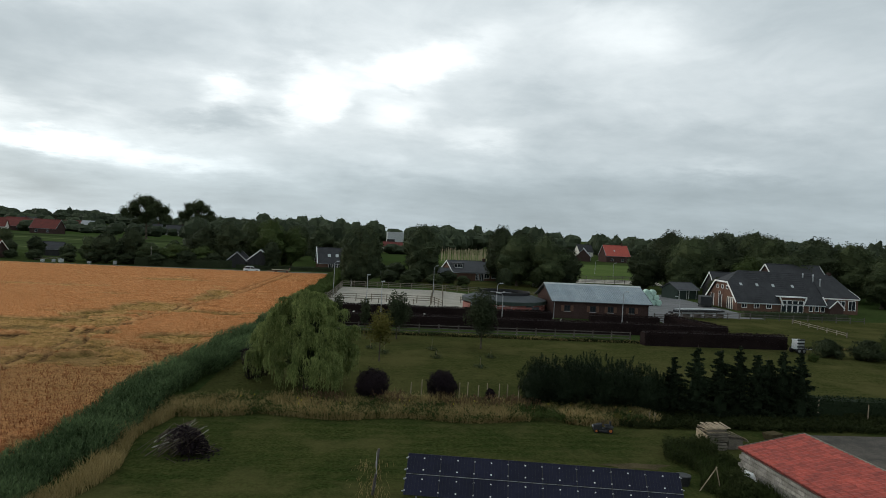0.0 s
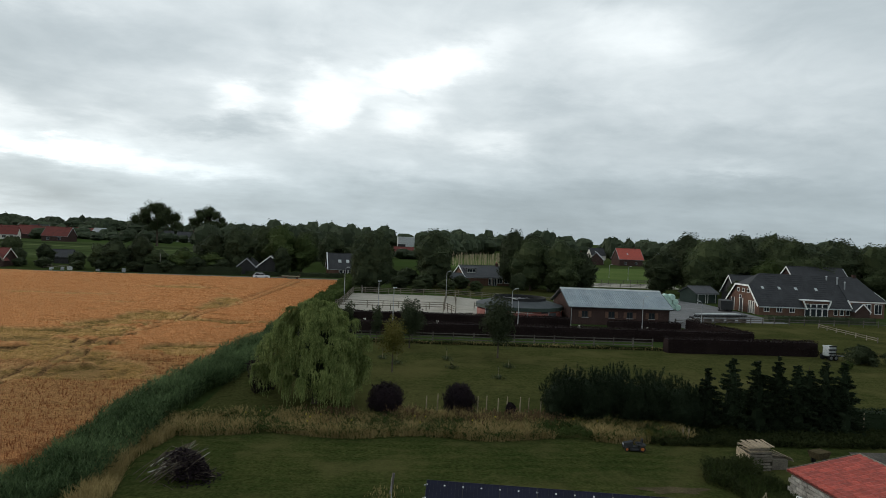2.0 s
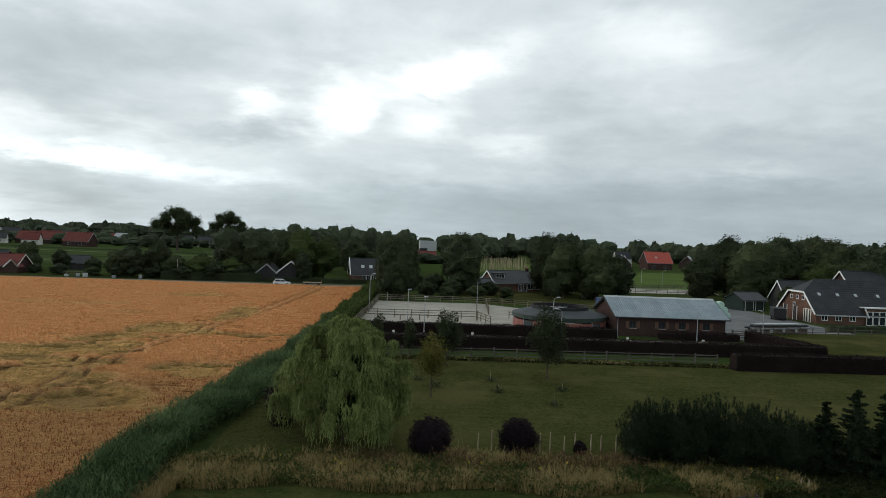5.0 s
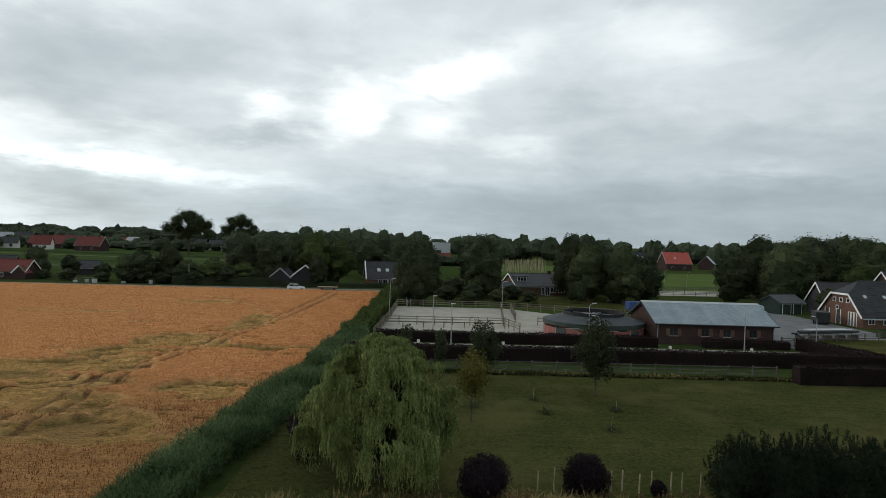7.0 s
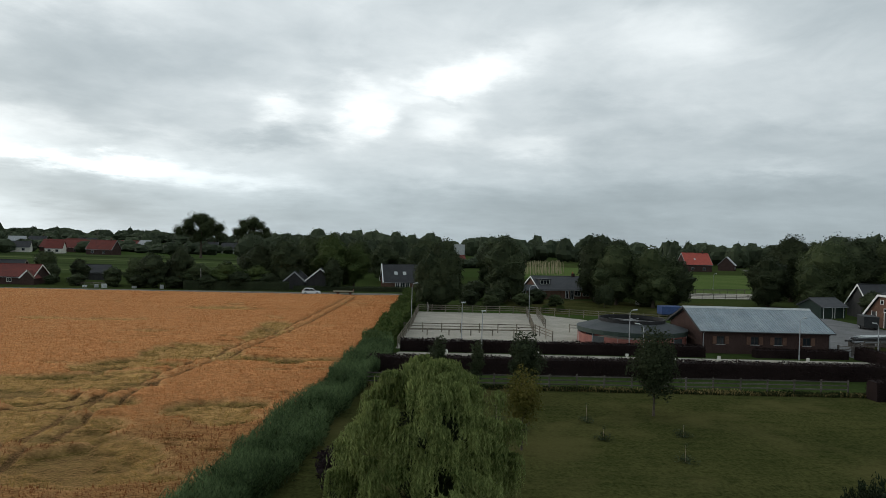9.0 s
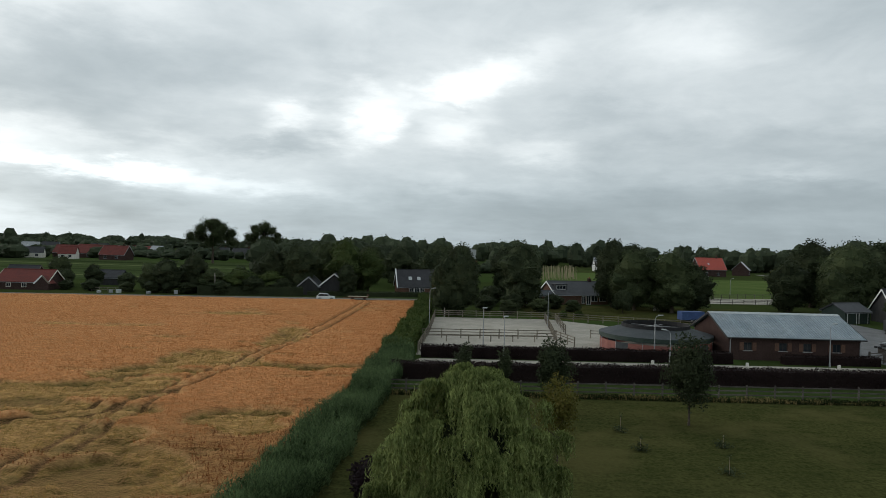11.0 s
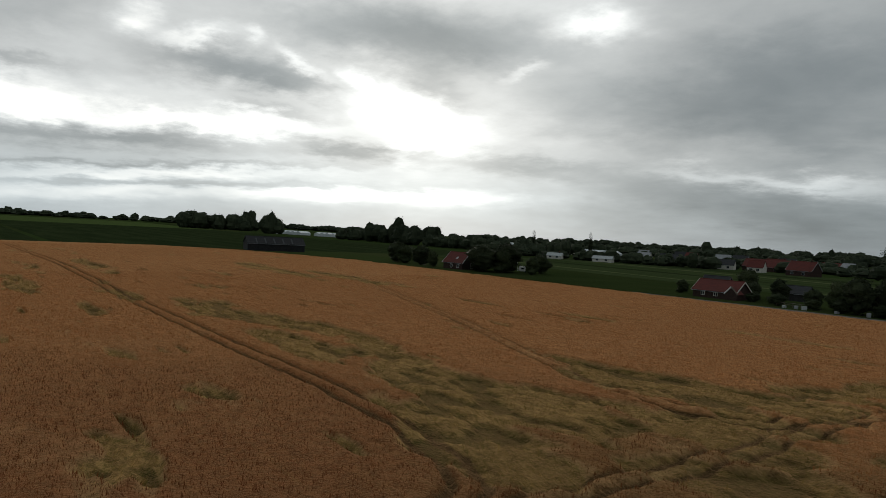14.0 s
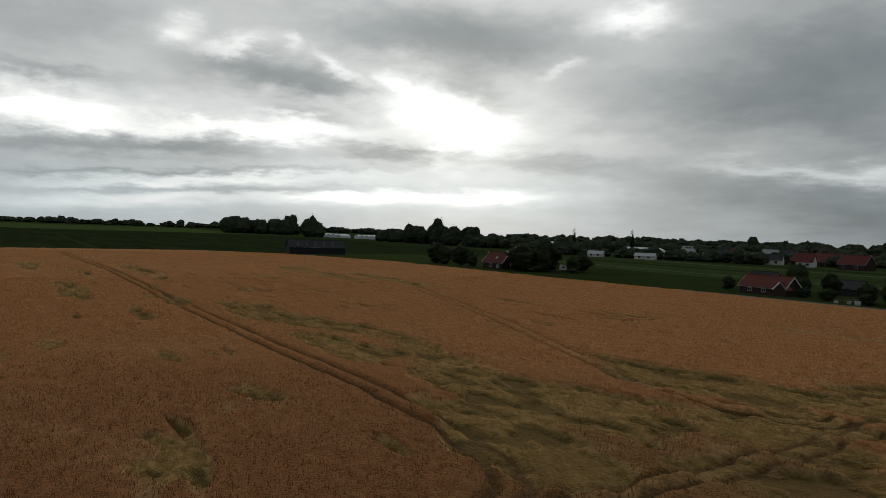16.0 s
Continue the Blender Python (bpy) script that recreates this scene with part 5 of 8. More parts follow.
def plant(x, y, h, w, kind, i):
    p = PARENTS[kind]
    w, h = w * (1.25 if h > 9 else 1.1), h * (0.92 if h > 15 else 1.0)
    lab = {"a": "leafy green tree", "b": "dense dark green tree", "c": "airy pale green tree", "d": "broad green tree"}[kind]
    lab += " with a full crown standing among others" if h > 9 else " of bushy low growth along the field edge"
    low = h < 9
    first = "low" if low else "first"
    if p[first] is None:
        p[first] = make_tree("tree", x, y, 14.0, p["w"], p["seed"], p["leaf"], size=0.50 if low else 0.34, cover=0.74, lobes=p["n"] // 2, z0=0.5, label=lab, group="field trees")
        ob = p[first]
        ob.matrix_world = pose(x, y, 0, 0, 0, i * 77) @ Matrix.Diagonal((w / p["w"], w / p["w"], h / 14.0, 1))
        return
    ob = copy_thing(p[first], pose(x, y, 0, 0, 0, i * 77))
    ob.scale = (w / p["w"], w / p["w"], h / 14.0)
    tagged(ob, lab)


for i, s in enumerate(COTTAGE_TREES + FIELD_EDGE_TREES + RED_HOUSE_TREES + GARDEN_TREES + FARM_TREES + BACK_TREES):
    plant(*s, i)


# two tall round poplars on the skyline
for nm, bx, by, h, w, sd in (("tall_tree", -131.5, 398, 28.0, 32, 201), ("tall_tree", -110.0, 424, 26.6, 26, 202)):
    t = thing(nm, bx, by, 0, 0, "tall round-crowned tree rising above the skyline", "tree", "skyline trees")
    part("trunk", tree_frame(h, w, 5, sd, 0.025, 10), "bark", t)
    rg = random.Random(sd)
    q = []
    for i in range(19):
        a, f = i * 2.4, math.sqrt((i % 14 + 0.2) / 14)
        rr = w * rg.uniform(0.13, 0.175)
        c = (math.cos(a) * f * (w / 2 - rr * 0.8), math.sin(a) * f * (w / 2 - rr * 0.8), min(h - rr * 0.8, h * (0.82 - 0.36 * f * f if i < 14 else 0.50) + rg.uniform(-1.5, 1.5)))
        sub = [(c, rr * 0.62)] + [((c[0] + rg.uniform(-1, 1) * rr * 0.6, c[1] + rg.uniform(-1, 1) * rr * 0.6, c[2] + rg.uniform(-0.6, 0.55) * rr), rr * rg.uniform(0.3, 0.5)) for k in range(9)]
        q.append(star_crown(c, sub, 1700, 0.40, sd + i, 0.6, rings=(6, 9), spread=(0.55, 0.46)))
    part("crown", quad_mesh("crown", np.concatenate(q)), "leaf", t)


def far_crowns(leaves, size, rings):
    """A few unit crowns, one metre wide and high, for the woods far off."""
    out = []
    for k in range(5):
        cl = crown_clumps(0.66, 1.0, 0.0, 11, 400 + k, 0.38)
        out.append(star_crown((0, 0, 0.42), cl, leaves, size, 400 + k, 0.91, rings=rings, floor=0.0, shave=0.3, spread=(0.86, 0.13)))
    return out


FAR_CROWNS, NEAR_CROWNS = far_crowns(170, 0.075, (7, 10)), far_crowns(760, 0.05, (9, 13))


def tree_bank(name, line, depth, h0, h1, n, seed, label, w=10, material="woods"):
    """A far wood: many uneven crowns along a line, as one mass."""
    rng = random.Random(seed)
    pts = [Vector(p) for p in line]
    seg = [(a, b, (b - a).length) for a, b in zip(pts, pts[1:])]
    tot = sum(s[2] for s in seg)
    cl = []
    for i in range(n):
        d = rng.random() * tot
        for a, b, ln in seg:
            if d <= ln:
                break
            d -= ln
        c = a.lerp(b, d / ln)
        nrm = Vector((-(b - a).y, (b - a).x)).normalized()
        c = c + nrm * rng.uniform(0, depth)
        h = 1.1 * rng.uniform(h0 * 0.75, h1 * 0.92) * (0.90 + 0.10 * math.sin(d * 0.03 + seed)) * (1.28 if i % 17 == 0 else 1.0)
        ww = w * rng.uniform(0.8, 1.4)
        q = (NEAR_CROWNS if pts[0].length < 360 else FAR_CROWNS)[rng.randrange(5)]
        cs, sn = math.cos(i * 1.7), math.sin(i * 1.7)
        x, y = (q[..., 0] * cs - q[..., 1] * sn) * ww, (q[..., 0] * sn + q[..., 1] * cs) * ww
        cl.append(np.stack([x + c.x, y + c.y, q[..., 2] * h], -1))
    return stuff(name, np.concatenate(cl), material, label, "woods")


tree_bank("skyline_woods", [(70, 480), (160, 490), (270, 450), (420, 330), (520, 180)], 90, 13, 20, 200, 1, "dark wooded skyline of full summer trees", 12)
tree_bank("skyline_woods", [(128, 215), (160, 213), (240, 195), (330, 150)], 60, 13, 19, 120, 2, "dark dense wood behind the farm", 11)
tree_bank("skyline_woods", [(-45, 260), (-14, 300), (-16, 345)], 50, 12, 16, 80, 3, "dark trees behind the houses", 11)
tree_bank("skyline_woods", [(36, 400), (46, 470), (72, 520)], 10, 11, 15, 40, 17, "dark trees behind the nursery field", 11)
tree_bank("skyline_woods", [(-170, 620), (0, 620), (250, 640), (520, 560)], 120, 16, 23, 240, 4, "far wooded skyline", 16)
tree_bank("skyline_woods", [(-900, 900), (-600, 960), (-330, 900), (-120, 760)], 150, 13, 19, 260, 5, "far wooded skyline", 18)
tree_bank("skyline_woods", [(-700, 640), (-500, 700), (-300, 700)], 60, 8, 13, 110, 6, "far trees among the village roofs", 13)
tree_bank("skyline_woods", [(-2600, -100), (-2300, 700), (-1800, 1300), (-1200, 1600), (-600, 1700)], 200, 14, 24, 330, 7, "faint far wooded skyline", 34)
tree_bank("skyline_woods", [(-400, 520), (-250, 500), (-185, 470)], 20, 5, 9, 46, 8, "low trees before the village", 9)
tree_bank("field_wood", [(-1130, 320), (-1075, 420)], 40, 27, 33, 54, 9, "dark wood standing alone in the fields", 20)
tree_bank("field_wood", [(-890, 362), (-872, 378)], 16, 28, 33, 9, 10, "dark clump of trees in the fields", 20)
tree_bank("field_wood", [(-660, 392), (-590, 392), (-545, 388)], 24, 20, 26, 40, 11, "dark clump of trees beyond the fields", 14)
tree_bank("field_wood", [(-700, 384), (-672, 386)], 14, 12, 16, 12, 12, "dark low clump of trees", 11)
tree_bank("field_wood", [(-530, 380), (-440, 400), (-380, 420)], 40, 8, 13, 60, 13, "dark trees beyond the meadows", 11)
tree_bank("field_wood", [(-380, 350), (-300, 370), (-240, 400)], 25, 5, 9, 50, 14, "dark trees and bushes beyond the meadows", 9)
tree_bank("village_trees", [(-44, 300), (-30, 320), (-20, 330)], 30, 9, 13, 26, 15, "dark trees behind the meadow", 10)
tree_bank("village_trees", [(-300, 430), (-150, 440), (-90, 460)], 90, 5, 9, 80, 16, "trees between the village houses", 9)
tree_bank("village_trees", [(-6, 340), (10, 350), (24, 352)], 8, 5.5, 6.5, 16, 18, "low bushes before the warehouse", 8)


# ---------------------------------------------------------------- buildings
def window(parent, x, y, z, w, h, face, trim="white", bars=1):
    """A framed window set on a wall. face: the way it looks, S N E W."""
    dx, dy = {"S": (0, -1), "N": (0, 1), "E": (1, 0), "W": (-1, 0)}[face]
    along = (1, 0) if dy else (0, 1)
    g = Geo()
    t = 0.09

    def bar(u0, z0, u1, z1, depth=0.07):
        x0, x1 = x + along[0] * u0 + dx * -0.05, x + along[0] * u1 + dx * depth
        y0, y1 = y + along[1] * u0 + dy * -0.05, y + along[1] * u1 + dy * depth
        g.box(min(x0, x1), min(y0, y1), z0, max(x0, x1), max(y0, y1), z1)
    bar(-w / 2 - t, z - t, w / 2 + t, z, 0.10)
    bar(-w / 2 - t, z + h, w / 2 + t, z + h + t)
    bar(-w / 2 - t, z, -w / 2, z + h)
    bar(w / 2, z, w / 2 + t, z + h)
    for i in range(bars):
        c = -w / 2 + w * (i + 1) / (bars + 1)
        bar(c - 0.03, z, c + 0.03, z + h)
    wf = part("window", g, trim, parent)
    g = Geo()
    x0, x1 = sorted((x + along[0] * -w / 2 - dx * 0.02, x + along[0] * w / 2 + dx * 0.02))
    y0, y1 = sorted((y + along[1] * -w / 2 - dy * 0.02, y + along[1] * w / 2 + dy * 0.02))
    part("pane", g.box(x0, y0, z, x1, y1, z + h), "glass", wf)
    return wf


def house(name, x, y, turn, L, D, e, r, wall, roof, label, category="house", over=0.35, trim="white", south=(), north=(), west=(), east=(), verge=True, chimney=None, sky=(), hip=0.0, group=""):
    """A gabled house with its ridge along x. Openings: (along, sill, width, height)."""
    t = thing(name, x, y, 0, turn, label, category, group)
    hl, hd = L / 2, D / 2
    s = (r - e) / hd
    g = Geo().extrude([(-hl, -hd, 0), (-hl, hd, 0), (-hl, hd, e), (-hl, 0, r - 0.05), (-hl, -hd, e)], (L, 0, 0))
    part("wall", g, wall, t)
    o = over
    for sg, nm in ((-1, "roof"), (1, "roof")):
        q = [(-hl - o, sg * (hd + o), e - s * o), (hl + o, sg * (hd + o), e - s * o), (hl + o - hip, 0, r), (-hl - o + hip, 0, r)]
        if sg > 0:
            q = q[::-1]
        rf = part("roof", Geo().slab([Vector(c) + Vector((0, 0, 0.16)) for c in q], 0.16), roof, t)
        if sg < 0:
            for (u, v) in sky:
                z = e + (r - e) * v + 0.2
                yy = -hd * (1 - v)
                n = Vector((0, -s, 1)).normalized()
                a = Vector((0, 1, s)).normalized()
                c = Vector((u, yy, z))
                gg = Geo().slab([c + Vector((-0.42, 0, 0)) - a * 0.55 + n * 0.05, c + Vector((0.42, 0, 0)) - a * 0.55 + n * 0.05, c + Vector((0.42, 0, 0)) + a * 0.55 + n * 0.05, c + Vector((-0.42, 0, 0)) + a * 0.55 + n * 0.05], 0.08)
                part("skylight", gg, "ridge", rf)
    if hip:
        for sx in (-1, 1):
            q = [(sx * (hl + o), -hd - o, e - s * o), (sx * (hl + o - hip), 0, r), (sx * (hl + o), hd + o, e - s * o)]
            g = Geo()
            g.v = [(a, b, c + 0.15) for a, b, c in q] + [(a, b, c - 0.05) for a, b, c in q]
            g.f = [(0, 1, 2), (3, 5, 4), (0, 3, 4, 1), (1, 4, 5, 2), (2, 5, 3, 0)]
            part("roof", g, roof, t)
    elif verge:
        for sx in (-1, 1):
            for sg in (-1, 1):
                xx = sx * (hl + o + 0.03)
                part("verge_board", Geo().beam((xx, sg * (hd + o), e - s * o + 0.02), (xx, 0, r + 0.02), 0.06, 0.30), trim, t)
    part("ridge_tiles", Geo().tube([(-hl - o + hip, 0, r + 0.16), (hl + o - hip, 0, r + 0.16)], 0.11, 6), roof, t)
    for i in (-1, 1):
        part("gutter", Geo().tube([(-hl - o * 0.6, i * (hd + o + 0.06), e - s * o), (hl + o * 0.6, i * (hd + o + 0.06), e - s * o)], 0.06, 6), "grey_paint", t)
    for lst, face, fx, fy in ((south, "S", None, -hd), (north, "N", None, hd), (west, "W", -hl, None), (east, "E", hl, None)):
        for u, z, w, h in lst:
            px, py = (u, fy) if fx is None else (fx, u)
            if z < 0.05:
                d = {"S": (0, -1), "N": (0, 1), "E": (1, 0), "W": (-1, 0)}[face]
                al = (1, 0) if d[1] else (0, 1)
                g = Geo()
                xs = sorted((px - al[0] * w / 2 - d[0] * 0.04, px + al[0] * w / 2 + d[0] * 0.05))
                ys = sorted((py - al[1] * w / 2 - d[1] * 0.04, py + al[1] * w / 2 + d[1] * 0.05))
                dr = part("door", g.box(xs[0], ys[0], 0.05, xs[1], ys[1], h), "green_board" if trim == "white" else "black", t)
                g = Geo()
                for k in (-1, 1):
                    a, b = px + al[0] * k * (w / 2 + 0.05), py + al[1] * k * (w / 2 + 0.05)
                    g.box(a - 0.06, b - 0.06, 0, a + 0.06, b + 0.06, h + 0.08)
                part("door_trim", g, trim, dr)
            else:
                window(t, px, py, z, w, h, face, trim)
    if chimney:
        u, zz = chimney
        ch = part("chimney", Geo().box(u - 0.35, -0.3, r - 0.6, u + 0.35, 0.3, r + zz).box(u - 0.42, -0.37, r + zz, u + 0.42, 0.37, r + zz + 0.12), "brick", t, bevel=0.01)
        part("pot", Geo().tube([(u, 0, r + zz + 0.1), (u, 0, r + zz + 0.45)], [0.14, 0.11], 8), "red_tile", ch)
    return t


def stable():
    """Brick stable with a ribbed sheet roof."""
    x0, x1, y0, y1, e, r = 28.2, 43.9, 103.8, 114.6, 2.85, 5.05
    ym = (y0 + y1) / 2
    t = thing("stable_building", (x0 + x1) / 2, ym, 0, 0, "low red-brick stable with a grey-blue ribbed sheet roof", "stable")
    hl, hd = (x1 - x0) / 2, (y1 - y0) / 2
    holes = [(-5.6, 1.15, 0.95), (-1.4, 1.15, 0.95), (1.5, 1.15, 0.95), (5.0, 1.15, 0.95)]
    g = Geo()
    th = 0.28
    # front wall in pieces round its window openings
    xs = [-hl] + [v for c, z, w in holes for v in (c - w / 2, c + w / 2)] + [hl]
    for i in range(0, len(xs), 2):
        g.box(xs[i], -hd, 0, xs[i + 1], -hd + th, e)
    for c, z, w in holes:
        g.box(c - w / 2, -hd, 0, c + w / 2, -hd + th, z)
        g.box(c - w / 2, -hd, z + 0.95, c + w / 2, -hd + th, e)
    g.box(-hl, hd - th, 0, hl, hd, e)
    for sx in (-1, 1):
        xa = sx * hl - (th if sx > 0 else 0)
        g.extrude([(xa, -hd + th, 0), (xa, hd - th, 0), (xa, hd - th, e), (xa, 0, r - 0.1), (xa, -hd + th, e)], (th, 0, 0))
    part("wall", g, "brick", t)
    part("floor", Geo().box(-hl + th, -hd + th, 0.02, hl - th, hd - th, 0.06), "paving", t)
    for c, z, w in holes:
        f = Geo()
        for a, b in ((c - w / 2, c - w / 2 + 0.07), (c + w / 2 - 0.07, c + w / 2), (c - 0.03, c + 0.03)):
            f.box(a, -hd + 0.05, z, b, -hd + 0.13, z + 0.95)
        f.box(c - w / 2, -hd + 0.05, z, c + w / 2, -hd + 0.13, z + 0.06).box(c - w / 2, -hd + 0.05, z + 0.89, c + w / 2, -hd + 0.13, z + 0.95)
        wd = part("window", f, "black", t)
        part("pane", Geo().box(c - w / 2, -hd + 0.08, z, c + w / 2, -hd + 0.10, z + 0.95), "glass", wd)
        part("sill", Geo().box(c - w / 2 - 0.1, -hd - 0.06, z - 0.08, c + w / 2 + 0.1, -hd + 0.02, z), "water_tank", wd)
        for sx in (-1, 1):
            part("shutter", Geo().box(c + sx * 0.76 - 0.24, -hd - 0.05, z, c + sx * 0.76 + 0.24, -hd - 0.006, z + 0.95), "brick_brown", wd, bevel=0.008)
    o, s = 0.45, (r - e) / hd
    n = 17
    for sg in (-1, 1):
        for i in range(n):
            a, b = -hl - o + (2 * hl + 2 * o) * i / n, -hl - o + (2 * hl + 2 * o) * (i + 1) / n
            q = [(a + 0.012, sg * (hd + o), e - s * o + 0.08), (b - 0.012, sg * (hd + o), e - s * o + 0.08), (b - 0.012, 0, r + 0.08), (a + 0.012, 0, r + 0.08)]
            if sg > 0:
                q = q[::-1]
            gg = Geo().slab(q, 0.06)
            for k in range(3):
                c = a + (b - a) * (k + 0.5) / 3
                gg.beam((c, sg * (hd + o), e - s * o + 0.105), (c, 0, r + 0.105), 0.10, 0.06)
            part("roof_sheet", gg, "sheet", t)
    part("ridge_cap", Geo().extrude([(-hl - o, -0.42, r - 0.03), (-hl - o, 0, r + 0.20), (-hl - o, 0.42, r - 0.03), (-hl - o, 0, r + 0.13)], (2 * hl + 2 * o, 0, 0)), "ridge", t)
    for sg in (-1, 1):
        part("gutter", Geo().tube([(-hl - o, sg * (hd + o + 0.07), e - s * o), (hl + o, sg * (hd + o + 0.07), e - s * o)], 0.075, 8), "black", t)
        for sx in (-1, 1):
            part("downpipe", Geo().tube([(sx * (hl - 0.1), sg * (hd + o), e - s * o), (sx * (hl - 0.1), sg * (hd + 0.07), e - 0.5), (sx * (hl - 0.1), sg * (hd + 0.07), 0)], 0.05, 6), "grey_paint", t)
            part("verge_board", Geo().beam((sx * (hl + o), sg * (hd + o), e - s * o), (sx * (hl + o), 0, r), 0.05, 0.22), "black", t)


stable()


def horse_walker(x, y, R):
    t = thing("horse_walker", x, y, 0, 0, "round horse walker with a dark grey ring canopy and red boards", "horse walker")
    n = 24
    ri, ze, zi = R * 0.60, 2.25, 3.0
    for i in range(n):
        a, b = 2 * math.pi * i / n, 2 * math.pi * (i + 1) / n

        def pt(rad, an, z):
            return (math.cos(an) * rad, math.sin(an) * rad, z)
        part("canopy_panel", Geo().slab([pt(R, a, ze), pt(R, b, ze), pt(ri, b, zi), pt(ri, a, zi)], 0.05), "canvas", t)
        c = (a + b) / 2
        if i % 2 == 0:
            part("post", Geo().tube([pt(R - 0.15, a, 0), pt(R - 0.15, a, ze)], 0.05, 6), "steel", t)
        g = Geo().hexa([pt(R - 0.12, a, 0.1), pt(R - 0.12, b, 0.1), pt(R - 0.18, b, 0.1), pt(R - 0.18, a, 0.1), pt(R - 0.12, a, 1.45), pt(R - 0.12, b, 1.45), pt(R - 0.18, b, 1.45), pt(R - 0.18, a, 1.45)])
        part("board", g, "red_board" if i % 6 != 2 else "canvas", t)
        g = Geo().hexa([pt(ri + 0.02, a, zi - 0.1), pt(ri + 0.02, b, zi - 0.1), pt(ri - 0.1, b, zi - 0.1), pt(ri - 0.1, a, zi - 0.1), pt(ri + 0.02, a, zi + 0.42), pt(ri + 0.02, b, zi + 0.42), pt(ri - 0.1, b, zi + 0.42), pt(ri - 0.1, a, zi + 0.42)])
        part("rim_band", g, "black_net", t)
        g = Geo().hexa([pt(R + 0.02, a, ze - 0.55), pt(R + 0.02, b, ze - 0.55), pt(R - 0.03, b, ze - 0.55), pt(R - 0.03, a, ze - 0.55), pt(R + 0.02, a, ze), pt(R + 0.02, b, ze), pt(R - 0.03, b, ze), pt(R - 0.03, a, ze)])
        part("fascia", g, "green_board", t)
    part("hub_post", Geo().tube([(0, 0, 0), (0, 0, 3.3)], 0.16, 8), "steel", t)
    for i in range(6):
        a = i * math.pi / 3
        part("arm", Geo().beam((0, 0, 3.1), (math.cos(a) * ri, math.sin(a) * ri, 2.95), 0.07), "steel", t)


horse_walker(21.4, 110.0, 7.0)


def street_lamp(x, y, h, arm, turn, label):
    t = thing("lamp_post", x, y, 0, turn, label, "lamp post", "arena lamps")
    pts = [(0, 0, 0), (0, 0, h * 0.5), (0, 0, h - 0.4)]
    pts += [(arm * 0.35, 0, h - 0.1), (arm, 0, h)] if arm else [(0, 0, h)]
    part("pole", Geo().tube(pts, [0.07, 0.055, 0.045] + [0.035] * (len(pts) - 3), 8), "steel", t)
    part("foot", Geo().tube([(0, 0, 0), (0, 0, 0.5)], [0.10, 0.085], 8), "steel", t)
    hd = part("lamp_head", Geo().hexa([(arm - 0.12, -0.13, h - 0.06), (arm + 0.42, -0.10, h + 0.02), (arm + 0.42, 0.10, h + 0.02), (arm - 0.12, 0.13, h - 0.06), (arm - 0.12, -0.1, h + 0.08), (arm + 0.40, -0.08, h + 0.11), (arm + 0.40, 0.08, h + 0.11), (arm - 0.12, 0.1, h + 0.08)]), "ridge", t, bevel=0.02)
    part("lens", Geo().box(arm, -0.09, h - 0.075, arm + 0.34, 0.09, h - 0.045), "glass", hd)


for lx, ly, lh, la, tr in ((-7.7, 126.0, 6.2, 0.5, 0), (11.6, 134.0, 5.8, 0.5, 0), (1.0, 99.3, 4.9, 0.0, 0), (18.7, 101.9, 5.2, 0.5, 0), (18.6, 96.4, 4.2, 0.6, 180), (38.2, 100.3, 4.9, 0.6, 20), (-1.2, 101.6, 5.6, 0.0, 0), (46.9, 99.4, 4.6, 0.6, 200), (81.0, 243.0, 5.0, 0.7, 0), (83.0, 229.0, 5.0, 0.7, 0)):
    street_lamp(lx, ly, lh, la, tr, "slim grey steel lamp post with a curved arm" if la else "slim grey steel lamp post with a flat head")


def rail_fence(name, pts, h, rails, gap, material, label, group="rail fences", post=0.11, rw=0.10):
    a0 = Vector((*pts[0], 0))
    t = thing(name, pts[0][0], pts[0][1], 0, 0, label, "fence", group)
    rng = random.Random(int(pts[0][0] * 7 + pts[0][1] * 3))
    for a, b in zip(pts, pts[1:]):
        a, b = Vector((*a, 0)) - a0, Vector((*b, 0)) - a0
        n = max(1, round((b - a).length / gap))
        for i in range(n + 1):
            c = a.lerp(b, i / n)
            if i < n or b == Vector((*pts[-1], 0)) - a0:
                dx = rng.uniform(-0.03, 0.03)
                part("post", Geo().beam(c, c + Vector((dx, dx * 0.5, h + rng.uniform(0.0, 0.08))), post), material, t)
            if i < n:
                d = a.lerp(b, (i + 1) / n)
                for z in rails:
                    w = rng.uniform(-0.02, 0.02)
                    part("rail", Geo().beam(c + Vector((0, -post * 0.6, z + w)), d + Vector((0, -post * 0.6, z - w)), 0.045, rw), material, t)
    return t


rail_fence("paddock_fence", [(-11.5, 81.4), (32.4, 82.0)], 1.25, (0.45, 0.8, 1.15), 2.4, "wood_dark", "dark weathered three-rail wooden paddock fence")
rail_fence("arena_fence", [(-8.7, 102.4), (-7.6, 122), (-6.9, 143.0), (12.6, 143.6)], 1.35, (0.55, 0.92, 1.28), 2.5, "wood", "weathered wooden rail fence round the sand arena")
rail_fence("arena_fence", [(-8.5, 116.4), (10.0, 117.4)], 1.3, (0.5, 0.88, 1.24), 2.5, "wood", "weathered wooden rail fence across the sand arena")
rail_fence("arena_fence", [(-8.2, 113.2), (9.6, 114.6)], 0.9, (0.8,), 3.0, "wood", "low wooden rail across the sand arena")
rail_fence("arena_fence", [(12.6, 143.6), (9.8, 117.4), (11.2, 110.5)], 1.35, (0.55, 0.92, 1.28), 2.5, "wood", "weathered wooden rail fence dividing the arena")
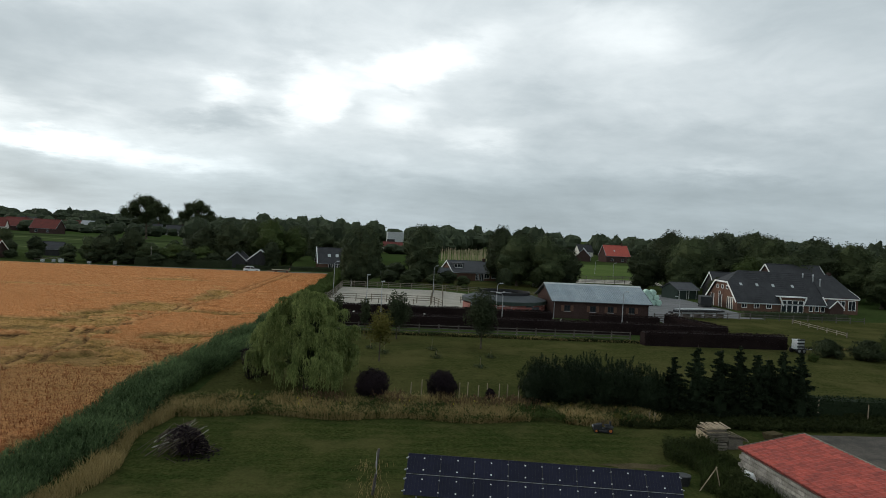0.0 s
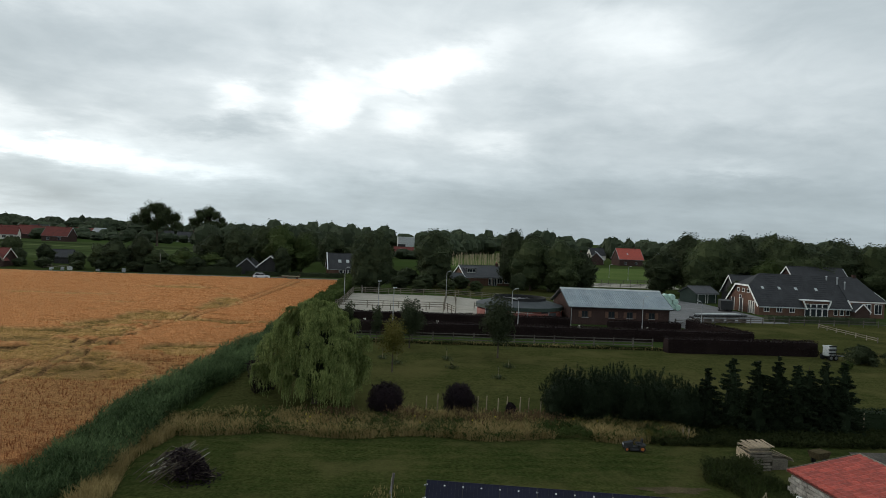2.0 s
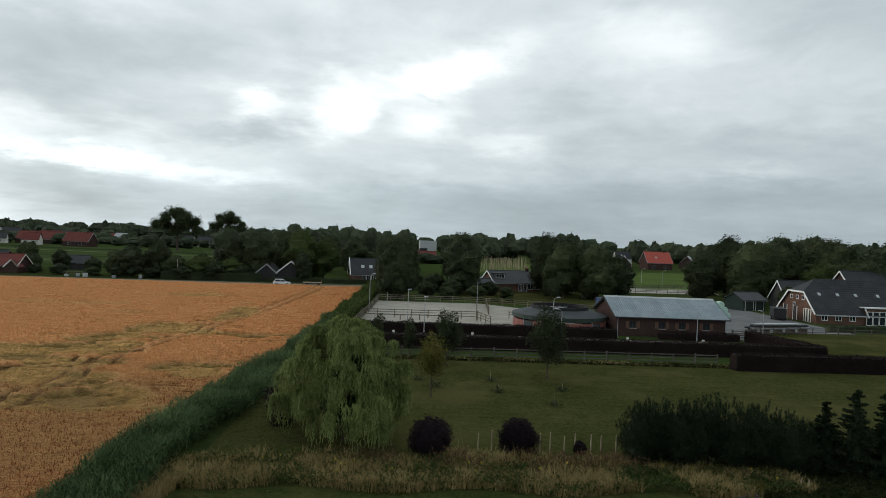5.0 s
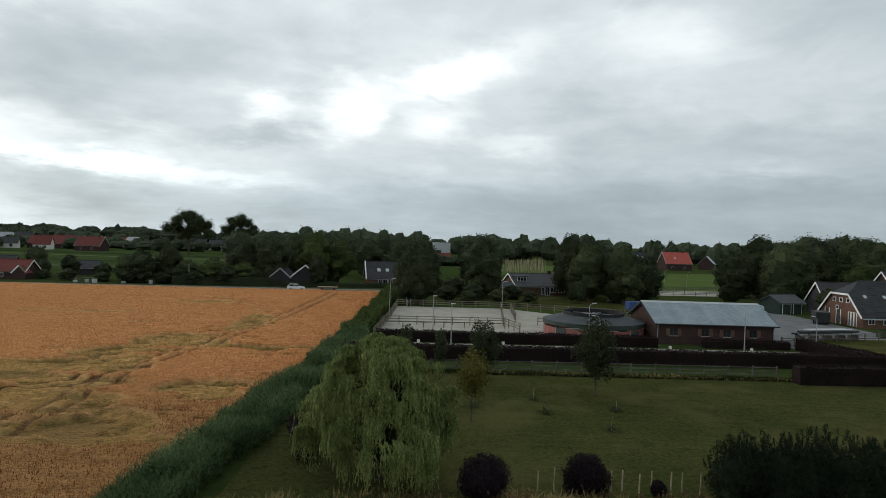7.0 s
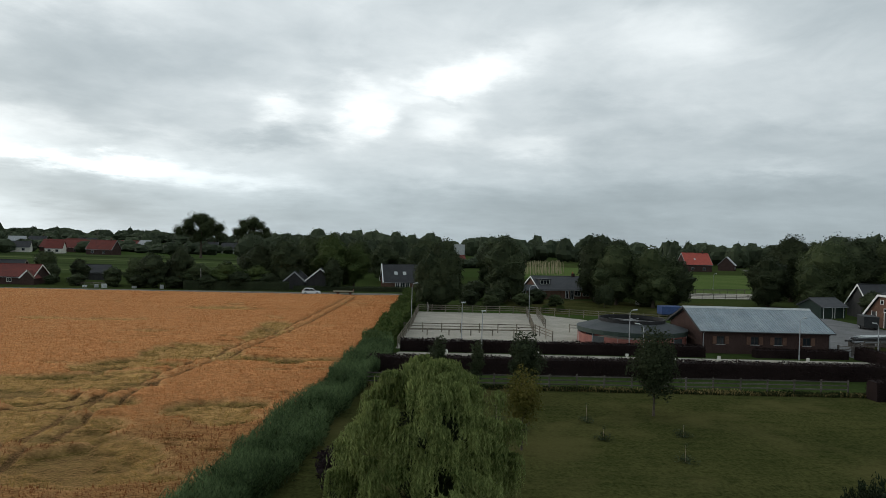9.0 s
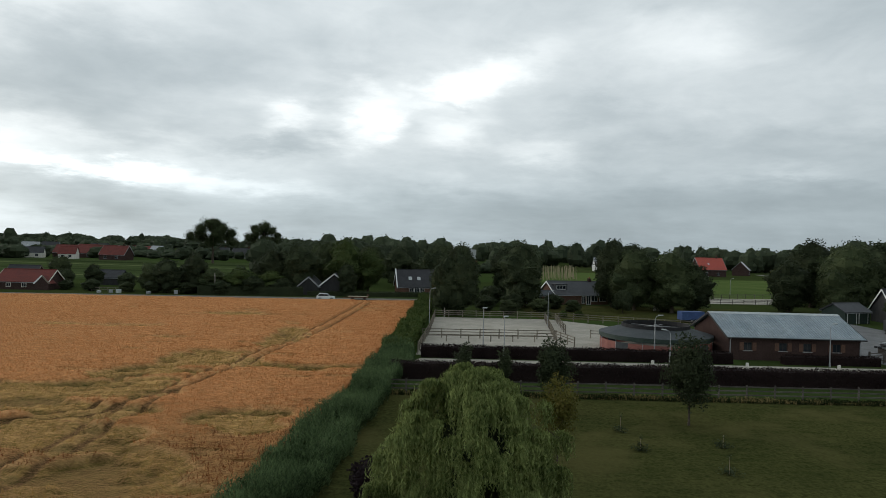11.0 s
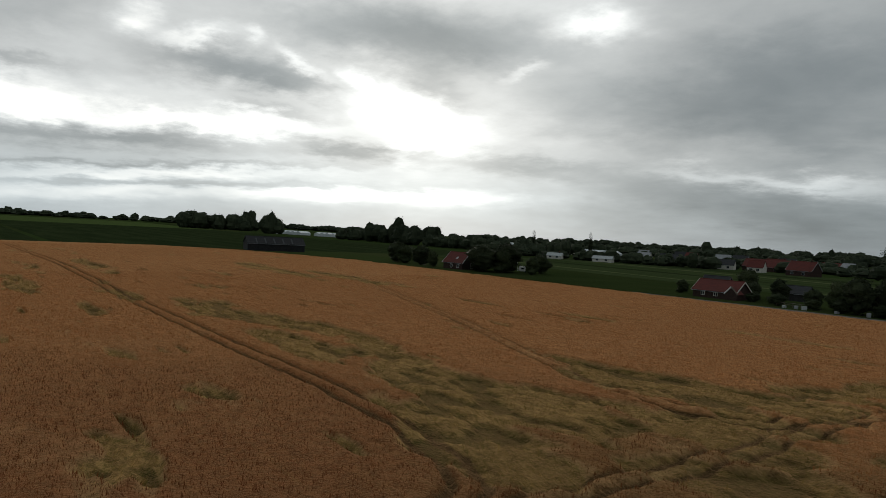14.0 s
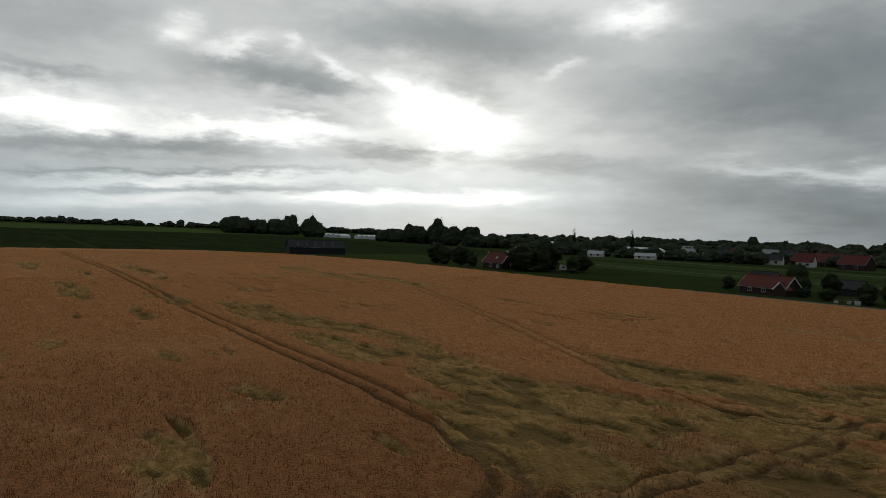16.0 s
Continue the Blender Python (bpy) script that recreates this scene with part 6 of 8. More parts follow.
rail_fence("arena_fence", [(14.2, 142.0), (12.6, 124.0)], 1.35, (0.55, 0.92, 1.28), 2.5, "wood", "weathered wooden rail fence dividing the arena")
rail_fence("arena_fence", [(12.6, 143.6), (24.5, 139.0), (36, 134)], 1.35, (0.55, 0.92, 1.28), 2.5, "wood", "weathered wooden rail fence behind the arena")
rail_fence("arena_fence", [(15.4, 119.8), (20.6, 119.0)], 1.2, (0.7, 1.1), 2.6, "wood", "short wooden rail on the sand")
rail_fence("farm_fence", [(46.5, 103.5), (52, 109.5), (66, 112.2)], 1.2, (0.5, 0.85, 1.15), 2.4, "wood_dark", "dark wooden rail fence by the farmyard")
rail_fence("farm_fence", [(66, 112.2), (88, 112.8)], 1.1, (0.5, 0.9), 2.6, "wood_dark", "dark wooden rail fence before the farmhouse")
rail_fence("farm_fence", [(71.8, 109.0), (70.4, 93.6)], 0.75, (0.35, 0.65), 2.6, "wood", "pale wooden two-rail fence across the meadow")
rail_fence("back_fence", [(54, 188), (88, 192.5), (94, 216)], 1.3, (0.6, 0.95, 1.25), 3.0, "wood_dark", "dark rail fence round the far riding ring")
rail_fence("back_fence", [(58, 203), (80, 212), (94, 216)], 1.3, (0.6, 0.95, 1.25), 3.0, "wood_dark", "dark rail fence round the far riding ring")


# ---------------------------------------------------------------- the farm
def farmhouse():
    t = thing("farmhouse", 72.3, 134.0, 0, 0, "long brick farmhouse with a large black tiled roof and white trim", "farmhouse")
    t.scale = (0.968, 1, 1)
    L1, hd, e, r = 19.6, 6.0, 1.95, 7.7
    # barn end with its half-hipped gable
    part("wall", Geo().extrude([(0, -hd, 0), (0, hd, 0), (0, hd, e), (0, 2.5, 5.3), (0, -2.5, 5.3), (0, -hd, e)], (L1, 0, 0)), "brick_brown", t)
    part("wall", Geo().box(L1, -hd + 1.0, 0, 27.6, hd, 3.3), "brick_brown", t)
    s = (r - e) / hd
    o = 0.35
    front = [(-0.3, -hd - o, e - s * o), (L1, -hd - o, e - s * o), (L1, -0.0, r), (3.2, 0, r), (-0.3, -2.5, 5.35)]
    g = Geo().extrude([(x, y, z + 0.06) for x, y, z in front], (0, 0, 0.15))
    rf = part("roof", g, "black_tile", t)
    part("roof", Geo().extrude([(x, -y, z + 0.06) for x, y, z in front][::-1], (0, 0, 0.15)), "black_tile", t)
    part("roof", Geo().extrude([(-0.45, -2.5, 5.36), (3.2, 0, r + 0.06), (-0.45, 2.5, 5.36)], (0, 0, 0.15)), "black_tile", t)
    e2 = 3.25
    y2 = -(r - e2) / s - 0.3
    for sg in (-1, 1):
        q = [(L1, sg * -y2, e2 - 0.1), (28.0, sg * -y2, e2 - 0.1), (24.6, 0, r), (L1, 0, r)]
        part("roof", Geo().extrude([(x, y, z + 0.06) for x, y, z in (q if sg < 0 else q[::-1])], (0, 0, 0.15)), "black_tile", t)
    part("roof", Geo().extrude([(28.0, y2, e2 - 0.04), (28.0, -y2, e2 - 0.04), (24.6, 0, r + 0.06)], (0, 0, 0.15)), "black_tile", t)
    # courses of tiles across the front slope
    for i in range(16):
        f = (i + 0.5) / 16
        y, z = -hd - o + (hd + o) * f, e - s * o + (r - e + s * o) * f + 0.225
        part("tile_course", Geo().beam((-0.2 + 3.2 * max(0, (f - 0.55) / 0.45), y, z), (min(24.6, L1 + 10 * max(0, f - 0.2)), y, z), 0.12, 0.035), "black_tile", rf)
    for a, b in (((-0.4, -hd - o, e - s * o), (-0.4, -2.5, 5.36)), ((-0.4, -2.5, 5.36), (-0.4, 2.5, 5.36)), ((-0.4, 2.5, 5.36), (-0.4, hd + o, e - s * o))):
        part("verge_board", Geo().beam(Vector(a) + Vector((-0.06, 0, 0.1)), Vector(b) + Vector((-0.06, 0, 0.1)), 0.07, 0.34), "white", t)
    part("verge_board", Geo().beam((L1 - 0.05, -hd - o, e - s * o + 0.15), (L1 - 0.05, y2, e2 + 0.15), 0.1, 0.35), "white", t)
    part("verge_board", Geo().beam((28.05, y2, e2), (26.6, y2 * 0.6, 5.0), 0.1, 0.32), "white", t)
    part("fascia", Geo().box(L1 + 0.05, y2 - 0.06, e2 - 0.25, 28.0, y2, e2 - 0.02), "white", t)
    part("fascia", Geo().box(-0.2, -hd - o - 0.06, e - s * o - 0.10, L1, -hd - o, e - s * o + 0.12), "ridge", t)
    for i, x in enumerate((1.6, 4.3, 7.0)):
        window(t, x, -hd, 0.75, 1.0, 0.85, "S")
    # wide glazed bay cut into the low eaves
    part("bay", Geo().box(9.4, -hd - 0.25, 0, 14.6, -hd + 2.0, 3.1), "brick_brown", t)
    for i in range(4):
        window(t, 10.1 + 1.25 * i, -hd - 0.25, 0.15, 1.0, 2.3, "S", bars=0)
    part("bay_roof", Geo().box(9.0, -hd - 0.55, 3.1, 15.0, -hd + 3.4, 3.28), "white", t)
    for a, b in (((9.0, -hd - 0.5, 3.1), (9.9, -hd - 0.5, 1.4)), ((14.9, -hd - 0.5, 3.1), (14.2, -hd - 0.5, 1.4))):
        part("brace", Geo().beam(a, b, 0.12, 0.25), "white", t)
    for i in range(3):
        window(t, 16.3 + 1.3 * i, -hd, 0.5, 0.7, 1.3, "S", bars=0)
    # small porch with a gable
    part("porch", Geo().extrude([(19.4, -hd - 1.6, 0), (22.4, -hd - 1.6, 0), (22.4, -hd - 1.6, 1.5), (20.9, -hd - 1.6, 2.8), (19.4, -hd - 1.6, 1.5)], (0, 2.4, 0)), "brick", t)
    for sx in (-1, 1):
        part("verge_board", Geo().beam((20.9 + sx * 1.75, -hd - 1.7, 1.35), (20.9, -hd - 1.7, 2.95), 0.08, 0.22), "white", t)
        q = [(20.9 + sx * 1.75, -hd - 1.7, 1.4), (20.9 + sx * 1.75, -hd + 1.2, 1.4), (20.9, -hd + 1.2, 3.0), (20.9, -hd - 1.7, 3.0)]
        part("roof", Geo().slab(q if sx > 0 else q[::-1], 0.1), "black_tile", t)
    for x in (23.8, 26.2):
        window(t, x, -hd + 1.0, 0.9, 1.5, 1.8, "S", bars=1)
    # gable end: doors and small windows
    for y in (-1.9, 0.0, 1.9):
        window(t, 0, y, 4.05, 0.7, 0.6, "W", bars=0)
    for y, z, w, h in ((-3.3, 0.0, 2.4, 2.5),):
        d = part("door", Geo().box(-0.05, y - w / 2, 0.05, 0.05, y + w / 2, h), "cream", t)
        for i in range(3):
            part("door_bar", Geo().box(-0.09, y - w / 2 + 0.25 + i * 0.8, 0.1, -0.04, y - w / 2 + 0.55 + i * 0.8, h - 0.1), "black", d)
    for y in (0.6, 3.9):
        d = part("door", Geo().box(-0.06, y - 0.55, 0.05, 0.04, y + 0.55, 2.6), "black", t)
        part("door_trim", Geo().box(-0.08, y - 0.68, 0, 0.02, y - 0.55, 2.7).box(-0.08, y + 0.55, 0, 0.02, y + 0.68, 2.7), "white", d)
    window(t, 0, 1.0, 2.75, 0.6, 0.5, "W", bars=0)
    for x, f in ((2.4, 0.52), (6.0, 0.52), (9.6, 0.52), (14.0, 0.52), (21.6, 0.48), (23.4, 0.48)):
        y, z = -hd * (1 - f), e + (r - e) * f + 0.26
        n, a = Vector((0, -s, 1)).normalized(), Vector((0, 1, s)).normalized()
        c = Vector((x, y, z)) + n * 0.03
        u = Vector((0.28, 0, 0))
        sk = part("skylight", Geo().slab([c - u - a * 0.34, c + u - a * 0.34, c + u + a * 0.34, c - u + a * 0.34], 0.06), "ridge", rf)
    for x, f, h in ((19.4, 0.72, 1.5), (20.4, 0.56, 1.6), (17.6, 0.86, 0.8)):
        y, z = -hd * (1 - f), e + (r - e) * f
        fl = part("flue", Geo().tube([(x, y, z), (x, y, z + h)], 0.14, 8), "steel", t)
        part("cowl", Geo().tube([(x, y, z + h), (x, y, z + h + 0.25)], [0.24, 0.10], 8), "steel", fl)
    part("chimney", Geo().box(23.9, -0.3, r - 0.5, 24.5, 0.3, r + 0.6), "brick", t)


farmhouse()
house("barn", 99.8, 153, 2, 13.5, 10, 4.2, 9.0, "brick", "black_tile", "large barn with a black roof behind the farmhouse", "barn", sky=())
house("outbuilding", 83.5, 153, -4, 8, 8, 2.6, 6.4, "black", "black_tile", "small outbuilding with a black roof behind the farmhouse", "outbuilding")
house("garden_shed", 71.5, 152, 20, 6.4, 5.0, 2.3, 3.6, "green_board", "slate", "dark green wooden shed with a grey roof", "shed", verge=False, south=((-1.5, 0, 2.2, 2.1), (1.5, 0, 2.2, 2.1)))


def wrapped_bale(x, y, z, turn):
    t = thing("hay_bale", x, y, z, turn, "round hay bale wrapped in pale green film", "hay bale", "wrapped bales")
    n = 16
    g = Geo()
    pts = [(0, -0.6, 0.62), (0, -0.52, 0.62), (0, 0.52, 0.62), (0, 0.6, 0.62)]
    g.tube(pts, [0.5, 0.62, 0.62, 0.5], n)
    part("wrap", g, "mint", t, smooth=False)


for i, (bx, bz) in enumerate(((53.2, 0), (54.5, 0), (55.8, 0), (57.1, 0), (53.9, 1.05), (55.2, 1.05), (56.5, 1.05), (54.6, 2.0), (55.8, 2.0))):
    wrapped_bale(bx, 130.8 + 0.1 * (i % 2), bz, 4 * (i % 3))


def box_trailer(name, x, y, turn, L, W, H, body, label, category, slats=False):
    t = thing(name, x, y, 0, turn, label, category)
    part("body", Geo().box(-L / 2, -W / 2, 0.5, L / 2, W / 2, H), body, t, bevel=0.05)
    part("chassis", Geo().box(-L / 2, -W / 2 + 0.15, 0.38, L / 2 + 0.9, W / 2 - 0.15, 0.5), "mower", t)
    part("drawbar", Geo().beam((L / 2 + 0.8, 0, 0.44), (L / 2 + 1.7, 0, 0.44), 0.09), "steel", t)
    for sx in (-0.35, 0.35):
        for sy in (-1, 1):
            w = part("wheel", Geo().tube([(sx, sy * (W / 2 - 0.02), 0.33), (sx, sy * (W / 2 + 0.18), 0.33)], 0.33, 14), "tyre", t)
            part("rim", Geo().tube([(sx, sy * (W / 2 + 0.17), 0.33), (sx, sy * (W / 2 + 0.20), 0.33)], 0.19, 10), "steel", w)
    if slats:
        for i in range(3):
            part("shelf", Geo().box(-L / 2 - 0.08, -W / 2 - 0.06, 0.75 + 0.42 * i, L / 2 + 0.02, -W / 2 + 0.02, 0.92 + 0.42 * i), "mower", t)
    part("roof", Geo().box(-L / 2 - 0.04, -W / 2 - 0.04, H, L / 2 + 0.04, W / 2 + 0.04, H + 0.07), body, t, bevel=0.02)
    return t


box_trailer("horse_trailer", 52.3, 78.0, 10, 1.0, 1.0, 1.6, "ridge", "small white box trailer parked by the hedge", "trailer", slats=True)
box_trailer("black_trailer", 68.4, 133.6, 70, 4.4, 2.2, 2.15, "mower", "black box trailer parked in the farmyard", "trailer")
box_trailer("tarp_trailer", 39.4, 145.5, 6, 4.2, 2.0, 1.9, "tarp_blue", "trailer under a blue cover behind the stable", "trailer")


def timber_rack(x, y, turn):
    t = thing("timber_rack", x, y, 0, turn, "low rack of pale poles and boards by the farmyard", "timber stack")
    t.scale = (1, 1, 1.5)
    rng = random.Random(8)
    for i in range(5):
        part("trestle", Geo().box(-5 + 2.4 * i, -0.9, 0, -4.85 + 2.4 * i, 0.9, 0.5), "wood_dark", t)
    for i in range(16):
        yy, zz = -0.75 + 0.2 * (i % 8), 0.58 + 0.22 * (i // 8)
        part("pole", Geo().tube([(-5.4 + rng.uniform(-0.5, 0.5), yy, zz), (4.8 + rng.uniform(-0.6, 0.6), yy + rng.uniform(-0.1, 0.1), zz + 0.04)], 0.09, 6), "black" if i % 3 else "grey_paint", t)
    for i in range(6):
        part("board", Geo().box(-5.0 + 0.9 * (i % 3), -0.8 + 0.26 * i, 0.98, 3.4 + 0.5 * (i % 2), -0.58 + 0.26 * i, 1.03), "ridge", t)


timber_rack(56.5, 112.4, 14)


def farm_gate(x, y, turn):
    t = thing("farm_gate", x, y, 0, turn, "dark wooden field gate with crossed rails", "gate")
    for sx in (0, 2.6):
        part("post", Geo().box(sx - 0.09, -0.09, 0, sx + 0.09, 0.09, 1.45), "wood_dark", t)
    for i in range(4):
        part("rail", Geo().beam((0.1, 0, 0.3 + 0.3 * i), (2.5, 0, 0.3 + 0.3 * i), 0.05, 0.10), "wood_dark", t)
    part("brace", Geo().beam((0.1, -0.04, 0.3), (2.5, -0.04, 1.2), 0.05, 0.09), "wood_dark", t)


farm_gate(44.6, 103.2, 20)


# ---------------------------------------------------------------- near yard
def solar_array():
    t = thing("solar_array", 1.72, 30.42, 0, -9.46, "dark solar panels in two rows on a low ground frame", "solar panels")
    L, run, z0, z1 = 12.8, 1.72, 0.5, 1.9
    up = Vector((0, run, z1 - z0))
    sl = up.length
    d = up.normalized()
    n = Vector((0, -d.z, d.y))

    def at(u, v, k=0.0):
        return Vector((u, 0, z0)) + d * v + n * k
    pw, ph = L / 8, sl / 2
    for j in range(2):
        for i in range(8):
            a, b = i * pw + 0.008, (i + 1) * pw - 0.008
            v0, v1 = j * ph + 0.025, (j + 1) * ph - 0.025
            pn = part("solar_panel", Geo().slab([at(a, v0), at(b, v0), at(b, v1), at(a, v1)], 0.035), "panel", t)
            g = Geo()
            for p, q in (((a, v0), (b, v0)), ((b, v0), (b, v1)), ((b, v1), (a, v1)), ((a, v1), (a, v0))):
                g.beam(at(*p, 0.004), at(*q, 0.004), 0.018, 0.018)
            part("edge_profile", g, "mower", pn)
            g = Geo()
            for k in range(1, 10):
                u = a + (b - a) * k / 10
                g.beam(at(u, v0 + 0.03, 0.002), at(u, v1 - 0.03, 0.002), 0.006, 0.004)
            part("cell_line", g, "mower", pn)
    for j, v in enumerate((0.22 * sl / 2, 0.78 * sl / 2, sl / 2 + 0.22 * sl / 2, sl / 2 + 0.78 * sl / 2)):
        part("rail", Geo().beam(at(-0.1, v, -0.07), at(L + 0.1, v, -0.07), 0.05), "alu", t)
        for i in range(17):
            c = at(min(L - 0.02, max(0.02, i * pw / 2)), v, 0.012)
            part("clamp", Geo().slab([c + Vector((-0.032, 0, 0)) - d * 0.03, c + Vector((0.032, 0, 0)) - d * 0.03, c + Vector((0.032, 0, 0)) + d * 0.03, c + Vector((-0.032, 0, 0)) + d * 0.03], 0.02), "white", t)
    part("gap_strip", Geo().beam(at(0, ph, -0.005), at(L, ph, -0.005), 0.045, 0.02), "grey_paint", t)
    for i in range(6):
        u = 0.6 + i * (L - 1.2) / 5
        part("leg", Geo().beam((u, 0.15, 0), at(u, 0.12, -0.1), 0.07), "alu", t)
        part("leg", Geo().beam((u, run - 0.15, 0), at(u, sl - 0.12, -0.1), 0.07), "alu", t)
        part("brace", Geo().beam((u, run - 0.15, 0.1), at(u, 0.3, -0.1), 0.05), "alu", t)


solar_array()


def tile_mesh(w, h):
    """One curved roof tile, lying along +y."""
    g = Geo()
    prof = [(-w / 2, 0.0), (-w * 0.3, 0.035), (0, 0.045), (w * 0.22, 0.02), (w / 2, 0.0)]
    k = len(prof)
    for y, dz in ((0, 0.02), (h, 0.0)):
        g.v += [(x, y, z + dz) for x, z in prof]
    g.v += [(x, 0, z - 0.012) for x, z in prof]
    for i in range(k - 1):
        g.f.append((i, i + 1, k + i + 1, k + i))
        g.f.append((2 * k + i, 2 * k + i + 1, i + 1, i))
    return g.mesh("tile")


def red_shed():
    x0, y0, xr, L = 20.55, 25.2, 24.4, 9.7
    e, r = 1.62, 2.42
    t = thing("tiled_shed", x0, y0, 0, 1.5, "low lean-to shed with a red tiled roof and whitewashed block walls", "shed")
    W = xr - x0
    wall = part("wall", Geo().box(0.18, 0.15, 0, 0.36, L - 0.25, e - 0.1).extrude([(0.18, L - 0.45, 0), (W - 0.1, L - 0.45, 0), (W - 0.1, L - 0.45, r - 0.12), (0.18, L - 0.45, e - 0.1)], (0, 0.2, 0)).box(W - 0.3, 0.15, 0, W - 0.1, L - 0.25, r - 0.14), "water_tank", t)
    roof = part("roof", Geo().slab([(0, 0, e), (W, 0, r), (W, L, r), (0, L, e)], 0.08), "red_far", t)
    part("verge_board", Geo().beam((0, L + 0.03, e - 0.02), (W, L + 0.03, r - 0.02), 0.05, 0.16), "wood", t)
    part("ridge_board", Geo().beam((W + 0.03, 0, r), (W + 0.03, L, r), 0.10, 0.14), "wood", t)
    sl = math.hypot(W, r - e)
    d = Vector((W, 0, r - e)) / sl
    rows, cols = 11, 27
    tm = tile_mesh(0.355, 0.40)
    tm.materials.append(MAT["red_tile"])
    rng = random.Random(2)
    nrm = Vector((-d.z, 0, d.x))
    for i in range(rows):
        for j in range(cols):
            c = d * (sl * i / rows) + Vector((0, L - (j + 0.5) * L / cols, e)) + nrm * (0.01 + 0.012 * rng.random())
            ob = new("tile", tm)
            ob.parent = roof
            ob.matrix_basis = Matrix.Translation(c) @ Matrix(((0, d.x, nrm.x), (-1, 0, 0), (0, d.z, nrm.z))).to_4x4() @ pose(0, 0, 0, 0, 0, rng.uniform(-1.2, 1.2))
    bm_ = Geo().box(-0.09, -0.20, -0.095, 0.09, 0.20, 0.095).mesh("block", 0.012)
    bm_.materials.append(MAT["stone"])
    for i in range(7):
        for j in range(22):
            ob = new("block", bm_)
            ob.parent = wall
            ob.matrix_basis = pose(0.16 + rng.uniform(-0.015, 0.015), 0.45 + 0.42 * j + (0.21 if i % 2 else 0), 0.1 + 0.21 * i, 0, 0, rng.uniform(-1, 1))


red_shed()


def pallet_stack(x, y, turn):
    t = thing("pallet_stack", x, y, 0, turn, "stack of pale wooden pallets and crates with loose boards", "pallets")
    rng = random.Random(4)
    for k in range(8):
        z = 0.165 * k
        dx, dy = rng.uniform(-0.09, 0.09), rng.uniform(-0.09, 0.09)
        p = part("pallet", Geo().box(dx, dy, z, dx + 1.35, dy + 0.1, z + 0.1).box(dx, dy + 0.5, z, dx + 1.35, dy + 0.6, z + 0.1).box(dx, dy + 1.0, z, dx + 1.35, dy + 1.1, z + 0.1), "wood", t)
        for i in range(7):
            part("slat", Geo().box(dx + 0.2 * i, dy, z + 0.1, dx + 0.2 * i + 0.12, dy + 1.1, z + 0.125), "pale_wood" if k > 5 else "wood", p)
    for i in range(8):
        part("loose_slat", Geo().beam((0.1 + 0.19 * i, -0.05 + rng.uniform(-0.1, 0.1), 1.36), (0.1 + 0.19 * i + rng.uniform(-0.06, 0.06), 1.15, 1.40 + rng.uniform(0, 0.04)), 0.11, 0.03), "pale_wood", t)
    part("end_board", Geo().slab([(-0.25, -0.2, 0.05), (-0.15, 1.1, 0.05), (-0.1, 1.1, 1.1), (-0.2, -0.2, 1.0)], 0.04), "pale_wood", t)
    for i in range(7):
        part("loose_board", Geo().beam((1.5 + 0.06 * i, 0.2 + 0.13 * i, 1.15 - 0.1 * i), (2.7 + 0.12 * i, 0.1 + 0.12 * i, 0.65 - 0.07 * i), 0.12, 0.03), "wood" if i % 2 else "pale_wood", t)
    part("crate", Geo().box(1.5, 0.1, 0, 2.5, 1.1, 0.6), "wood", t)


pallet_stack(20.9, 39.3, 6)


def ride_on_mower(x, y, turn):
    t = thing("ride_on_mower", x, y, 0, turn, "black ride-on mower with orange wheel hubs parked on the lawn", "mower")
    t.scale = (0.75, 0.75, 0.75)
    bonnet = Geo().hexa([(-0.85, -0.28, 0.35), (-0.1, -0.30, 0.35), (-0.1, 0.30, 0.35), (-0.85, 0.28, 0.35), (-0.80, -0.22, 0.62), (-0.1, -0.26, 0.78), (-0.1, 0.26, 0.78), (-0.80, 0.22, 0.62)])
    part("bonnet", bonnet, "mower", t, bevel=0.03)
    part("headlight", Geo().box(-0.88, -0.2, 0.45, -0.84, 0.2, 0.58), "grey_paint", t)
    part("chassis", Geo().box(-0.8, -0.3, 0.2, 0.8, 0.3, 0.36), "mower", t, bevel=0.02)
    part("deck", Geo().box(-0.35, -0.52, 0.1, 0.4, 0.52, 0.24), "mower", t, bevel=0.03)
    part("mudguard", Geo().box(0.2, -0.5, 0.5, 0.9, 0.5, 0.58), "mower", t, bevel=0.03)
    seat = part("seat", Geo().box(0.25, -0.22, 0.58, 0.68, 0.22, 0.68), "mower", t, bevel=0.03)
    part("backrest", Geo().box(0.62, -0.22, 0.66, 0.72, 0.22, 0.98), "mower", t, bevel=0.03)
    part("steering_column", Geo().tube([(-0.1, 0, 0.7), (0.08, 0, 0.92)], 0.03, 6), "mower", t)
    part("steering_wheel", Geo().tube([(0.08 + 0.06 * math.cos(a), 0.17 * math.sin(a), 0.93 + 0.14 * math.cos(a) * 0.5) for a in [k * math.pi / 6 for k in range(13)]], 0.015, 5), "tyre", t)
    for wx, rr, ww in ((-0.62, 0.19, 0.14), (0.6, 0.27, 0.22)):
        for sy in (-1, 1):
            w = part("wheel", Geo().tube([(wx, sy * 0.36, rr), (wx, sy * (0.36 + ww * 0.25), rr), (wx, sy * (0.36 + ww), rr)], [rr * 0.9, rr, rr * 0.9], 14), "tyre", t)
            part("hub", Geo().tube([(wx, sy * (0.35 + ww), rr), (wx, sy * (0.37 + ww), rr)], rr * 0.52, 10), "orange", w)


ride_on_mower(15.35, 42.7, -6)


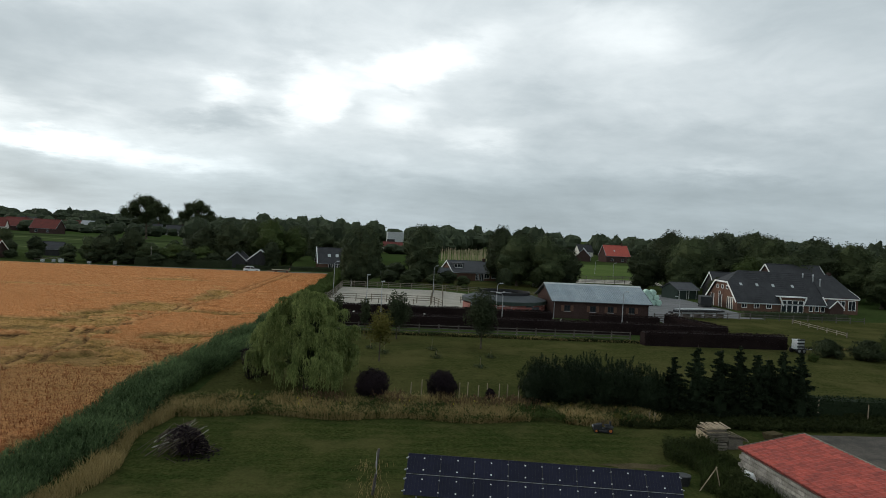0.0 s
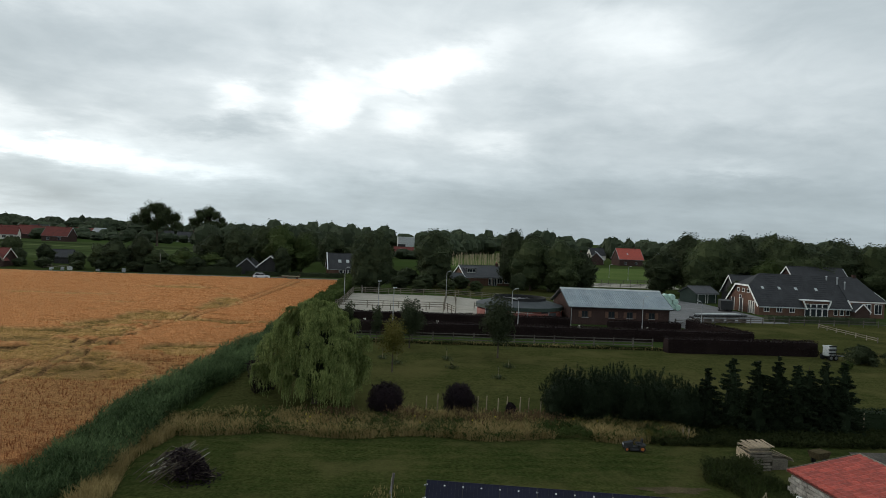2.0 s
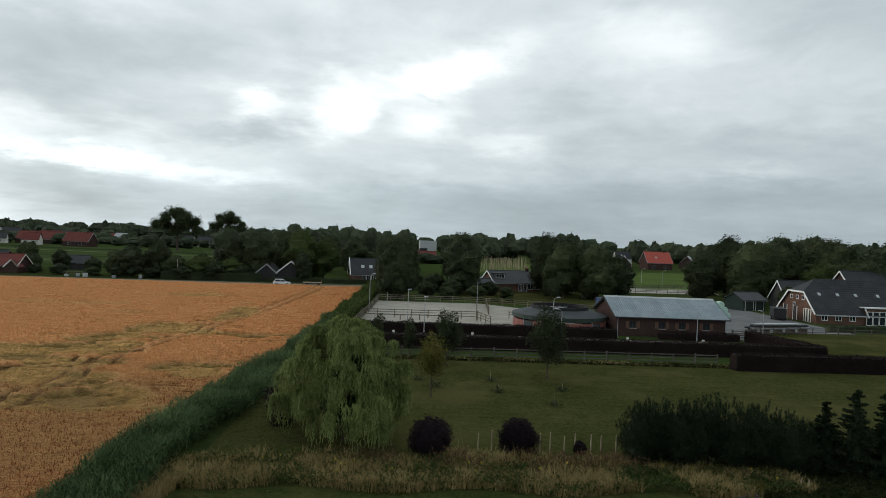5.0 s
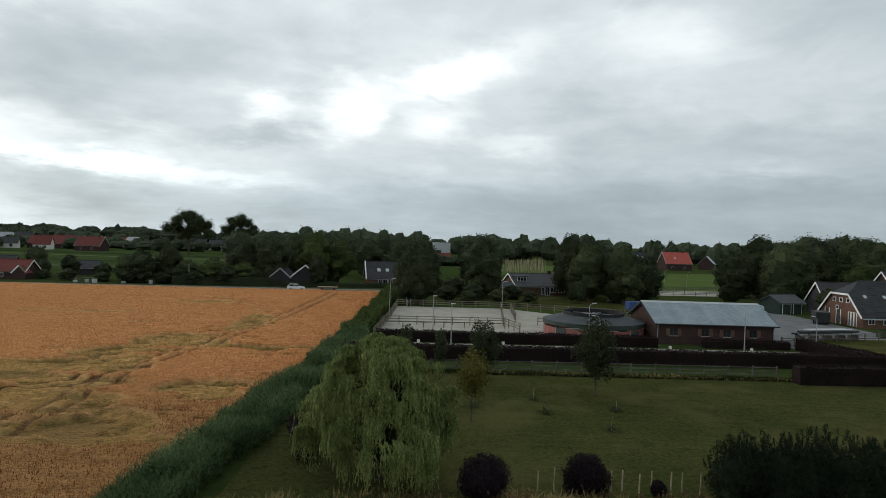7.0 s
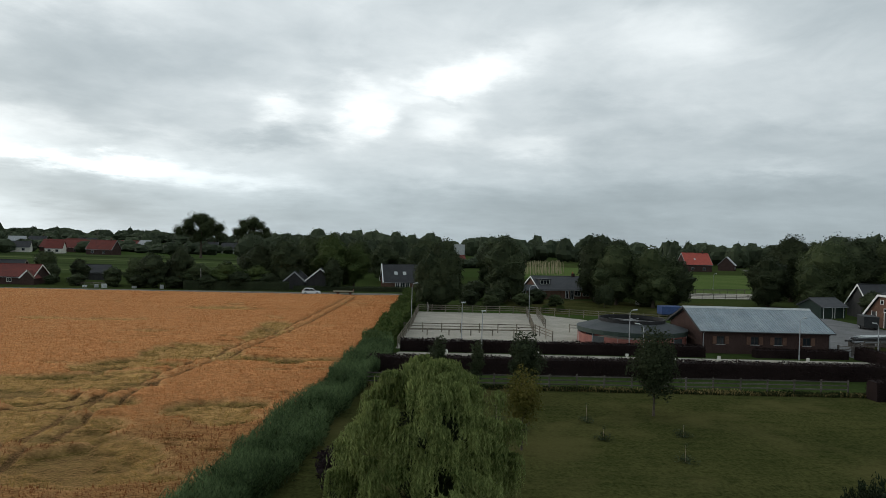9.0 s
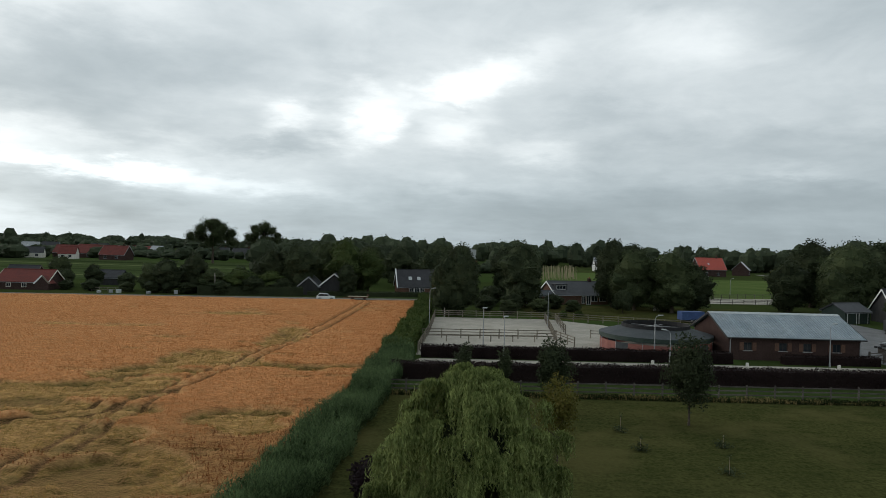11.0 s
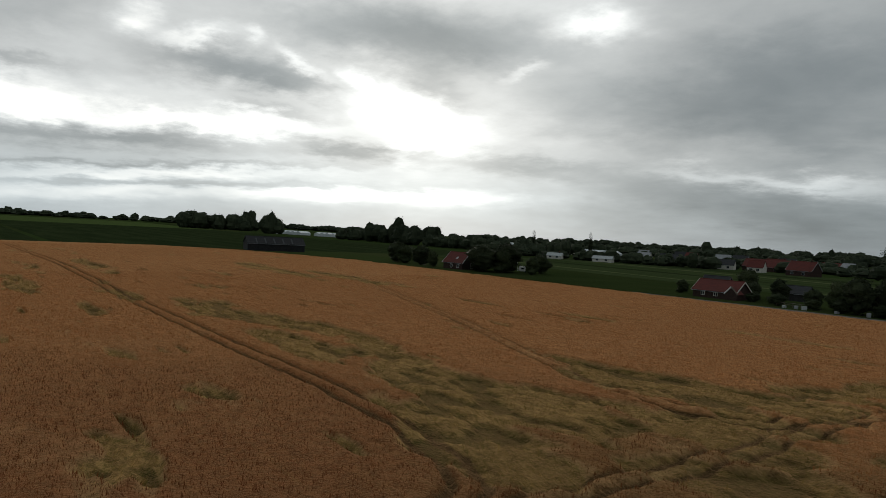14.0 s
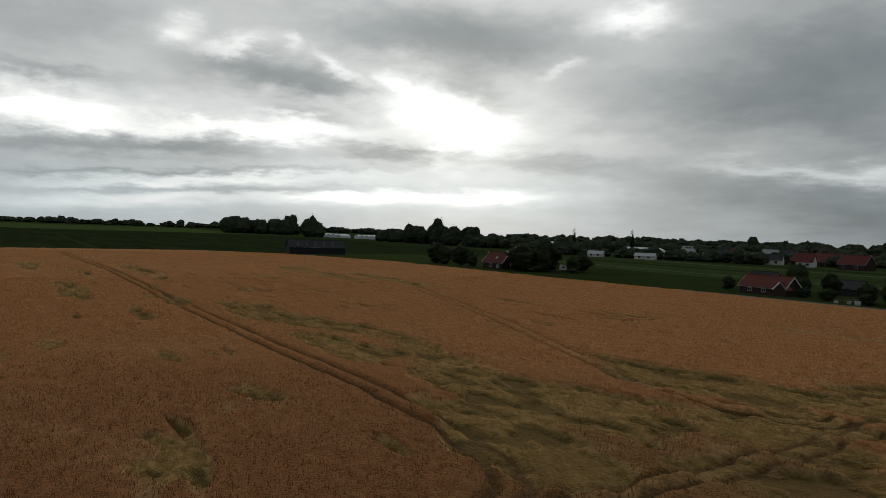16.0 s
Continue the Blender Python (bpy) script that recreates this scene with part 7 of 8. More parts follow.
def brush_pile(x, y):
    t = thing("brush_pile", x, y, 0, 0, "heap of cut branches and twigs on the lawn", "brushwood")
    rng = random.Random(12)
    def mound(u, v):
        return 1.55 * max(0.0, 1 - (u / 1.45) ** 2 - (v / 1.15) ** 2) ** 0.6
    # long poles thrown on one side of the heap, their butts to the left
    for i in range(46):
        top = Vector((rng.gauss(0.25, 0.45), rng.gauss(0.1, 0.42), rng.uniform(0.75, 1.5)))
        d = Vector((-1.0, rng.gauss(-0.2, 0.4), rng.gauss(-0.66, 0.22))).normalized()
        ln = rng.uniform(0.8, 2.1)
        p0, p1 = top + d * min(ln, (top.z - 0.04) / -d.z), top - d * rng.uniform(0.1, 0.5)
        r = rng.uniform(0.012, 0.038)
        m = p0.lerp(p1, 0.5) + Vector((0, rng.uniform(-0.06, 0.06), rng.uniform(-0.04, 0.08)))
        part("branch", Geo().tube([p0, m, p1], [r, r * 0.85, r * 0.5], 6), "birch" if i % 6 == 0 else ("branch" if i % 3 == 0 else "bark"), t)
    for i in range(150):
        a, tilt, ln = rng.uniform(0, 6.28), rng.gauss(0, 0.5), rng.uniform(0.5, 1.5)
        cx, cy = rng.gauss(0.35, 0.5), rng.gauss(0, 0.42)
        dv = Vector((math.cos(a) * math.cos(tilt), math.sin(a) * math.cos(tilt), math.sin(tilt)))
        c = Vector((cx, cy, mound(cx, cy) * rng.uniform(0.2, 0.9) + 0.05))
        p0, p1 = c - dv * ln * 0.5, c + dv * ln * 0.5
        p0.z, p1.z = max(0.03, p0.z), max(0.03, p1.z)
        r = rng.uniform(0.006, 0.018)
        part("branch", Geo().tube([p0, p0.lerp(p1, 0.5) + Vector((0, 0, rng.uniform(-0.05, 0.1))), p1], [r, r * 0.8, r * 0.35], 5), "branch" if i % 5 == 0 else "bark", t)
    rg = np.random.default_rng(5)
    n = 3500
    p = np.stack([rg.normal(0.4, 0.48, n), rg.normal(0, 0.42, n), np.zeros(n)], 1)
    top = 1.45 * np.maximum(0, 1 - (p[:, 0] / 1.45) ** 2 - (p[:, 1] / 1.15) ** 2) ** 0.6
    p[:, 2] = 0.04 + top * rg.random(n) ** 0.7
    part("dead_leaves", quad_mesh("dead_leaves", scatter_quads(p, np.tile([0, 0, 1.0], (n, 1)), 0.16, rg)), "purple", t, kind="stuff")


brush_pile(-9.9, 37.0)

# small things about the yard
for px, py, h in ((3.9, 50.9, 1.25), (4.9, 50.7, 1.1), (6.8, 50.8, 1.15), (7.5, 51.2, 1.1), (8.3, 50.9, 1.0), (9.0, 51.1, 1.1), (9.9, 50.8, 1.15), (10.6, 51.1, 1.05), (11.4, 50.7, 1.2), (3.1, 51.1, 1.0), (19.6, 45.2, 0.75), (19.9, 45.0, 0.75), (33.6, 47.2, 1.5), (37.0, 46.4, 1.4)):
    solid("fence_post", Geo().tube([(0, 0, 0), (0.02, 0.01, h)], [0.045, 0.035], 6), "pale_wood", "thin pale wooden stake by the tall grass", "post", "stakes", at=pose(px, py, 0))
for px in (-3.0, 7.4, 17.6, 28.2, 38.5):
    solid("arena_marker", Geo().box(-0.14, -0.14, 0, 0.14, 0.14, 0.42), "cream", "small white marker block beside the riding track", "marker", "track markers", at=pose(px, 99.0, 0.02, 0, 0, 8 * px), bevel=0.03)
for px, py in ((0.5, 35.3), (0.35, 31.6)):
    solid("fence_post", Geo().beam((0, 0, 0), (0.12, 0.05, 1.0), 0.1), "wood_dark", "weathered wooden post beside the solar panels", "post", "yard posts", at=pose(px, py, 0))
wt = thing("wire_fence", 0.5, 31.6, 0, 0, "thin wire fence strung between wooden posts", "fence")
for z in (0.35, 0.6, 0.85):
    part("wire", Geo().tube([(0, 0, z), (0, 3.7, z)], 0.004, 4), "steel", wt)
for i, (gx, gy) in enumerate(((6.42, 66.5), (10.2, 62.3), (6.3, 70.8), (12.1, 67.6), (-0.2, 70.5), (1.2, 68.0))):
    st = thing("lawn_sapling", gx, gy, 0, 40 * i, "tiny staked sapling in a dark tub of mulch on the lawn", "sapling", "lawn saplings")
    part("stake", Geo().tube([(0, 0, 0), (0, 0, 0.8 + 0.2 * (i % 3))], 0.014, 5), "pale_wood", st)
    rg = np.random.default_rng(30 + i)
    p = rg.normal(0, 1, (160, 3)) * np.array([0.28, 0.28, 0.12]) + np.array([0, 0, 0.2])
    p[:, 2] = np.abs(p[:, 2])
    part("leaf_tuft", quad_mesh("leaf_tuft", scatter_quads(p, np.tile([0, 0, 1.0], (160, 1)), 0.14, rg)), "leaf_dark", st, kind="stuff")
    p = rg.normal(0, 1, (26, 3)) * np.array([0.09, 0.09, 0.12]) + np.array([0, 0, 0.8 + 0.2 * (i % 3)])
    part("top_leaves", quad_mesh("top_leaves", scatter_quads(p, np.tile([0, 0, 1.0], (26, 1)), 0.1, rg)), "leaf", st)
shrub("flower_bush", 17.0, 44.6, 0.9, 0.8, 61, "autumn", "bush with yellow flowers by the mower", size=0.1, lobes=6)
for i in range(16):
    rr = random.Random(i)
    fx = rr.uniform(-12, 19)
    fl = thing("wild_flower", fx, 44.6 + rr.uniform(0, 2.2), 0, 0, "tall wild flower with a yellow head in the dry grass", "flower", "wild flowers")
    hh = rr.uniform(0.6, 0.95)
    part("stem", Geo().tube([(0, 0, 0), (0.03, 0, hh)], 0.012, 4), "weeds", fl)
    part("bloom", Geo().tube([(0.03, 0, hh), (0.03, 0, hh + 0.05), (0.03, 0, hh + 0.10)], [0.02, 0.055, 0.02], 6), "yellow", fl)
solid("white_sack", Geo().hexa([(0, 0, 0), (0.75, 0.05, 0), (0.7, 0.45, 0), (0.05, 0.4, 0), (0.1, 0.08, 0.5), (0.6, 0.1, 0.38), (0.58, 0.35, 0.42), (0.12, 0.34, 0.55)]), "white", "crumpled white sack among the nettles", "sack", at=pose(19.5, 33.0, 0.45, 0, 0, -30), bevel=0.06)
solid("white_sack", Geo().hexa([(0, 0, 0), (0.6, 0.05, 0), (0.6, 0.4, 0), (0.05, 0.4, 0), (0.1, 0.08, 0.25), (0.5, 0.1, 0.22), (0.5, 0.35, 0.22), (0.12, 0.34, 0.28)]), "white", "crumpled white sack beside the pallets", "sack", at=pose(20.2, 38.2, 0.0, 0, 0, 10), bevel=0.05)
solid("black_tub", Geo().tube([(0, 0, 0), (0, 0, 0.5), (0, 0, 0.52)], [0.34, 0.42, 0.36], 14), "mower", "black plastic tub on the grass", "tub", at=pose(16.6, 33.6, 0))
tr = thing("pole_tripod", 17.8, 32.6, 0, 0, "two pale garden poles leaning together", "poles")
for a, b in (((-0.7, 0.1, 0), (0.1, 0, 1.3)), ((0.35, -0.1, 0), (0.05, 0, 1.32))):
    part("pole", Geo().tube([a, b], 0.03, 5), "pale_wood", tr)
stump = thing("garden_cart", 25.6, 40.2, 0, 20, "small rusty-brown garden cart by the gravel", "cart")
part("tray", Geo().hexa([(0, 0, 0.4), (0.9, 0, 0.4), (0.9, 0.6, 0.4), (0, 0.6, 0.4), (-0.1, -0.08, 0.8), (1.0, -0.08, 0.8), (1.0, 0.68, 0.8), (-0.1, 0.68, 0.8)]), "soil", stump)
for sy in (-0.05, 0.65):
    part("wheel", Geo().tube([(0.45, sy - 0.04, 0.22), (0.45, sy + 0.04, 0.22)], 0.22, 12), "tyre", stump)
soil_pts = [(14.5 + 1.7 * math.cos(a) * (1 + 0.25 * math.sin(3 * a) + 0.15 * math.sin(7 * a)), 36.4 + 0.6 * math.sin(a) * (1 + 0.3 * math.cos(2 * a) + 0.2 * math.sin(5 * a))) for a in [k * math.pi / 10 for k in range(20)]]
sheet("bare_patch", [(x + 0.6, y - 0.2) for x, y in soil_pts], 0.014, "soil", "patch of bare earth in the lawn", "soil")


# ---------------------------------------------------------------- houses and things beyond
def parked_car(x, y, turn):
    t = thing("car", x, y, 0, turn, "small white estate car parked on the field track", "car")
    W = 0.86
    low = [(-2.05, 0.35), (2.05, 0.35), (2.08, 0.62), (1.95, 0.82), (1.05, 0.92), (-1.95, 0.95), (-2.08, 0.75)]
    part("body", Geo().extrude([(a, -W, b) for a, b in low], (0, 2 * W, 0)), "car_white", t, bevel=0.06)
    cab = [(1.05, 0.90), (0.35, 1.45), (-1.45, 1.50), (-1.95, 0.93)]
    part("cabin", Geo().extrude([(a, -W + 0.1, b) for a, b in cab], (0, 2 * W - 0.2, 0)), "car_white", t, bevel=0.05)
    for sy in (-1, 1):
        y0 = sy * (W - 0.09)
        for q in ([(0.88, 0.97), (0.32, 1.38), (-0.30, 1.40), (-0.30, 0.97)], [(-0.38, 0.97), (-0.38, 1.40), (-1.38, 1.43), (-1.72, 0.97)]):
            part("side_window", Geo().extrude([(a, y0, b) for a, b in q], (0, sy * 0.02, 0)), "glass", t)
    part("windscreen", Geo().slab([(1.06, -0.68, 0.95), (1.06, 0.68, 0.95), (0.40, 0.62, 1.44), (0.40, -0.62, 1.44)], 0.02), "glass", t)
    part("rear_window", Geo().slab([(-1.98, 0.66, 0.98), (-1.98, -0.66, 0.98), (-1.50, -0.6, 1.46), (-1.50, 0.6, 1.46)], 0.02), "glass", t)
    for sx in (-1.25, 1.28):
        for sy in (-1, 1):
            w = part("wheel", Geo().tube([(sx, sy * 0.70, 0.32), (sx, sy * 0.89, 0.32)], 0.32, 16), "tyre", t)
            part("rim", Geo().tube([(sx, sy * 0.885, 0.32), (sx, sy * 0.905, 0.32)], 0.2, 12), "steel", w)
    for sy in (-1, 1):
        part("headlight", Geo().box(2.02, sy * 0.62 - 0.17, 0.62, 2.09, sy * 0.62 + 0.17, 0.78), "glass", t, bevel=0.02)
        part("tail_light", Geo().box(-2.09, sy * 0.7 - 0.1, 0.7, -2.02, sy * 0.7 + 0.1, 0.95), "red_tile", t)
        part("mirror", Geo().box(0.75, sy * 0.95 - 0.08, 0.95, 0.88, sy * 0.95 + 0.08, 1.07), "car_white", t)
        part("roof_rail", Geo().tube([(0.2, sy * 0.62, 1.52), (-1.4, sy * 0.62, 1.56)], 0.02, 5), "steel", t)


parked_car(-31.3, 173.6, 9)


def flat_trailer(x, y, turn):
    t = thing("flat_trailer", x, y, 0, turn, "low flat farm trailer with a pale deck on the track", "trailer")
    part("deck", Geo().box(-2.3, -0.95, 0.62, 2.3, 0.95, 0.74), "pale_wood", t, bevel=0.02)
    part("chassis", Geo().box(-2.2, -0.5, 0.45, 2.2, 0.5, 0.62), "red_board", t)
    part("headboard", Geo().box(2.2, -0.95, 0.74, 2.28, 0.95, 1.15), "red_board", t)
    for sx in (-1.3, 1.5):
        for sy in (-1, 1):
            w = part("wheel", Geo().tube([(sx, sy * 0.6, 0.3), (sx, sy * 0.8, 0.3)], 0.3, 12), "tyre", t)
            part("rim", Geo().tube([(sx, sy * 0.79, 0.3), (sx, sy * 0.82, 0.3)], 0.16, 8), "red_board", w)
    part("drawbar", Geo().beam((-2.2, 0, 0.5), (-3.4, 0, 0.4), 0.08), "red_board", t)


flat_trailer(-24.6, 177.6, 10)

ct = house("cottage", -12.2, 196.6, 10, 9.6, 8.5, 2.35, 6.3, "brick_brown", "black_tile", "small brick cottage with a black roof and white gable edges", sky=((-1.7, 0.45), (0.5, 0.45)), south=((-0.2, 0.05, 1.1, 2.1), (1.1, 0.3, 0.9, 1.7), (-1.5, 0.3, 0.9, 1.7)))
part("verge_board", Geo().beam((-5.2, -4.75, 2.05), (-5.2, 0, 6.5), 0.25, 0.4), "white", ct)
house("black_barn", -38.0, 191.5, 92, 8, 4.8, 2.2, 4.3, "black", "slate", "small black wooden barn with a dark grey roof", "barn", trim="grey_paint", group="black barns")
house("black_barn", -31.9, 193.0, 92, 9, 7.0, 2.3, 5.2, "black", "black_tile", "black wooden barn with white gable edges", "barn", group="black barns")
house("bungalow", 25.8, 183.4, 16, 13.6, 9.0, 2.3, 5.0, "brick_brown", "slate", "low brick bungalow with a dark grey roof and a dormer", south=((1.5, 0.05, 0.9, 2.1), (3.0, 0.8, 1.4, 1.2), (5.2, 0.8, 1.6, 1.2), (0.2, 0.3, 0.7, 1.6)), chimney=(4.0, 0.7))
dm = thing("dormer", 22.0, 179.2, 3.0, 16, "flat-roofed dormer with a white window on the bungalow roof", "dormer")
part("cheek", Geo().box(-1.4, -0.1, 0, 1.4, 2.8, 1.5), "slate", dm)
part("roof", Geo().box(-1.6, -0.3, 1.5, 1.6, 3.0, 1.64), "slate", dm)
window(dm, 0, -0.1, 0.45, 2.2, 0.85, "S", bars=2)
house("annex", 15.6, 177.8, 14, 8.0, 4.5, 2.1, 3.0, "brick_brown", "canvas", "low brick annex with a dark roof beside the bungalow", "annex", trim="ridge", south=((0.5, 0.9, 0.9, 0.9), (-2.2, 0.0, 0.9, 2.0)))
for i, (cx, cy, h) in enumerate(((9.6, 180.5, 0.9), (11.6, 180.2, 0.7), (10.4, 177.5, 0.5), (40.6, 168.0, 1.0), (42.2, 168.6, 0.8))):
    solid("garden_box", Geo().box(-0.7, -0.5, 0, 0.7, 0.5, h), "white" if i % 2 == 0 else "cream", "white storage box in the garden", "storage box", "garden boxes", at=pose(cx, cy, 0, 0, 0, 17 * i), bevel=0.04)
swing = thing("garden_chute", 9.0, 176.0, 0, 30, "white garden slide leaning to the ground", "slide")
part("chute", Geo().slab([(0, 0, 0.1), (0, 0.5, 0.1), (2.2, 0.5, 1.5), (2.2, 0, 1.5)], 0.05), "white", swing)
part("ladder", Geo().beam((2.2, 0.25, 1.5), (2.9, 0.25, 0), 0.4, 0.05), "steel", swing)
for i in range(3):
    shrub("garden_shrub", 14.0 + 3.0 * i, 148.5 + 0.6 * i, 1.3, 2.2, 140 + i, "weeds", "small garden shrub behind the arena", "garden shrubs", size=0.18)
make_tree("orchard_tree", 31.0, 160.0, 4.6, 5.0, 151, "leaf_dark", size=0.26, z0=0.8, label="small round garden tree by the bungalow", category="tree")

# red-roofed houses by the field and in the village
house("red_shed_house", -103.6, 185.2, 3, 11.5, 7.5, 1.95, 4.5, "brick", "red_far", "low brick house with a red roof at the field edge", "house", trim="cream", south=((-3.0, 0.7, 0.9, 0.8), (0.5, 0.7, 0.9, 0.8)))
pg = thing("gable_porch", -98.6, 181.2, 0, 3, "small gabled porch with a white edge board", "porch")
part("wall", Geo().extrude([(-1.5, 0, 0), (1.5, 0, 0), (1.5, 0, 1.7), (0, 0, 3.2), (-1.5, 0, 1.7)], (0, 3, 0)), "brick", pg)
for sx in (-1, 1):
    part("verge_board", Geo().beam((sx * 1.8, -0.1, 1.5), (0, -0.1, 3.4), 0.08, 0.3), "white" if sx < 0 else "wood", pg)
    q = [(sx * 1.8, -0.1, 1.5), (sx * 1.8, 3, 1.5), (0, 3, 3.4), (0, -0.1, 3.4)]
    part("roof", Geo().slab(q if sx > 0 else q[::-1], 0.1), "red_far", pg)
house("field_barn", -111.5, 196.0, 5, 7.0, 6.0, 2.4, 5.0, "black", "black_tile", "dark wooden shed behind the red-roofed house", "shed", trim="wood", verge=True)
house("field_barn", -95.0, 206.0, 6, 7.5, 5.0, 2.1, 3.8, "black", "black_tile", "dark low shed in the meadow", "shed", trim="black", verge=False)
house("brick_house", -203.6, 177.0, 12, 9.0, 8.0, 2.5, 6.0, "brick", "red_far", "brick house with a red roof at the field edge", "house", south=((2.6, 0.6, 0.9, 1.2), (-0.6, 0.6, 0.9, 1.2)), east=((1.5, 0.4, 1.0, 1.8),), sky=((0.8, 0.4),))
sp = thing("solar_array", -205.2, 175.0, 4.2, 12, "two grey solar panels on a red roof", "solar panels")
for i in range(2):
    part("solar_panel", Geo().slab([(-2.2 + 4.0 * i, -1.2, -0.55), (-0.4 + 4.0 * i, -1.2, -0.55), (-0.4 + 4.0 * i, 0.6, 1.05), (-2.2 + 4.0 * i, 0.6, 1.05)], 0.06), "grey_paint", sp)
house("long_barn", -317.5, 151.0, 80, 27, 12, 3.4, 6.5, "black_net", "black_net", "long black barn with pale roof strips standing in the field", "barn", trim="black", verge=False)
rs = thing("roof_lights", -311.6, 151.0, 0, 80, "pale strips of roof light on the black barn", "roof light")
for i in range(5):
    part("strip", Geo().slab([(-9.5 + 4.2 * i, -6.4, 3.42), (-8.9 + 4.2 * i, -6.4, 3.42), (-8.9 + 4.2 * i, -2.0, 5.70), (-9.5 + 4.2 * i, -2.0, 5.70)], 0.05), "slate", rs)
rs.matrix_world = pose(-317.5, 151.0, 0.16, 0, 0, 80)


def caravan(x, y, turn):
    t = thing("caravan", x, y, 0, turn, "white touring caravan on the grass", "caravan")
    prof = [(-2.4, 0.5), (2.3, 0.5), (2.5, 1.2), (2.1, 2.15), (-2.1, 2.3), (-2.5, 1.3)]
    part("body", Geo().extrude([(a, -1.05, b) for a, b in prof], (0, 2.1, 0)), "white", t, bevel=0.08)
    for x0 in (-1.6, 0.3):
        part("window", Geo().box(x0, -1.08, 1.2, x0 + 1.1, -1.04, 1.75), "glass", t)
    for sy in (-1, 1):
        part("wheel", Geo().tube([(0, sy * 0.85, 0.33), (0, sy * 1.06, 0.33)], 0.33, 12), "tyre", t)


caravan(-188.0, 195.6, 50)
fp = thing("flagpole", -196.0, 199.0, 0, 0, "tall white flagpole without a flag", "flagpole")
part("pole", Geo().tube([(0, 0, 0), (0, 0, 6.4)], [0.07, 0.04], 8), "white", fp)
part("finial", Geo().tube([(0, 0, 6.4), (0, 0, 6.48), (0, 0, 6.56)], [0.02, 0.07, 0.02], 8), "white", fp)
for px, py, h in ((-58.4, 181.0, 5.0), (-5.2, 144.8, 1.6)):
    t = thing("pale_trunk", px, py, 0, 0, "bare pale birch stem among dark bushes", "tree", "birch stems")
    part("trunk", Geo().tube([(0, 0, 0), (0.05, 0, h * 0.5), (-0.05, 0.05, h)], [0.14, 0.11, 0.06], 8), "birch", t)
for i, (px, py) in enumerate(((-84, 178.5), (-81.5, 179), (-79.5, 178.7), (-73.0, 179.2), (-61.5, 180.0), (-67.0, 180.0))):
    solid("beehive_box", Geo().box(-0.3 - 0.12 * (i % 3), -0.4, 0, 0.4, 0.4, 0.5 + 0.2 * (i % 3)), "grey_paint" if i % 2 else "ridge", "pale box standing at the field edge", "storage box", "field edge boxes", at=pose(px, py, 0, 0, 0, 23 * i), bevel=0.03)
for i, (px, py, w) in enumerate(((-87.5, 182, 9), (-67.5, 183.5, 6))):
    rail_fence("garden_fence", [(px, py), (px + w, py + 0.8)], 1.0, (0.5, 0.9), 2.0, "wood", "low wooden garden fence", "garden fences")

VILLAGE_WEST = [
    # x, y, turn, length, depth, eave, ridge, wall, roof
    (-192.0, 413, -6, 15, 10, 3.2, 8.2, "brick", "red_far"), (-229, 446, 4, 30, 12, 3.0, 7.6, "brick", "red_far"), (-221, 416, 12, 9, 8, 3.0, 7.0, "cream", "red_far"),
    (-262, 520, 5, 16, 10, 3.5, 7.5, "brick", "red_far"), (-276, 632, 0, 22, 10, 3.0, 6.0, "brick", "red_far"), (-330, 560, 20, 12, 9, 3.5, 8.0, "cream", "grey_paint"),
]
VILLAGE_MIDDLE = [
    (-150, 520, -4, 14, 9, 3.2, 7.4, "cream", "black_tile"), (-95, 505, 8, 14, 9, 3.0, 7.0, "brick", "black_tile"), (-70, 530, -8, 12, 9, 3.2, 7.6, "cream", "black_tile"),
    (-180, 560, 10, 14, 9, 3.0, 7.2, "white", "black_tile"), (-235, 580, -10, 16, 9, 3.0, 7.0, "cream", "grey_paint"), (-300, 610, 6, 14, 9, 3.2, 7.6, "white", "black_tile"),
    (-360, 640, 15, 14, 9, 3.2, 7.8, "brick", "black_tile"), (-400, 620, 0, 12, 8, 3.2, 7.6, "cream", "red_far"), (-425, 640, 25, 14, 9, 3.2, 7.8, "white", "black_tile"), (-450, 610, 30, 10, 8, 3.0, 7.4, "cream", "grey_paint"),
    (-345, 505, 25, 14, 9, 2.8, 6.5, "brick_brown", "black_tile"), (-385, 525, 15, 12, 9, 2.8, 6.2, "cream", "grey_paint"),
    (-330, 356, 30, 10, 6, 2.2, 4.0, "cream", "ridge"), (-300, 370, 25, 13, 6, 2.2, 3.9, "cream", "ridge"), (-246, 424, 20, 11, 8, 3.0, 6.2, "cream", "black_tile"),
]
VILLAGE_EAST = [
    (142, 392, 6, 15, 11, 4.0, 10.0, "brick", "red_tile"), (172, 418, 60, 10, 9, 3.5, 8.0, "brick", "grey_paint"), (121, 385, 70, 10, 8, 3.0, 7.2, "brick", "grey_paint"), (104, 372, -10, 12, 8, 2.8, 6.4, "brick", "black_tile"),
    (160, 510, 12, 12, 9, 3.4, 8.6, "cream", "black_tile"), (215, 505, 0, 14, 9, 3.4, 8.8, "white", "grey_paint"), (250, 470, 20, 12, 9, 3.2, 8.0, "white", "black_tile"),
    (95, 430, 0, 14, 9, 3.2, 8.0, "white", "grey_paint"), (9, 392, 4, 11, 8, 2.6, 5.4, "cream", "red_far"), (52, 545, -6, 11, 9, 3.0, 7.0, "brick", "red_far"),
]
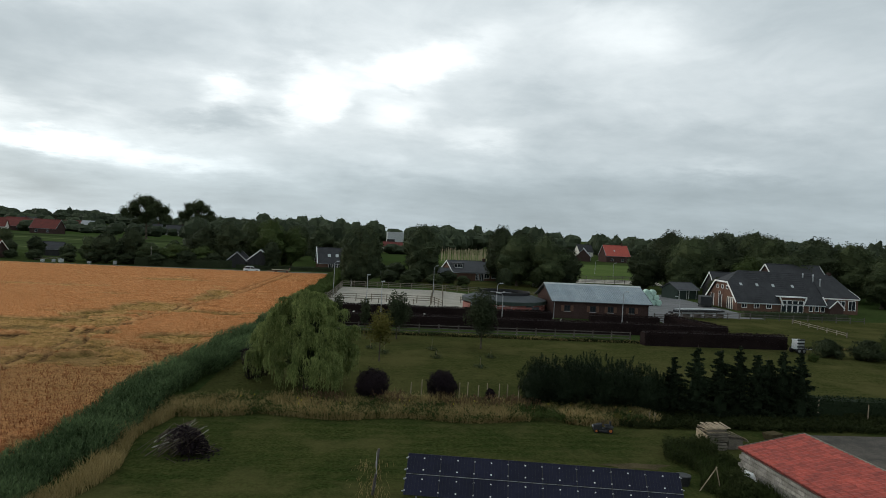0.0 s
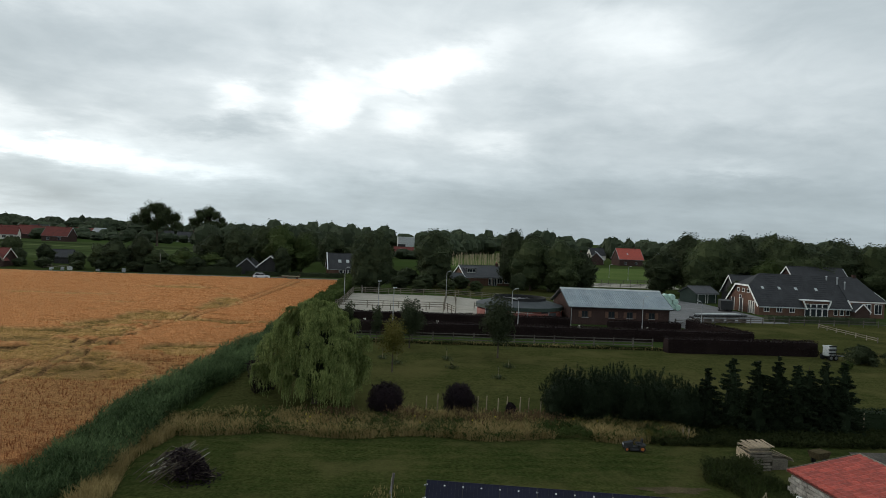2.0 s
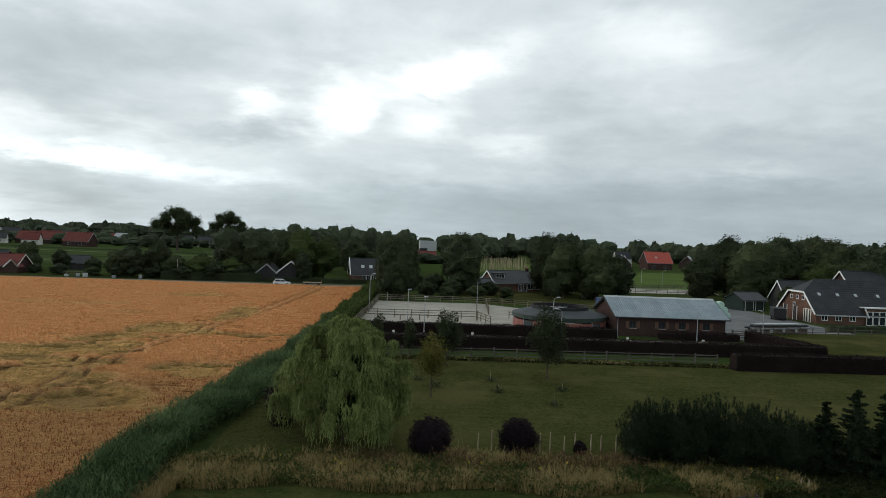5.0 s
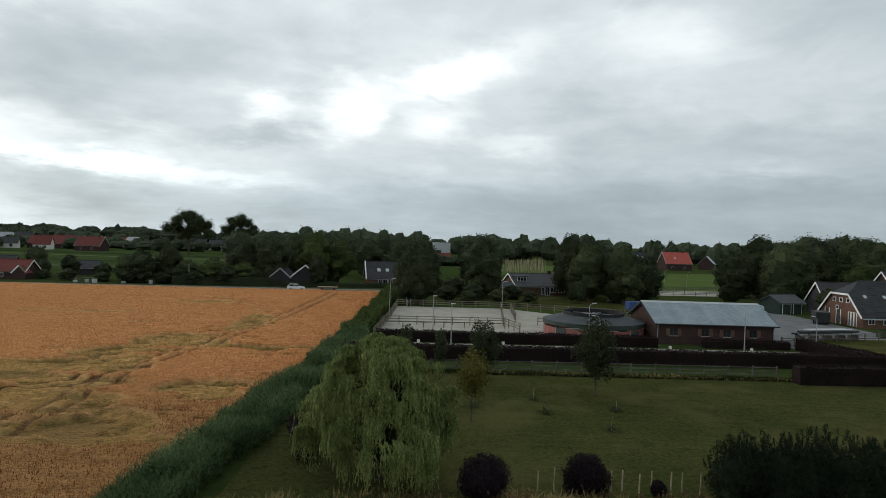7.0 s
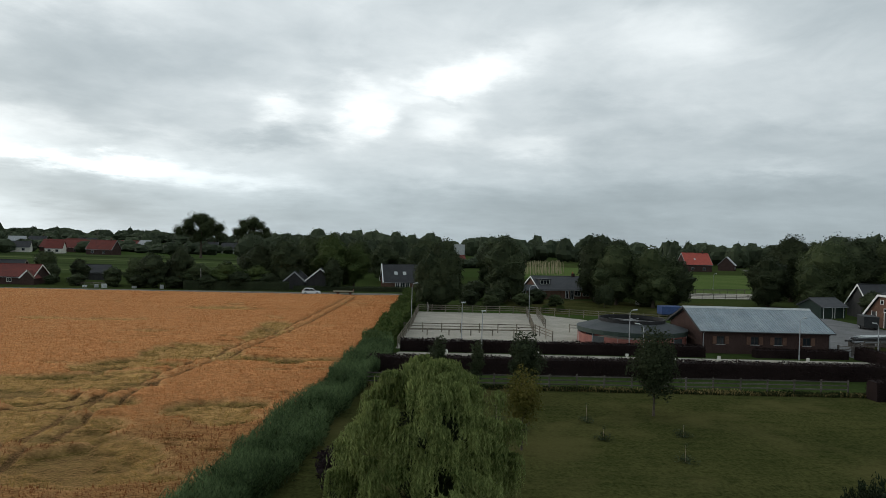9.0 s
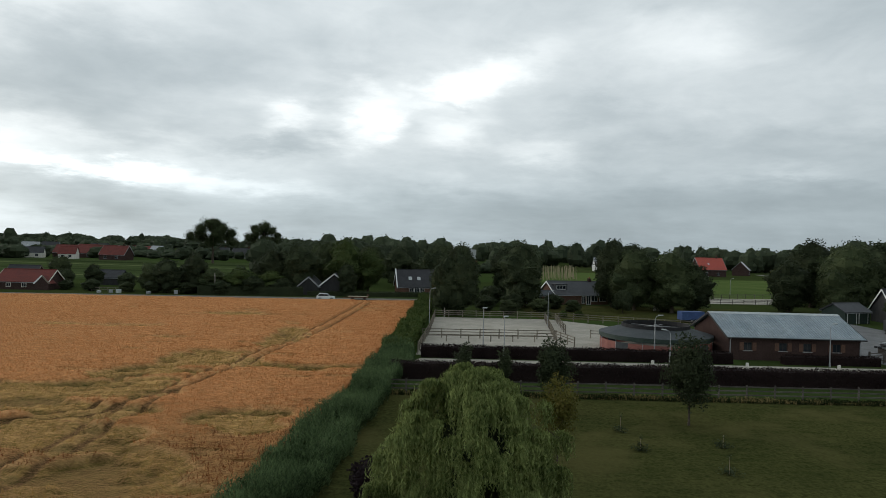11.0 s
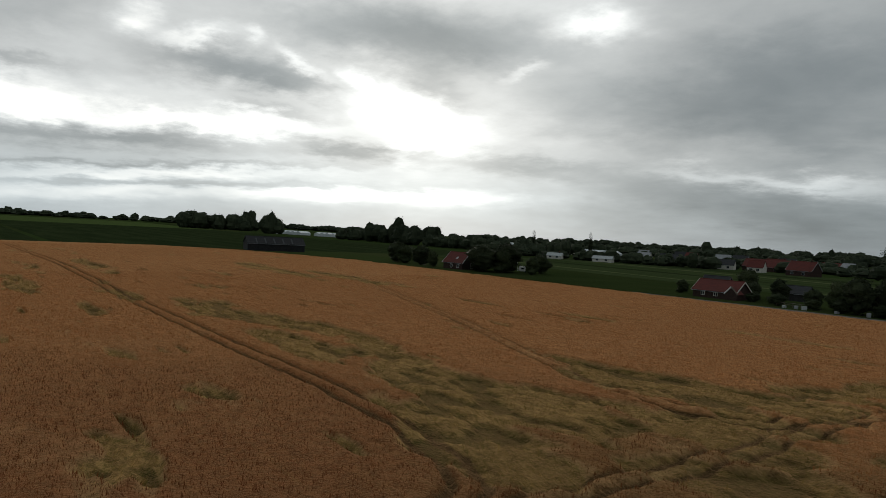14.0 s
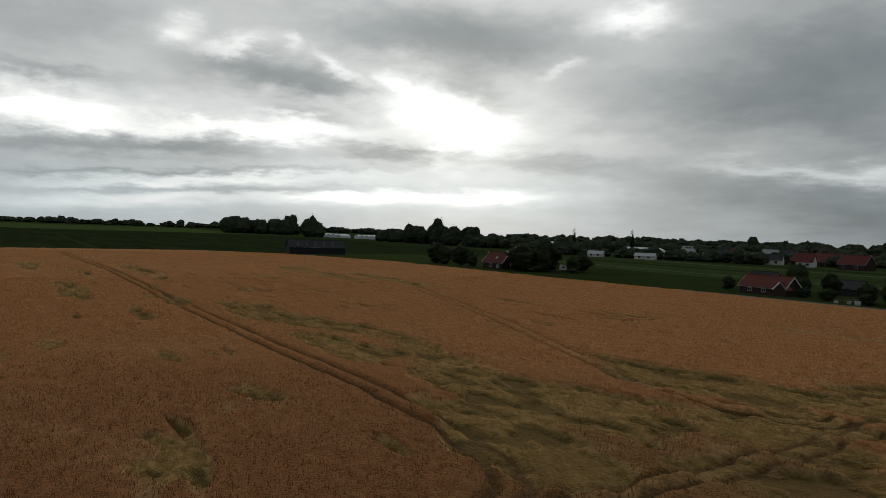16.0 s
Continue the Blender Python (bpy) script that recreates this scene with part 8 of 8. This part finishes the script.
for i, (vx, vy, vt, vl, vd, ve, vr, vw, vf) in enumerate(VILLAGE_WEST + VILLAGE_MIDDLE + VILLAGE_EAST):
    rn = {"red_tile": "bright red tiled", "red_far": "red tiled", "black_tile": "black tiled", "grey_paint": "grey", "ridge": "pale grey"}[vf]
    wn = {"brick": "brick", "cream": "cream", "white": "white", "brick_brown": "brown brick"}[vw]
    house("village_house", vx, vy, vt, vl, vd, ve, vr, vw, vf, "%s village house with a %s roof among trees" % (wn, rn), south=((-vl * 0.25, 0.9, 1.4, 1.3), (vl * 0.2, 0.9, 1.4, 1.3)), sky=((-1.5, 0.45),) if i % 2 else (), chimney=(vl * 0.3, 0.9) if i % 3 == 0 else None, group="village houses", trim="grey_paint", verge=(i % 3 == 0))
fc = thing("white_warehouse", 11.2, 439, 0, 2, "white flat-roofed warehouse beyond the trees", "warehouse")
part("wall", Geo().box(-5.2, -7, 0, 5.2, 7, 10.8), "ridge", fc)
part("parapet", Geo().box(-5.3, -7.1, 10.8, 5.3, 7.1, 11.2), "ridge", fc)
part("door", Geo().box(-5.5, -7.08, 0, -0.5, -6.98, 6.5), "black", fc)
for gx, gy, tr_, L_ in ((-930, 420, 20, 70), (-845, 452, 20, 60), (-520, 512, 22, 26), (-480, 510, 10, 18), (-455, 516, 8, 16), (-432, 512, 6, 14), (-416, 510, 4, 22), (-330, 690, 5, 40), (-780, 700, 10, 60)):
    g = thing("greenhouse", gx, gy, 0, tr_, "long pale glass greenhouse beyond the fields", "greenhouse", "greenhouses")
    n = max(2, int(L_ / 9))
    w = L_ / n
    part("side_wall", Geo().box(-L_ / 2, -10, 0, L_ / 2, 10, 3.4), "glasshouse", g)
    for i in range(n):
        a = -L_ / 2 + i * w
        part("roof_bay", Geo().extrude([(a, -10, 3.4), (a + w, -10, 3.4), (a + w / 2, -10, 5.6)], (0, 20, 0)), "glasshouse", g)
for px, py, h in ((-391, 460, 20.6), (-446, 447, 20.4)):
    t = thing("poplar_tree", px, py, 0, 0, "tall narrow poplar on the skyline", "tree", "poplars")
    part("trunk", Geo().tube([(0, 0, 0), (0, 0, h * 0.8)], [0.35, 0.08], 7), "bark", t)
    cl = [((math.cos(i * 2.4) * 0.5, math.sin(i * 2.4) * 0.5, 2.5 + (h - 4) * i / 22), 1.5 * (1 - 0.5 * abs(i / 22 - 0.4))) for i in range(23)]
    part("crown", quad_mesh("crown", star_crown((0, 0, h * 0.45), cl, 1800, 0.6, 77, 0.7, (1, 1, 3))), "leaf_dark", t)
for i in range(108):
    rr = random.Random(300 + i)
    u, v = (i % 18) / 18 + rr.uniform(-0.02, 0.02), (i // 18) / 6
    px, py = 28 + 26 * u + 4 * v, 290 + 20 * u + 34 * v
    solid("nursery_stake", Geo().tube([(0, 0, 0), (rr.uniform(-0.7, 0.3), rr.uniform(-0.3, 0.3), 4.6 + 1.2 * rr.random())], [0.09, 0.06], 5), "pale_wood", "tall leaning bamboo-coloured stake in the nursery field", "stake", "nursery stakes", at=pose(px, py, 0))
shrub("yellow_bush", 184, 402, 5.0, 6.5, 171, "autumn", "yellow-green garden bush by the road", size=0.5)
shrub("red_bush", 93.5, 190, 13.0, 6.5, 172, "russet", "russet-leaved tree showing among dark trees", size=0.45)
road_pts = [(196, 440), (180, 378), (176, 378), (190, 441)]
sheet("back_road", road_pts[::-1], 0.03, "road", "narrow pale road beyond the pasture", "road")
